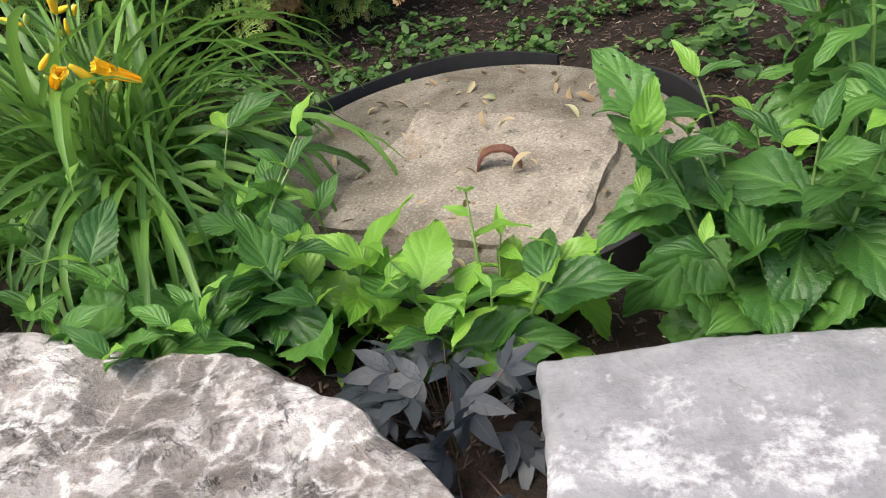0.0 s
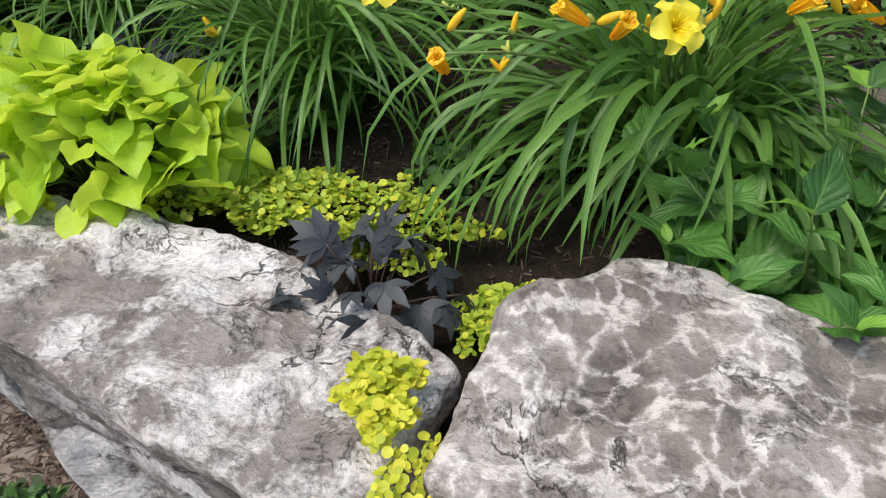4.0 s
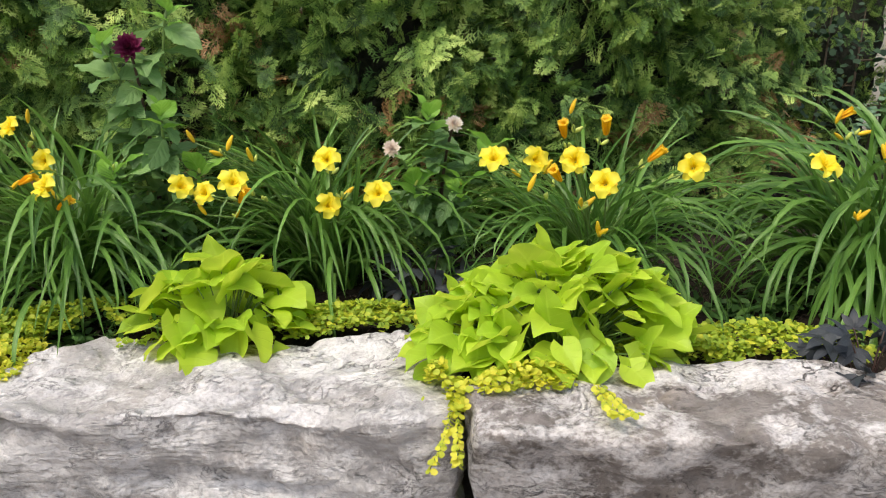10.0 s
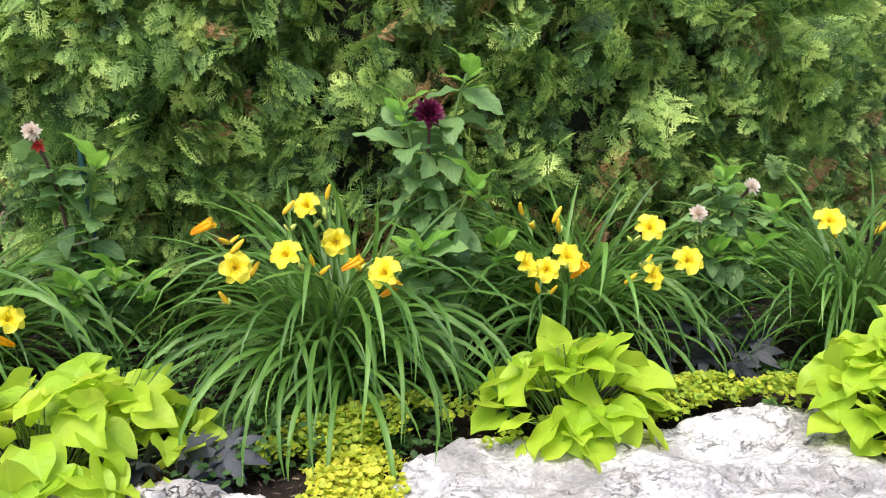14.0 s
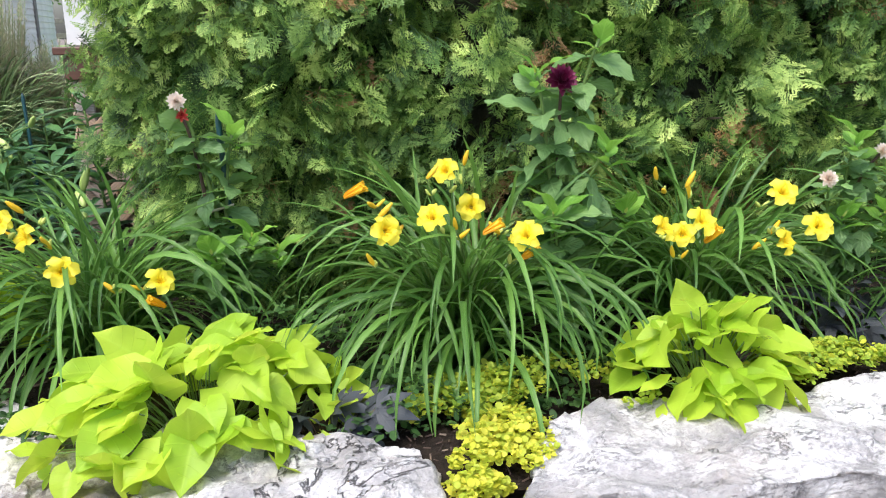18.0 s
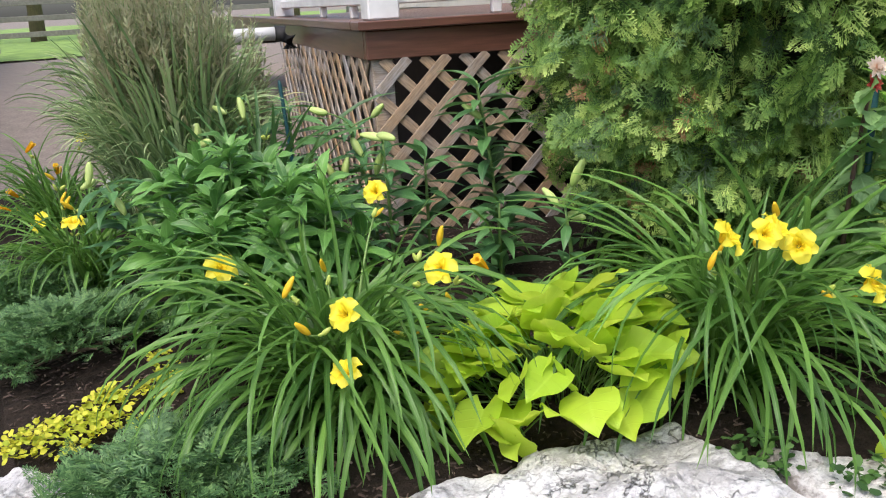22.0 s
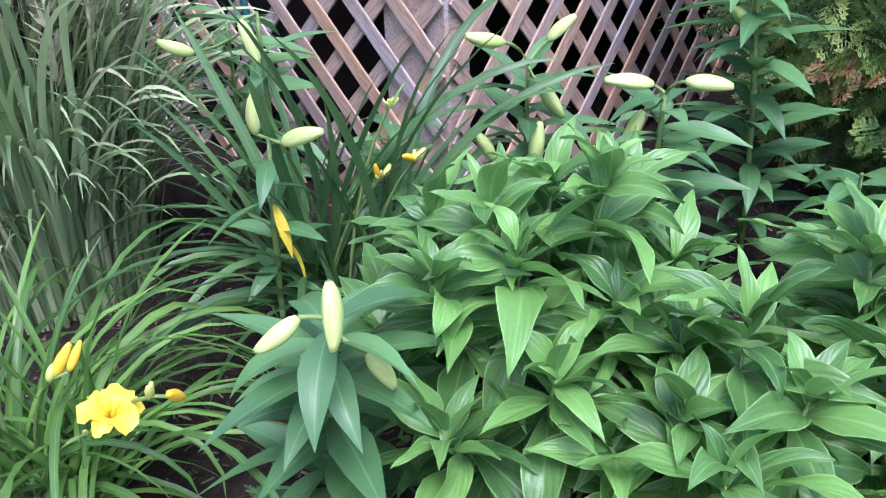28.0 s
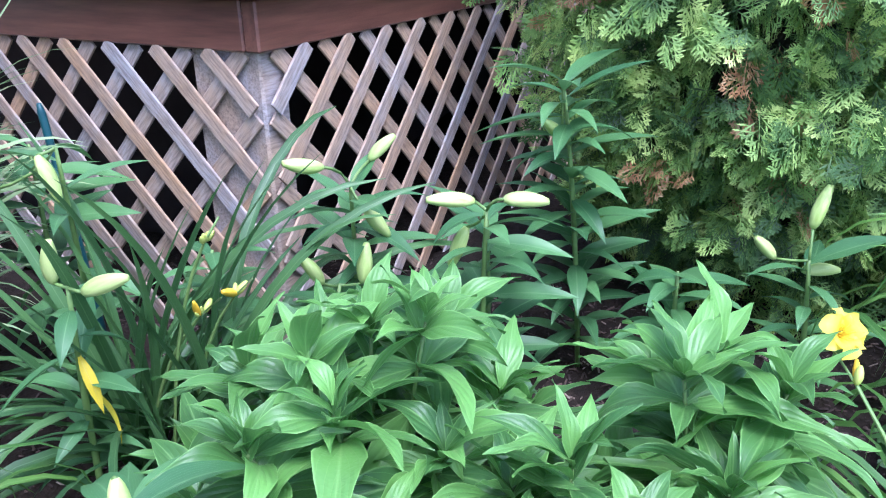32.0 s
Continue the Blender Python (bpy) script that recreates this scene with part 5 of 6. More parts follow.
# ---- creeping jenny and ground cover ----
def leaflet(n=6, l=0.014, w=0.013):
    v = [(0, 0, 0)] + [(w / 2 * math.sin(2 * math.pi * (k + 0.5) / n), l / 2 + l / 2 * -math.cos(2 * math.pi * (k + 0.5) / n), 0.0015 * (k % 2)) for k in range(n)]
    return v, [tuple(range(1, n + 1))]


LEAFLET = leaflet(6, 0.012, 0.011)


def coin(l=0.0165, n=8):
    """A small round cupped leaf."""
    v = [(0, l / 2, -0.0012)] + [(l / 2 * math.sin(2 * math.pi * k / n), l / 2 - l / 2 * math.cos(2 * math.pi * k / n), 0.0012 * (k % 2)) for k in range(n)]
    return v, [(0, k + 1, (k + 1) % n + 1) for k in range(n)]


COIN = coin()


def jenny(name, spots, trails, seed, label, green=0):
    """Spots: (x, y, half x, half y, z, count); trails: lists of points down which strands of paired leaves hang."""
    r = random.Random(seed)
    x0, y0, z0 = spots[0][0], spots[0][1], spots[0][4]
    t = thing(name, (x0, y0, z0), label, "creeping jenny", "golden creeping jenny")
    ms = []
    back = []
    for k0, (x, y, hx, hy, z, n) in enumerate(spots):
        for i in range(int(n * 3.4)):
            a = r.uniform(0, 6.2832)
            u = math.sqrt(r.random()) * (1.0 + 0.75 * noise.noise((math.cos(a) * 1.6 + seed, math.sin(a) * 1.6, 3.0 * k0)))
            k = max(0.0, 1 - u * u)
            p = (x - x0 + hx * u * math.cos(a), y - y0 + hy * u * math.sin(a), z - z0 + r.uniform(0.0, 0.026) * (0.4 + k) + 0.008 * k)
            if noise.noise((p[0] * 11 + seed, p[1] * 11, 0.5)) < -0.10 - 0.25 * k:
                continue
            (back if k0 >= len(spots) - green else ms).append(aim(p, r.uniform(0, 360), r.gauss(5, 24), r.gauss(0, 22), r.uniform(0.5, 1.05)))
    strands = []
    for pts, shift in [(q, k) for q in trails for k in (-0.011, 0.011)]:
        stray = Vector((shift, r.uniform(-0.012, 0.004), 0))
        pts = [Vector(p) - Vector((x0, y0, z0)) + stray * (0.6 + 0.4 * k) + Vector((r.gauss(0, 0.004), 0, r.uniform(0, 0.05) if k == len(pts) - 1 else 0.0)) for k, p in enumerate(pts)]
        full = []
        for a, b in zip(pts, pts[1:]):
            k = max(2, int((b - a).length / 0.0075))
            full += [a.lerp(b, i / k) for i in range(k)]
        for p in full:
            for side in (-1, 1):
                ms.append(aim(p + Vector((0, -0.004, 0.002)), 180 + side * r.uniform(40, 100), r.gauss(-35, 22), r.gauss(0, 20), r.uniform(0.6, 0.95)))
        strands.append((*tube_data(pts, 0.0012, 4), Matrix()))
    piece("leaves", scatter("leaves", COIN, ms, M_JENNY), t)
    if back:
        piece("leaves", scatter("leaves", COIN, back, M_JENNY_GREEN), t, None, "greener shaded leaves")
    if strands:
        v, f, u = join(strands)
        tagged(piece("stems", mesh("stems", v, f, M_STEM, u), t), kind="stuff")
    return tagged(t, kind="stuff")


jenny("creeping_jenny", ((-0.955, 0.828, 0.11, 0.045, 0.815, 270), (-0.91, 0.775, 0.05, 0.035, 0.808, 120), (-0.82, 1.06, 0.10, 0.10, 0.73, 300), (-1.24, 1.28, 0.26, 0.10, 0.745, 620), (-1.45, 1.22, 0.16, 0.05, 0.765, 200), (-1.10, 1.16, 0.10, 0.05, 0.755, 140)),
      (((-0.89, 0.74, 0.815), (-0.905, 0.66, 0.79), (-0.90, 0.63, 0.755), (-0.895, 0.62, 0.735)), ((-0.86, 0.76, 0.81), (-0.855, 0.68, 0.78), (-0.85, 0.66, 0.75))), 41,
      "bright yellow creeping jenny trailing between two boulders", 4)
jenny("creeping_jenny", ((-1.96, 1.15, 0.06, 0.10, 0.785, 240), (-1.80, 1.08, 0.12, 0.04, 0.805, 150), (-2.10, 1.62, 0.20, 0.09, 0.75, 420), (-1.90, 1.54, 0.12, 0.06, 0.755, 160), (-2.34, 1.60, 0.22, 0.05, 0.745, 220), (-1.74, 1.46, 0.14, 0.07, 0.76, 160)),
      (((-1.96, 1.06, 0.79), (-1.99, 0.98, 0.75), (-2.005, 0.95, 0.73), (-2.01, 0.94, 0.71)), ((-1.69, 1.02, 0.815), (-1.69, 0.93, 0.81), (-1.69, 0.89, 0.79))), 42,
      "yellow-green creeping jenny hanging in the boulder gap", 4)
jenny("creeping_jenny", ((-3.0, 1.58, 0.12, 0.13, 0.72, 460), (-3.03, 1.44, 0.07, 0.10, 0.69, 300), (-2.90, 1.62, 0.10, 0.10, 0.72, 240), (-3.03, 1.36, 0.05, 0.05, 0.64, 120), (-2.74, 1.80, 0.22, 0.09, 0.745, 340), (-2.95, 1.78, 0.16, 0.12, 0.73, 360)), (((-3.02, 1.40, 0.69), (-3.03, 1.30, 0.60), (-3.03, 1.26, 0.48)),), 43,
      "golden creeping jenny filling the gap between white boulders", 2)
jenny("creeping_jenny", ((-5.02, 3.10, 0.18, 0.09, 0.70, 190), (-4.84, 3.22, 0.13, 0.05, 0.70, 80), (-4.74, 3.34, 0.05, 0.08, 0.70, 50)), (), 44, "yellow creeping jenny patch on bark mulch")


def weeds(name, cx, cy, hx, hy, count, seed, label, size=1.8, top=0.07, z=None):
    r = random.Random(seed)
    t = thing(name, (cx, cy, soil_height(cx, cy) if z is None else z), label, "ground cover", kind="stuff")
    ms = []
    for i in range(count):
        x, y = r.uniform(-hx, hx), r.uniform(-hy, hy)
        if noise.noise((x * 4 + seed, y * 4, 0.3)) < -0.12:
            continue
        h = r.uniform(0.005, top) * (0.6 + noise.noise((x * 5, y * 5, seed)))
        for k in range(3):
            ms.append(aim((x + r.uniform(-0.01, 0.01), y + r.uniform(-0.01, 0.01), max(0.004, h)), r.uniform(0, 360), r.gauss(0, 22), r.gauss(0, 22), size * r.uniform(0.6, 1.3)))
    piece("leaves", scatter("leaves", leaflet(8, 0.016, 0.011), ms, M_WEED), t)
    return t


weeds("ground_cover", -3.80, 2.12, 0.20, 0.14, 420, 59, "small green weeds behind the filler boulder", 1.2, 0.10)
weeds("ground_cover", 0.05, 2.55, 0.75, 0.34, 900, 51, "low leafy green weeds on bare soil")
weeds("ground_cover", -0.45, 2.12, 0.20, 0.30, 260, 52, "low clover-like weeds beside the black edging")
weeds("ground_cover", 0.95, 2.5, 0.35, 0.7, 520, 53, "taller leafy weeds behind the tank cover", 2.4, 0.22)
weeds("ground_cover", -0.7, 2.95, 0.6, 0.2, 300, 54, "dark weeds under the hedge", 2.0, 0.3)
weeds("ground_cover", -1.15, 1.48, 0.34, 0.16, 420, 55, "small green seedlings between daylilies", 2.0, 0.12)
weeds("ground_cover", -2.95, 1.86, 0.30, 0.16, 520, 65, "green weeds under the broad daylily clump", 1.3, 0.09)
weeds("ground_cover", -1.85, 1.62, 0.22, 0.14, 260, 60, "small dark green weeds between daylilies", 1.8, 0.09)
weeds("ground_cover", -2.45, 1.90, 0.25, 0.16, 260, 61, "low green weeds under the dahlia", 1.8, 0.10)
weeds("ground_cover", -3.2, 2.15, 0.25, 0.25, 420, 62, "low green weeds between daylily clumps", 1.4, 0.14)
weeds("ground_cover", -4.0, 2.95, 0.25, 0.25, 300, 63, "low green weeds behind the lime vine", 1.8, 0.10)
weeds("ground_cover", -4.62, 3.62, 0.16, 0.22, 110, 56, "small green seedlings on mulch", 1.3, 0.03)
weeds("ground_cover", -0.80, 0.55, 0.10, 0.10, 120, 57, "small weeds in the gap at the foot of the boulders", 1.8, 0.10, 0.0)
weeds("ground_cover", -1.98, 0.96, 0.12, 0.08, 120, 58, "small weeds at the foot of the boulders", 1.8, 0.10, 0.0)

# ---- leafy perennials round the tank cover ----
def toothed(material, l, w, b, f, tw, table=OVATE, n=27):
    return blade("leaf", material, l, w, table, bend=b, fold=f, ruffle=0.05, waves=2.3, teeth=0.058, n=n, c=3, twist=tw)


BROAD = [toothed(M_BROAD, l, w, b, f, tw) for l, w, b, f, tw in
         ((0.17, 0.096, 58, 0.16, 22), (0.155, 0.086, 34, 0.24, -26), (0.13, 0.060, 62, 0.28, 12), (0.19, 0.110, 78, 0.10, -14), (0.11, 0.048, 40, 0.32, 30), (0.165, 0.084, 88, 0.18, 34))]
YOUNG = [toothed(M_YOUNG, l, w, b, f, tw) for l, w, b, f, tw in
         ((0.14, 0.072, 30, 0.26, 15), (0.11, 0.056, 48, 0.22, -22), (0.16, 0.078, 62, 0.12, 10), (0.08, 0.032, 35, 0.30, 0))]

# one leaf eaten into holes
CHEWED = blade("leaf", M_BROAD, 0.18, 0.10, OVATE, bend=48, fold=0.15, ruffle=0.05, waves=2.5, teeth=0.06, n=38, c=10, twist=12)
holes = bmesh.new()
holes.from_mesh(CHEWED)
holes.faces.ensure_lookup_table()
eaten = [k for k in range(len(holes.faces)) if noise.noise((k % 20 * 0.42, k // 20 * 0.26, 7.7)) > 0.34 and 2 < k % 20 < 17 and abs(k % 20 - 9.5) > 1]
bmesh.ops.delete(holes, geom=[holes.faces[k] for k in eaten], context="FACES")
holes.to_mesh(CHEWED)
holes.free()


def shrub():
    """A dark small-leaved shrub behind the tank cover, with one paler drooping branch."""
    r = random.Random(201)
    t = thing("leafy_shrub", (0.25, 3.15, 0.68), "dark small-leaved shrub with a drooping blue-green branch", "shrub")
    for k in range(7):
        x = -0.5 + 0.17 * k
        piece("stem", tube("stem", [(x, 0.05, -0.02), (x + 0.03, 0.0, 0.4), (x - 0.02, -0.08, 0.8)], [0.008, 0.006, 0.003], M_BARK, 6), t)
    ms = []
    for i in range(2800):
        x, z = r.uniform(-0.72, 0.9), r.uniform(0.0, 1.35)
        y = r.gauss(-0.05, 0.09) - 0.10 * z
        if noise.noise((x * 4, z * 4, 2.2)) < -0.1 or z < 0.12 + 0.25 * max(0.0, x):
            continue
        ms.append(aim((x, y, z), r.uniform(90, 270), r.gauss(-20, 30), r.gauss(0, 30), r.uniform(0.7, 1.4)))
    piece("crown", scatter("crown", leaflet(7, 0.030, 0.026), ms, M_SHRUB), t)
    ms = []
    for i in range(90):
        s = r.random()
        ms.append(aim((0.30 - 0.34 * s + r.gauss(0, 0.025), -0.20 - 0.12 * s, 0.55 - 0.30 * s + r.gauss(0, 0.025)), r.uniform(120, 240), r.gauss(-25, 20), r.gauss(0, 20), r.uniform(0.7, 1.2)))
    piece("branch", scatter("branch", leaflet(7, 0.034, 0.030), ms, M_BLUELEAF), t, None, "pale blue-green drooping branch")
    return t


shrub()


def leafy(at, stems, label, seed, height=0.30, spread=0.2, leaves=9, size=1.0, young=0.25, chewed=0.06):
    """An upright clump of leafy stems: old dark leaves low, small light ones at the tips."""
    t = thing("coneflower_plant", at, label, "leafy perennial", "broad-leaved perennials by the tank cover")
    r = random.Random(seed)
    for i in range(stems):
        a = r.uniform(0, 6.2832)
        q = spread * math.sqrt(r.random())
        tip = Vector((q * math.cos(a), q * math.sin(a), height * r.uniform(0.45, 1.1)))
        pts = bend_curve((tip.x * 0.4, tip.y * 0.4, -0.01), tip, 0.6, 6)
        stem = piece("stem", tube("stem", pts, [0.0034] * 4 + [0.0026, 0.002, 0.0016], M_STEM, 6), t)
        fresh = r.random() < young
        for j in range(leaves):
            s = (j + 0.6) / leaves
            p = Vector(pts[min(6, int(s * 6.99))])
            big = s < 0.68
            if fresh or s > 0.9:
                me = YOUNG[r.choice((0, 1, 2))] if big else YOUNG[r.choice((1, 3))]
            elif r.random() < chewed:
                me = CHEWED
            else:
                me = BROAD[r.choice((0, 1, 3, 5))] if big else BROAD[r.choice((1, 2, 4))]
            pitch = r.gauss(14, 22) if big else r.uniform(28, 66)
            piece("leaf", me, stem, aim(p, j * 137.5 + r.uniform(-28, 28) + 40 * i, pitch, r.gauss(0, 24), size * (1.08 - 0.45 * s) * r.uniform(0.62, 1.15)))
    return t


leafy((-0.40, 1.24, 0.68), 22, "broad-leaved green perennial beside the daylily", 61, 0.28, 0.28, 11, 1.12, 0.05)
leafy((-0.14, 1.20, 0.68), 4, "broad-leaved perennial with large toothed leaves", 66, 0.18, 0.12, 7, 1.45, 0.5)
leafy((0.54, 1.12, 0.68), 16, "tall broad-leaved perennial with chewed leaves", 62, 0.34, 0.24, 10, 1.2, 0.2, 0.14)
leafy((0.78, 1.32, 0.68), 10, "tall broad-leaved perennial leaning over the tank cover", 63, 0.66, 0.23, 13, 1.15, 0.3)
leafy((0.10, 1.15, 0.68), 9, "young light-green perennial in front of the tank cover", 64, 0.20, 0.19, 6, 1.22, 0.9, 0.0)
leafy((0.82, 1.60, 0.68), 8, "upright leafy perennial beside the tank cover", 67, 0.52, 0.20, 11, 1.1, 0.2)
leafy((0.98, 1.75, 0.68), 6, "leafy perennial behind the tank cover", 65, 0.35, 0.2, 9)

# ---- dahlias and stakes ----
DAHLIA_LEAVES = [blade("leaf", M_DAHLIA, l, w, OVAL, bend=b, fold=0.18, ruffle=0.05, teeth=0.09, n=15, c=2) for l, w, b in ((0.14, 0.080, 35), (0.12, 0.068, 50), (0.095, 0.052, 25))]


def bloom(name, material, radius, petals, seed, squash=0.8):
    r = random.Random(seed)
    parts = []
    for i in range(petals):
        s = (i + 0.5) / petals
        pitch = 82 - 100 * s
        v, f, u = blade_data(radius * (0.55 + 0.5 * s), radius * 0.42, ROUND, bend=-25, fold=0.5, n=4, c=1)
        parts.append((v, f, u, aim((0, 0, 0.10 * radius * (1 - s)), i * 137.5, pitch, r.gauss(0, 8))))
    v, f, u = join(parts)
    return mesh(name, v, f, material, u)


def dahlia(at, top, leaves, label, seed, flowers, leaf_size=1.0, zone=(0.15, 0.9)):
    t = thing("dahlia", at, label, "dahlia")
    r = random.Random(seed)
    base = Vector(at)
    for k, (x, y, z, me, way) in enumerate(flowers):
        p = Vector((x, y, z)) - base
        pts = bend_curve((r.uniform(-0.02, 0.02), r.uniform(-0.02, 0.02), -0.01), p, 0.8, 8)
        stem = piece("stem", tube("stem", pts, [0.006] * 5 + [0.004] * 4, M_STEM_DARK if me is not None and k == 0 else M_STEM, 6), t)
        if me is not None:
            piece("flower", me, stem, facing(p, way, 1.0))
        else:
            piece("bud", GBUD, stem, facing(p, (r.uniform(-0.4, 0.4), -0.3, 0.9), 0.7), "small green bud")
            for j in range(5):
                piece("leaf", YOUNG[1 if j < 3 else 3], stem, aim(p - Vector((0, 0, 0.012 * j)), j * 137.5 + 30 * k, 62 - 9 * j, r.gauss(0, 14), r.uniform(0.7, 1.05)))
        for j in range(leaves):
            s = zone[0] + (zone[1] - zone[0]) * (j + 0.5) / leaves
            q = Vector(pts[int(s * 8)])
            piece("leaf", DAHLIA_LEAVES[r.randrange(3)], stem, aim(q, 180 + ((j * 100 + r.uniform(-40, 40)) % 360 - 180) * 0.85, r.uniform(-32, 38), r.gauss(0, 24), leaf_size * r.uniform(0.75, 1.2)))
    return t


MAROON = bloom("flower", M_MAROON, 0.041, 54, 1)
PALE = bloom("flower", M_PALE, 0.025, 60, 2)
REDBLOOM = bloom("flower", M_RED, 0.022, 22, 3)
dahlia((-2.56, 2.06, 0.69), 1.4, 19, "dahlia with one dark maroon flower and blue-green leaves", 71, ((-2.602, 1.98, 1.401, MAROON, (0.0, -0.9, 0.45)), (-2.50, 1.98, 1.50, None, SOUTH), (-2.53, 1.88, 1.25, None, SOUTH), (-2.67, 1.98, 1.42, None, SOUTH), (-2.66, 1.90, 1.10, None, SOUTH), (-2.45, 1.92, 1.08, None, SOUTH)), 0.92, (0.2, 0.95))
dahlia((-1.80, 1.92, 0.69), 1.2, 24, "pale pink dahlia with small fading flowers", 72, ((-1.796, 1.776, 1.208, PALE, (0, -0.8, 0.5)), (-1.96, 1.78, 1.15, PALE, (-0.3, -0.8, 0.4)), (-1.86, 1.80, 1.24, None, SOUTH), (-1.70, 1.78, 1.14, None, SOUTH), (-1.78, 1.76, 1.05, None, SOUTH), (-1.90, 1.78, 1.05, None, SOUTH)), 0.62, (0.2, 0.95))
dahlia((-3.36, 2.46, 0.69), 1.3, 20, "slender dahlia with red and salmon flowers tied to a stake", 73, ((-3.44, 2.37, 1.325, REDBLOOM, (-0.2, -0.9, 0.3)), (-3.45, 2.36, 1.36, PALE, (-0.2, -0.9, 0.3)), (-3.32, 2.38, 1.28, None, SOUTH), (-3.30, 2.30, 1.02, None, SOUTH), (-3.24, 2.30, 0.98, None, SOUTH), (-3.40, 2.32, 0.98, None, SOUTH)), 0.72, (0.2, 0.9))


def stake(at, top, label, tie=None):
    t = thing("plant_stake", at, label, "plant stake")
    d = Vector(top) - Vector(at)
    piece("rod", tube("rod", [(0, 0, -0.05), d * 0.5, d * 0.97, d], [0.0078, 0.0078, 0.0078, 0.004], M_STAKE, 8), t)
    if tie:
        p = d * tie
        piece("tie", tube("tie", [p + Vector((-0.05, -0.012, -0.008)), p + Vector((-0.01, -0.012, 0.0)), p + Vector((0.012, -0.010, 0.006))], 0.0035, M_TIE, 6), t, None, "tan tie tape")
    return t


stake((-3.32, 2.44, 0.68), (-3.35, 2.42, 1.322), "dark green plant stake with a tan tie", 0.62)
stake((-3.97, 4.34, 0.68), (-3.992, 4.374, 1.28), "dark blue-green plant stake beside a lily")

# ---- lilies in bud ----
LILY_LEAVES = [blade("leaf", M_LILY, l, w, LANCE, bend=b, fold=0.3, n=9, c=2, twist=tw) for l, w, b, tw in ((0.14, 0.038, 40, 0), (0.12, 0.034, 60, 15), (0.16, 0.042, 25, -15))]
YELLOWED = [blade("leaf", M_YELLOWLEAF, 0.12, 0.022, LANCE, bend=50, fold=0.4, n=8, c=2)]
LBUD = [pod("bud", M_LILYBUD, l, 0.0135, 10, 0.12) for l in (0.085, 0.072)]


def lily(at, top, leaves, buds, label, seed, stretch=1.0, zone=(0.15, 1.0), bud=0.9, yellow=False):
    """A single upright stalk with whorled narrow leaves; buds: tip end (world) and direction."""
    t = thing("lily", at, label, "lily", "lilies in bud")
    r = random.Random(seed)
    d = Vector(top) - Vector(at)
    pts = bend_curve((0, 0, -0.01), d, 0.55, 8)
    stem = piece("stem", tube("stem", pts, [0.0055] * 6 + [0.0045, 0.004, 0.003], M_STEM, 7), t)
    for j in range(leaves):
        s = zone[0] + (zone[1] - zone[0]) * (j + 0.5) / leaves
        i = s * 7.99
        p = Vector(pts[int(i)]).lerp(Vector(pts[int(i) + 1]), i - int(i))
        piece("leaf", LILY_LEAVES[r.randrange(3)], stem, aim(p, j * 137.5 + r.uniform(-15, 15), r.uniform(0, 40), r.gauss(0, 10), stretch * r.uniform(0.8, 1.1)))
    if yellow:
        piece("leaf", YELLOWED[0], stem, aim(Vector(pts[6]), 150, -40, 10, 0.8), "yellowed drooping leaf")
        piece("leaf", YELLOWED[0], stem, aim(Vector(pts[5]), 190, -35, -20, 0.9), "yellowed drooping leaf")
    for x, y, z, wx, wy, wz in buds:
        p = Vector((x, y, z)) - Vector(at)
        way = Vector((wx, wy, wz)).normalized()
        root = p - way * 0.04
        stalk = piece("bud_stalk", tube("bud_stalk", bend_curve(d, root, 0.7, 4), 0.0028, M_STEM, 5), stem)
        piece("bud", LBUD[r.randrange(2)], stem, facing(root, way, bud * r.uniform(0.95, 1.1), r.uniform(0, 360)), "plump pale green-white bud")
    return t


lily((-4.66, 3.74, 0.68), (-4.76, 3.64, 1.12), 42, ((-4.81, 3.675, 1.11, -0.5, 0.35, -0.45), (-4.80, 3.603, 1.15, -0.1, -0.1, -0.9), (-4.733, 3.591, 1.055, 0.35, -0.35, -0.75)), "lily stalk with three hanging pale buds", 81, 1.1, bud=0.72)
lily((-4.38, 4.04, 0.68), (-4.42, 3.98, 1.14), 16, ((-4.41, 4.01, 1.18, 0.05, 0.0, 0.9), (-4.41, 3.92, 1.154, 0.3, -0.75, 0.35)), "lily stalk with pale buds and a yellowed leaf", 82, 0.85, yellow=True)
lily((-4.10, 4.25, 0.68), (-4.19, 4.17, 1.26), 9, ((-4.205, 4.178, 1.213, 0.15, -0.3, -0.9), (-4.25, 4.32, 1.20, -0.4, 0.6, 0.2)), "dark-leaved lily beside a stake", 83, 1.1)
lily((-3.92, 4.50, 0.68), (-3.93, 4.48, 1.18), 30, (), "dark broad-leaved lily stalk without buds by the lattice", 89, 1.25)
lily((-4.08, 4.02, 0.68), (-4.06, 4.0, 1.05), 28, (), "short dark-leaved lily stalk before the lattice", 90, 1.0)
lily((-3.84, 3.56, 0.68), (-3.84, 3.56, 1.08), 28, (), "leafy lily stalk without buds behind the peony", 94, 1.0)
lily((-3.80, 3.22, 0.68), (-3.80, 3.22, 0.98), 28, (), "low leafy lily stalk beside the peony", 95, 1.0)
lily((-3.90, 3.80, 0.68), (-3.99, 3.76, 1.16), 38, ((-4.09, 3.80, 1.22, -0.55, 0.55, 0.10), (-3.90, 3.73, 1.215, 0.4, -0.5, 0.6), (-4.0, 3.71, 1.10, 0.15, -0.4, -0.8)), "lily stalk with pale buds before the lattice", 84)
lily((-4.10, 3.80, 0.68), (-4.08, 3.75, 1.02), 16, ((-4.06, 3.81, 1.04, -0.2, 0.3, 0.8), (-4.04, 3.72, 1.05, 0.1, -0.1, 0.9)), "short lily stalk with green buds", 85, 0.9)
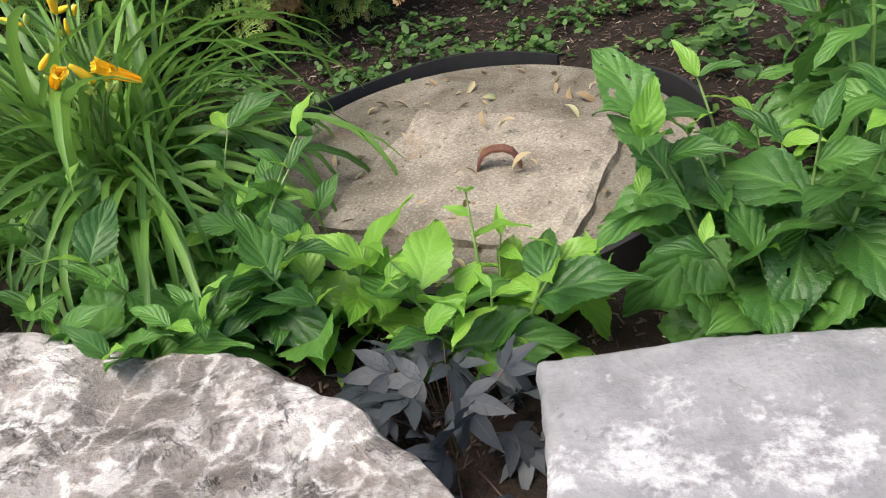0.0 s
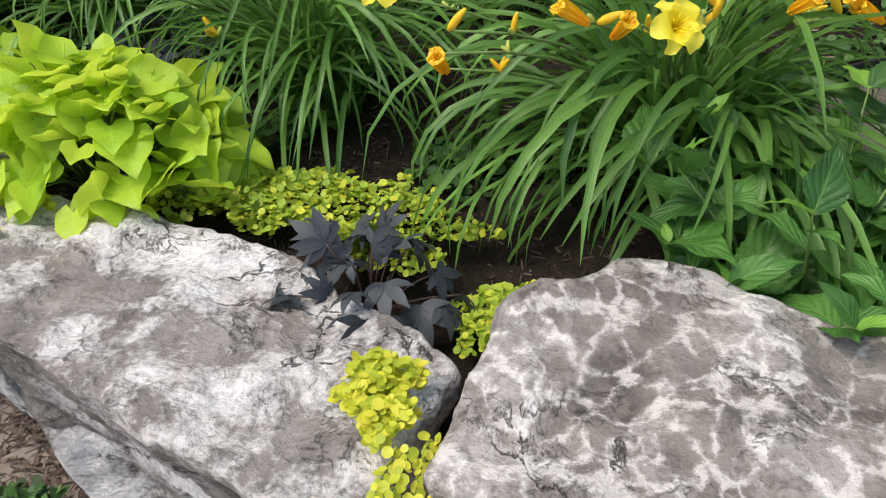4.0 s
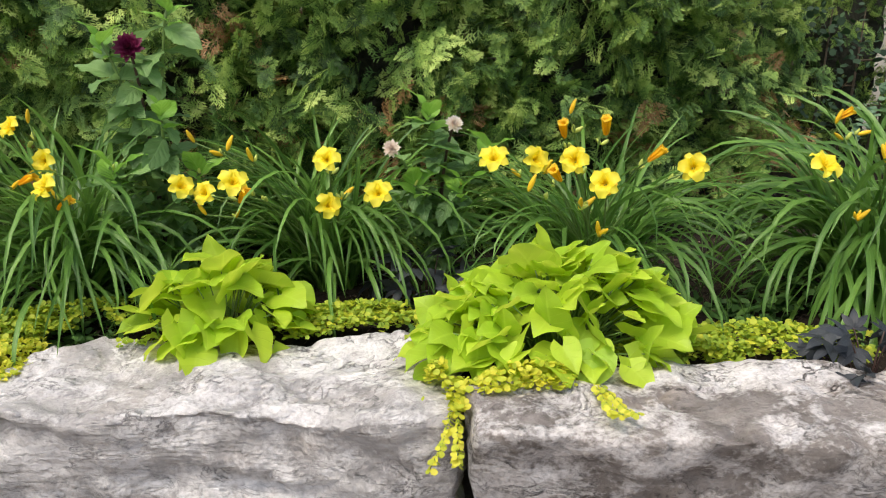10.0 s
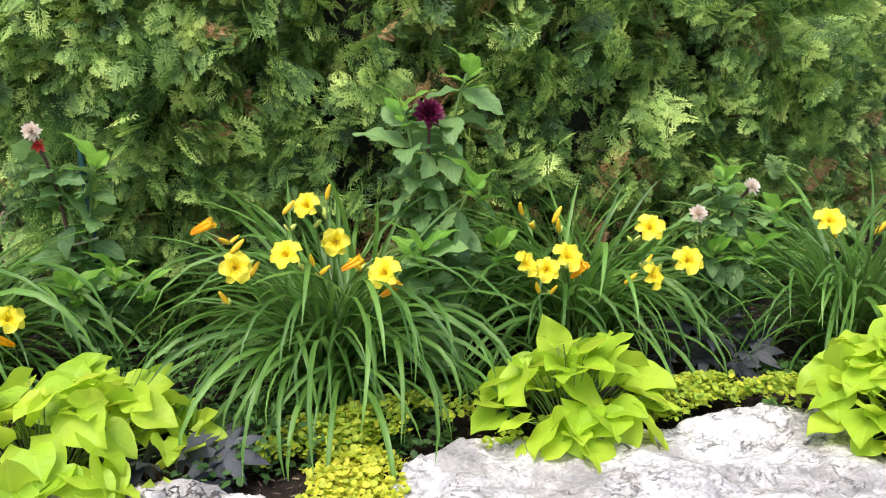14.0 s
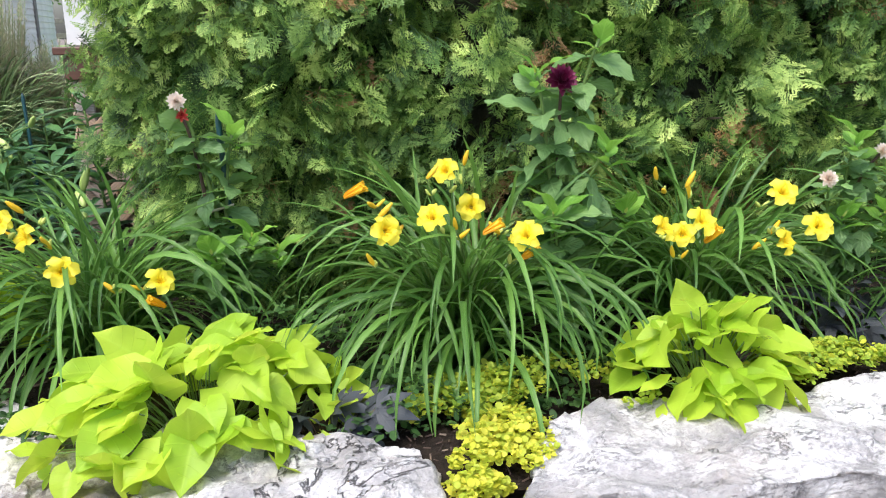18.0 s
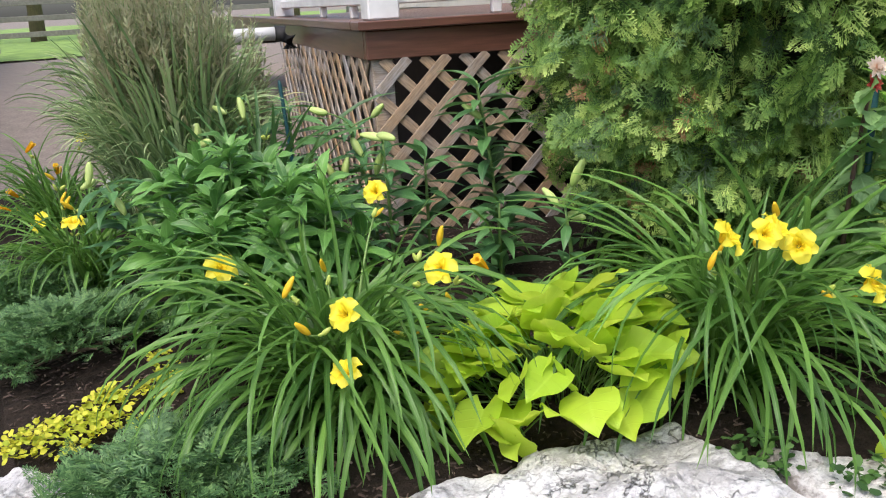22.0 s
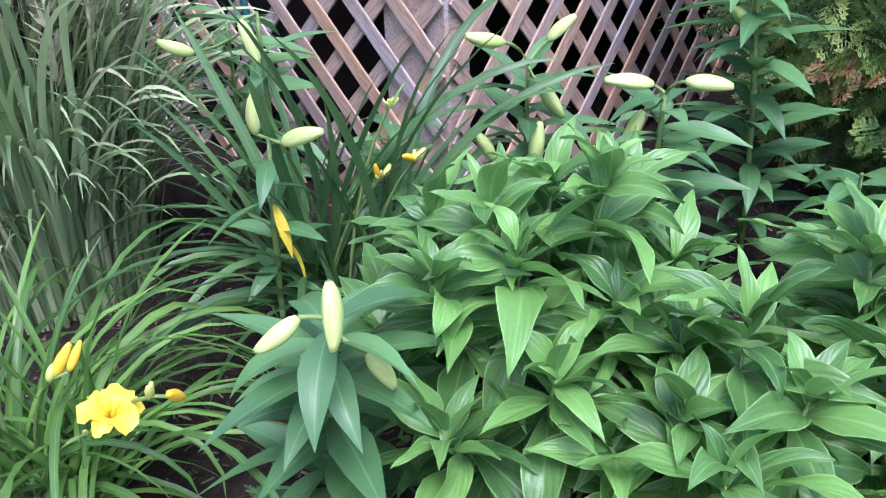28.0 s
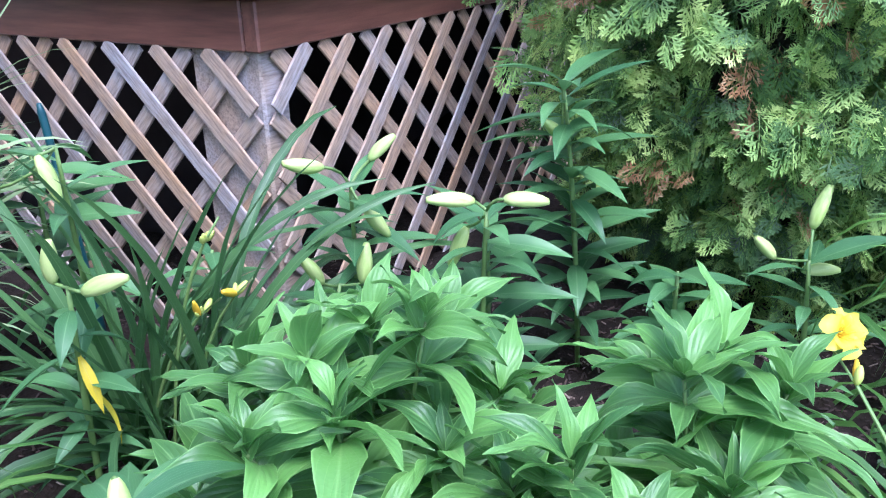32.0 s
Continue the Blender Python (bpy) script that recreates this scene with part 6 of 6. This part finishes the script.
lily((-3.98, 3.54, 0.68), (-4.0, 3.52, 1.14), 30, ((-4.018, 3.447, 1.172, 0.4, -0.85, -0.05), (-4.0, 3.58, 1.155, -0.4, 0.75, 0.15), (-4.0, 3.57, 1.07, -0.2, 0.3, -0.75)), "lily stalk with three pale buds behind the peony", 86)
lily((-3.66, 3.41, 0.68), (-3.71, 3.45, 1.30), 64, ((-3.72, 3.46, 1.21, -0.3, 0.1, 0.3),), "tall lily stalk with dense leaves beside the cedar", 87, 1.12, (0.1, 1.0))
lily((-3.72, 2.98, 0.68), (-3.74, 3.0, 1.00), 18, ((-3.73, 3.08, 1.02, -0.2, 0.6, 0.7), (-3.71, 2.99, 1.09, 0.2, -0.2, 0.9), (-3.72, 2.97, 0.98, 0.2, -0.8, 0.1)), "lily stalk with pale buds among daylily leaves", 88, 0.9)

# ---- peonies ----
PEONY_LEAVES = [blade("leaf", M_PEONY, l, w * 0.90, LANCE2, bend=b, fold=f * 0.62, ruffle=rf, waves=wv, twist=tw, start=st, n=12, c=3)
                for l, w, b, f, rf, wv, tw, st in ((0.150, 0.052, 50, 0.50, 0.07, 1.6, 18, 8), (0.172, 0.055, 74, 0.36, 0.09, 2.1, -22, 14), (0.125, 0.044, 34, 0.62, 0.06, 1.3, 10, 0),
                                                   (0.158, 0.058, 88, 0.28, 0.10, 1.9, 26, 18), (0.165, 0.049, 40, 0.55, 0.08, 2.4, -14, 4), (0.140, 0.054, 64, 0.42, 0.09, 1.5, -30, 10))]


def peony(at, half, height, stems, label, seed):
    t = thing("peony", at, label, "peony", "green peony bushes")
    r = random.Random(seed)
    for i in range(stems):
        u, a = math.sqrt((i + 0.4) / stems), i * 2.39996
        tip = Vector((half[0] * u * math.cos(a), half[1] * u * math.sin(a), height * (1.0 - 0.45 * u * u) + r.uniform(-0.03, 0.03)))
        pts = bend_curve((tip.x * 0.3, tip.y * 0.3, -0.01), tip, 0.65, 6)
        stem = piece("stem", tube("stem", pts, [0.004] * 4 + [0.003, 0.0025, 0.002], M_STEM, 6), t)
        turn = r.uniform(0, 360)
        for s, count, pitch, size in ((1.0, 5, 60, 0.68), (0.95, 5, 38, 0.88), (0.86, 6, 16, 1.04), (0.72, 6, -8, 1.08), (0.52, 5, -18, 1.0)):
            k = s * 5.99
            p = Vector(pts[int(k)]).lerp(Vector(pts[int(k) + 1]), k - int(k))
            turn += 180.0 / count + r.uniform(-8, 8)
            for j in range(count):
                piece("leaf", PEONY_LEAVES[r.randrange(6)], stem, aim(p + Vector((0, 0, r.uniform(-0.012, 0.012))), turn + j * 360 / count + r.gauss(0, 9), pitch + r.gauss(0, 13), r.gauss(0, 20), size * r.uniform(0.62, 1.04)))
    return t


peony((-4.48, 3.54, 0.68), (0.24, 0.22), 0.50, 20, "bushy glossy green peony without flowers", 91)
peony((-4.38, 3.16, 0.68), (0.15, 0.14), 0.46, 9, "smaller upright glossy green peony beside the daylily", 92)
peony((-4.60, 3.29, 0.68), (0.15, 0.13), 0.40, 9, "low glossy peony growth at the edge of the bed", 93)


# ---- reed grass, juniper, silver plant ----
def reed(at, blades, height, seed, label):
    t = thing("reed_grass", at, label, "ornamental grass")
    r = random.Random(seed)
    parts = []
    for k in range(6):
        v, f, u = blade_data(height * r.uniform(0.75, 1.12), 0.0125, STRAP, bend=r.uniform(20, 130), start=89, fold=0.3, n=16, c=1, power=r.uniform(2.0, 3.6), twist=r.uniform(-60, 60))
        parts.append((v, f))
    groups = {k: [] for k in range(6)}
    for i in range(blades):
        a, q = r.uniform(0, 360), 0.20 * math.sqrt(r.random())
        groups[i % 6].append(aim((math.sin(radians(-a)) * q, math.cos(radians(-a)) * q, -0.01), a + r.gauss(0, 30), r.gauss(-1, 5), 0, r.uniform(0.5, 1.1)))
    for k, ms in groups.items():
        tagged(piece("blades", scatter("blades", parts[k], ms, M_REED), t), kind="stuff")
    plume = []
    stems = []
    for i in range(190):
        a, q = r.uniform(0, 6.28), 0.32 * math.sqrt(r.random())
        h = height * r.uniform(0.95, 1.45)
        b = Vector((q * 0.45 * math.cos(a), q * 0.45 * math.sin(a), 0))
        e = Vector((q * 0.95 * math.cos(a), q * 0.95 * math.sin(a), h))
        stems.append((*tube_data([b, (b + e) / 2 + Vector((0, 0, 0.05)), e], 0.0013, 3), Matrix()))
        for j in range(90):
            s = 0.62 + 0.40 * j / 90
            p = b.lerp(e, s)
            plume.append(aim(p, r.uniform(0, 360), r.uniform(5, 75), 0, r.uniform(0.45, 1.25) * (1.25 - 0.8 * (j / 90))))
    v, f, u = join(stems)
    tagged(piece("flower_stems", mesh("flower_stems", v, f, M_REED, u), t), kind="stuff")
    tagged(piece("plumes", scatter("plumes", ([(-0.002, 0, 0), (0.002, 0, 0), (0.0045, 0.02, 0), (0, 0.046, 0), (-0.0045, 0.02, 0)], [(0, 1, 2, 3, 4)]), plume, M_PLUME), t, None, "pale feathery plumes"), kind="stuff")
    return t


reed((-4.33, 4.68, 0.67), 1250, 0.82, 95, "tall reed grass clump with pale feathery plumes")
reed((-3.97, 5.40, 0.64), 620, 0.60, 97, "low reed grass growing against the porch lattice")
reed((-4.28, 5.22, 0.62), 900, 0.86, 96, "tall reed grass clump with pale feathery plumes")


def juniper(at, half, count, seed, label):
    """Low creeping stems that fan out from one root, each with its own needle sprays."""
    t = thing("juniper", at, label, "juniper")
    r = random.Random(seed)
    for k in range(11):
        a = 6.2832 * k / 11 + r.uniform(-0.25, 0.25)
        reach = half * r.uniform(0.75, 1.05)
        tip = Vector((reach * math.cos(a), reach * 0.75 * math.sin(a), r.uniform(0.01, 0.06)))
        pts = bend_curve((0, 0, -0.01), tip, 0.7, 6)
        branch = piece("branch", tube("branch", pts, 0.0028, M_BARK, 5), t)
        ms = []
        for i in range(count // 11):
            u = math.sqrt(r.random())
            p = tip * u + Vector((r.gauss(0, 0.05 * u + 0.015), r.gauss(0, 0.04 * u + 0.015), 0.12 * (1 - u * u) * r.uniform(0.3, 1.0) + 0.01))
            ms.append(aim(p, math.degrees(a) - 90 + r.gauss(0, 40), r.uniform(5, 50), r.gauss(0, 40), r.uniform(0.45, 0.9)))
        tagged(piece("needles", scatter("needles", FRONDS[1], ms, M_JUNIPER), branch), kind="stuff")
    return t


juniper((-4.93, 3.60, 0.69), 0.24, 620, 97, "low blue-green creeping juniper on mulch")
juniper((-4.86, 2.74, 0.67), 0.20, 560, 98, "low blue-green creeping juniper under the daylily")
juniper((-5.0, 4.05, 0.68), 0.20, 420, 99, "low blue-green creeping juniper by the driveway")

SILVER = blade("leaf", M_SILVER, 0.10, 0.07, HEART, bend=40, fold=0.15, ruffle=0.04, n=8, c=2)


def silver(at, count, seed):
    t = thing("silver_plant", at, "silvery white-leaved plant behind the reed grass", "silver plant")
    r = random.Random(seed)
    for i in range(count):
        u, a = math.sqrt((i + 0.5) / count), i * 2.4
        piece("leaf", SILVER, t, aim((0.2 * u * math.cos(a), 0.2 * u * math.sin(a), 0.28 * (1 - u * u) + 0.03), math.degrees(a) - 90, 30 - 50 * u, r.gauss(0, 12), r.uniform(0.8, 1.2)))
    return t


silver((-4.25, 5.9, 0.60), 40, 101)

# ---- downspout by the porch ----
def downspout():
    t = thing("drain_pipe", (0, 0, 0), "white drain pipe with a black elbow beside the porch", "drain pipe")
    t.matrix_basis = PORCH
    piece("pipe", tube("pipe", [(-0.34, 1.62, 1.41), (-0.10, 1.60, 1.41)], 0.035, M_PIPE, 14), t)
    piece("elbow", tube("elbow", [(-0.12, 1.60, 1.41), (-0.075, 1.60, 1.408), (-0.05, 1.60, 1.385), (-0.045, 1.60, 1.33)], 0.042, M_BLACK, 14), t)
    return t


downspout()


# ---- litter ----
def chips(name, x0, x1, y0, y1, count, seed, label):
    r = random.Random(seed)
    t = thing(name, ((x0 + x1) / 2, (y0 + y1) / 2, 0.69), label, "mulch", kind="stuff")
    ms = []
    for i in range(count):
        x, y = r.uniform(x0, x1), r.uniform(y0, y1)
        if y < front_edge(x) + (0.0 if x < -3.5 else 0.1):
            continue
        ms.append(Matrix.Translation((x - t.location.x, y - t.location.y, soil_height(x, y) - 0.69 + r.uniform(0.0, 0.006))) @ pose(0, 0, 0, r.gauss(0, 14), r.gauss(0, 14), r.uniform(0, 360)) @ Matrix.Diagonal((r.uniform(0.15, 1.0), r.uniform(0.12, 0.5), r.uniform(0.3, 0.9), 1)))
    cube = ([(-0.012, -0.004, 0), (0.012, -0.005, 0), (0.013, 0.004, 0.001), (-0.011, 0.005, 0), (-0.010, -0.003, 0.004), (0.011, -0.003, 0.003), (0.010, 0.004, 0.004), (-0.011, 0.003, 0.003)],
            [(0, 1, 5, 4), (1, 2, 6, 5), (2, 3, 7, 6), (3, 0, 4, 7), (4, 5, 6, 7)])
    piece("chips", scatter("chips", cube, ms, M_CHIP), t)
    return t


chips("mulch", -0.6, 1.4, 0.9, 2.9, 9000, 111, "dark bark mulch chips round the tank cover")
chips("mulch", -3.2, -0.6, 1.1, 2.3, 3600, 112, "dark bark mulch chips under the daylilies")
chips("mulch", -5.1, -3.2, 2.3, 4.6, 8000, 113, "dark bark mulch chips in the bed by the porch")


def foot_litter():
    """Shredded bark and dry clippings lying on the driveway along the foot of the boulders."""
    r = random.Random(77)
    t = thing("bark_litter", (-1.0, 0.6, 0.0), "shredded bark and dry clippings along the foot of the boulders", "litter", kind="stuff")
    ms = []
    for i in range(9000):
        x = r.uniform(-3.4, 1.2)
        y = float(np.interp(x, [-3.4, -3.0, -1.95, -0.9, 0.13, 1.25], [1.55, 1.42, 1.05, 0.64, 0.38, 0.36])) + 0.22 - abs(r.gauss(0, 0.30))
        ms.append(Matrix.Translation((x + 1.0, y - 0.6, drive_height(x, y) + r.uniform(0.001, 0.014))) @ pose(0, 0, 0, r.gauss(0, 14), r.gauss(0, 14), r.uniform(0, 360)) @ Matrix.Diagonal((r.uniform(0.4, 2.0), r.uniform(0.15, 0.8), r.uniform(0.4, 1.0), 1)))
    bit = ([(-0.014, -0.004, 0), (0.014, -0.005, 0), (0.015, 0.004, 0.001), (-0.013, 0.005, 0), (0.0, 0.0, 0.005)], [(0, 1, 4), (1, 2, 4), (2, 3, 4), (3, 0, 4)])
    piece("chips", scatter("chips", bit, ms, M_CHIP), t)
    return t


foot_litter()


def dead_leaves():
    r = random.Random(5)
    t = thing("fallen_leaves", (0.09, 1.70, 0.725), "curled dry leaves lying on the concrete cover", "fallen leaves", kind="stuff")
    v, f, u = blade_data(0.045, 0.014, LANCE, bend=70, fold=0.6, n=6, c=1)
    v = [(x, y, z + 0.012) for x, y, z in v]
    ms = []
    for i in range(80):
        a, q = r.uniform(0, 6.28), 0.42 * math.sqrt(r.random())
        x, y = q * math.cos(a), q * math.sin(a) + 0.04
        on = abs(x - 0.015) + abs(y + 0.07) < 0.28
        ms.append(aim((x, y, 0.048 if on else 0.002), r.uniform(0, 360), r.gauss(0, 8), r.gauss(0, 25), r.uniform(0.4, 1.4)))
    piece("leaves", scatter("leaves", (v, f), ms, M_DRYLEAF), t)
    return t


dead_leaves()


# ---- beyond the driveway ----
def garage():
    """A long white-sided wall that recedes along the driveway; the far corner at the origin."""
    t = thing("garage", (-4.9, 17.0, drive_height(-5.0, 16.0)), "white-sided garage along the driveway", "garage")
    t.rotation_euler = (0, 0, radians(-7.5))
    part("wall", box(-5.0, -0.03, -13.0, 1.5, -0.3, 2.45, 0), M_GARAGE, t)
    for y0, y1 in ((-13.0, -0.12), (0.032, 1.5)):
        for i in range(23):
            z = 0.01 + 0.105 * i
            bm = box(-0.028, 0.006, y0, y1, z, z + 0.107, 0.004)
            for v in bm.verts:
                if v.co.x > -0.01 and v.co.z > z + 0.06:
                    v.co.x -= 0.014
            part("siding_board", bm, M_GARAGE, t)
    part("corner_trim", box(-0.05, 0.03, -0.118, 0.03, 0.0, 2.45, 0.005), M_GREYWOOD, t, "grey upright trim board")
    part("roof", box(-5.4, 0.10, -13.3, 1.7, 2.455, 2.58, 0.01), M_GREYWOOD, t)
    return t


garage()
lawn = new("lawn", grid_mesh("lawn", list(np.linspace(-40, 20, 60)), list(np.linspace(17.5, 60, 40)), lambda x, y: drive_height(x, y) + 0.03 + 0.03 * noise.noise((x * 0.3, y * 0.3, 0)), M_LAWNBASE))
tagged(lawn, "sunlit green lawn beyond the driveway", "lawn", kind="structure")


def fence():
    t = thing("fence", (-4.0, 21.0, drive_height(-4, 21) + 0.02), "weathered grey post-and-rail fence on the lawn", "fence")
    for i in range(9):
        part("post", box(-8 + i * 2.0 - 0.07, -8 + i * 2.0 + 0.07, -0.07, 0.07, -0.1, 1.15, 0.01), M_GREYWOOD, t)
    for z in (0.30, 0.62, 0.94):
        part("rail", box(-8.1, 8.1, -0.10, -0.07, z, z + 0.11, 0.006), M_GREYWOOD, t)
    return t


fence()


def tree(at, height, radius, count, seed):
    t = thing("tree", at, "leafy green tree in the distance", "tree", "distant trees")
    r = random.Random(seed)
    piece("trunk", tube("trunk", [(0, 0, -0.1), (0.1, 0, height * 0.4), (0, 0.1, height * 0.8)], [0.22, 0.16, 0.05], M_BARK, 8), t)
    ms = []
    for i in range(count):
        u, v, w = r.gauss(0, 0.45), r.gauss(0, 0.45), r.uniform(-0.5, 0.5)
        p = (u * radius, v * radius, height * (0.55 + 0.8 * w * 0.8))
        if noise.noise((p[0] * 0.7, p[1] * 0.7, p[2] * 0.7 + seed)) < -0.1:
            continue
        ms.append(aim(p, r.uniform(0, 360), r.gauss(0, 40), r.gauss(0, 40), r.uniform(8, 16)))
    piece("crown", scatter("crown", LEAFLET, ms, M_FARLEAF), t)
    return t


for k, (x, y) in enumerate(((-13, 34), (-7, 31), (-2.5, 28), (2, 33), (-18, 38), (6, 30))):
    tree((x, y, drive_height(x, y)), 7.0, 2.6, 3600, 120 + k)
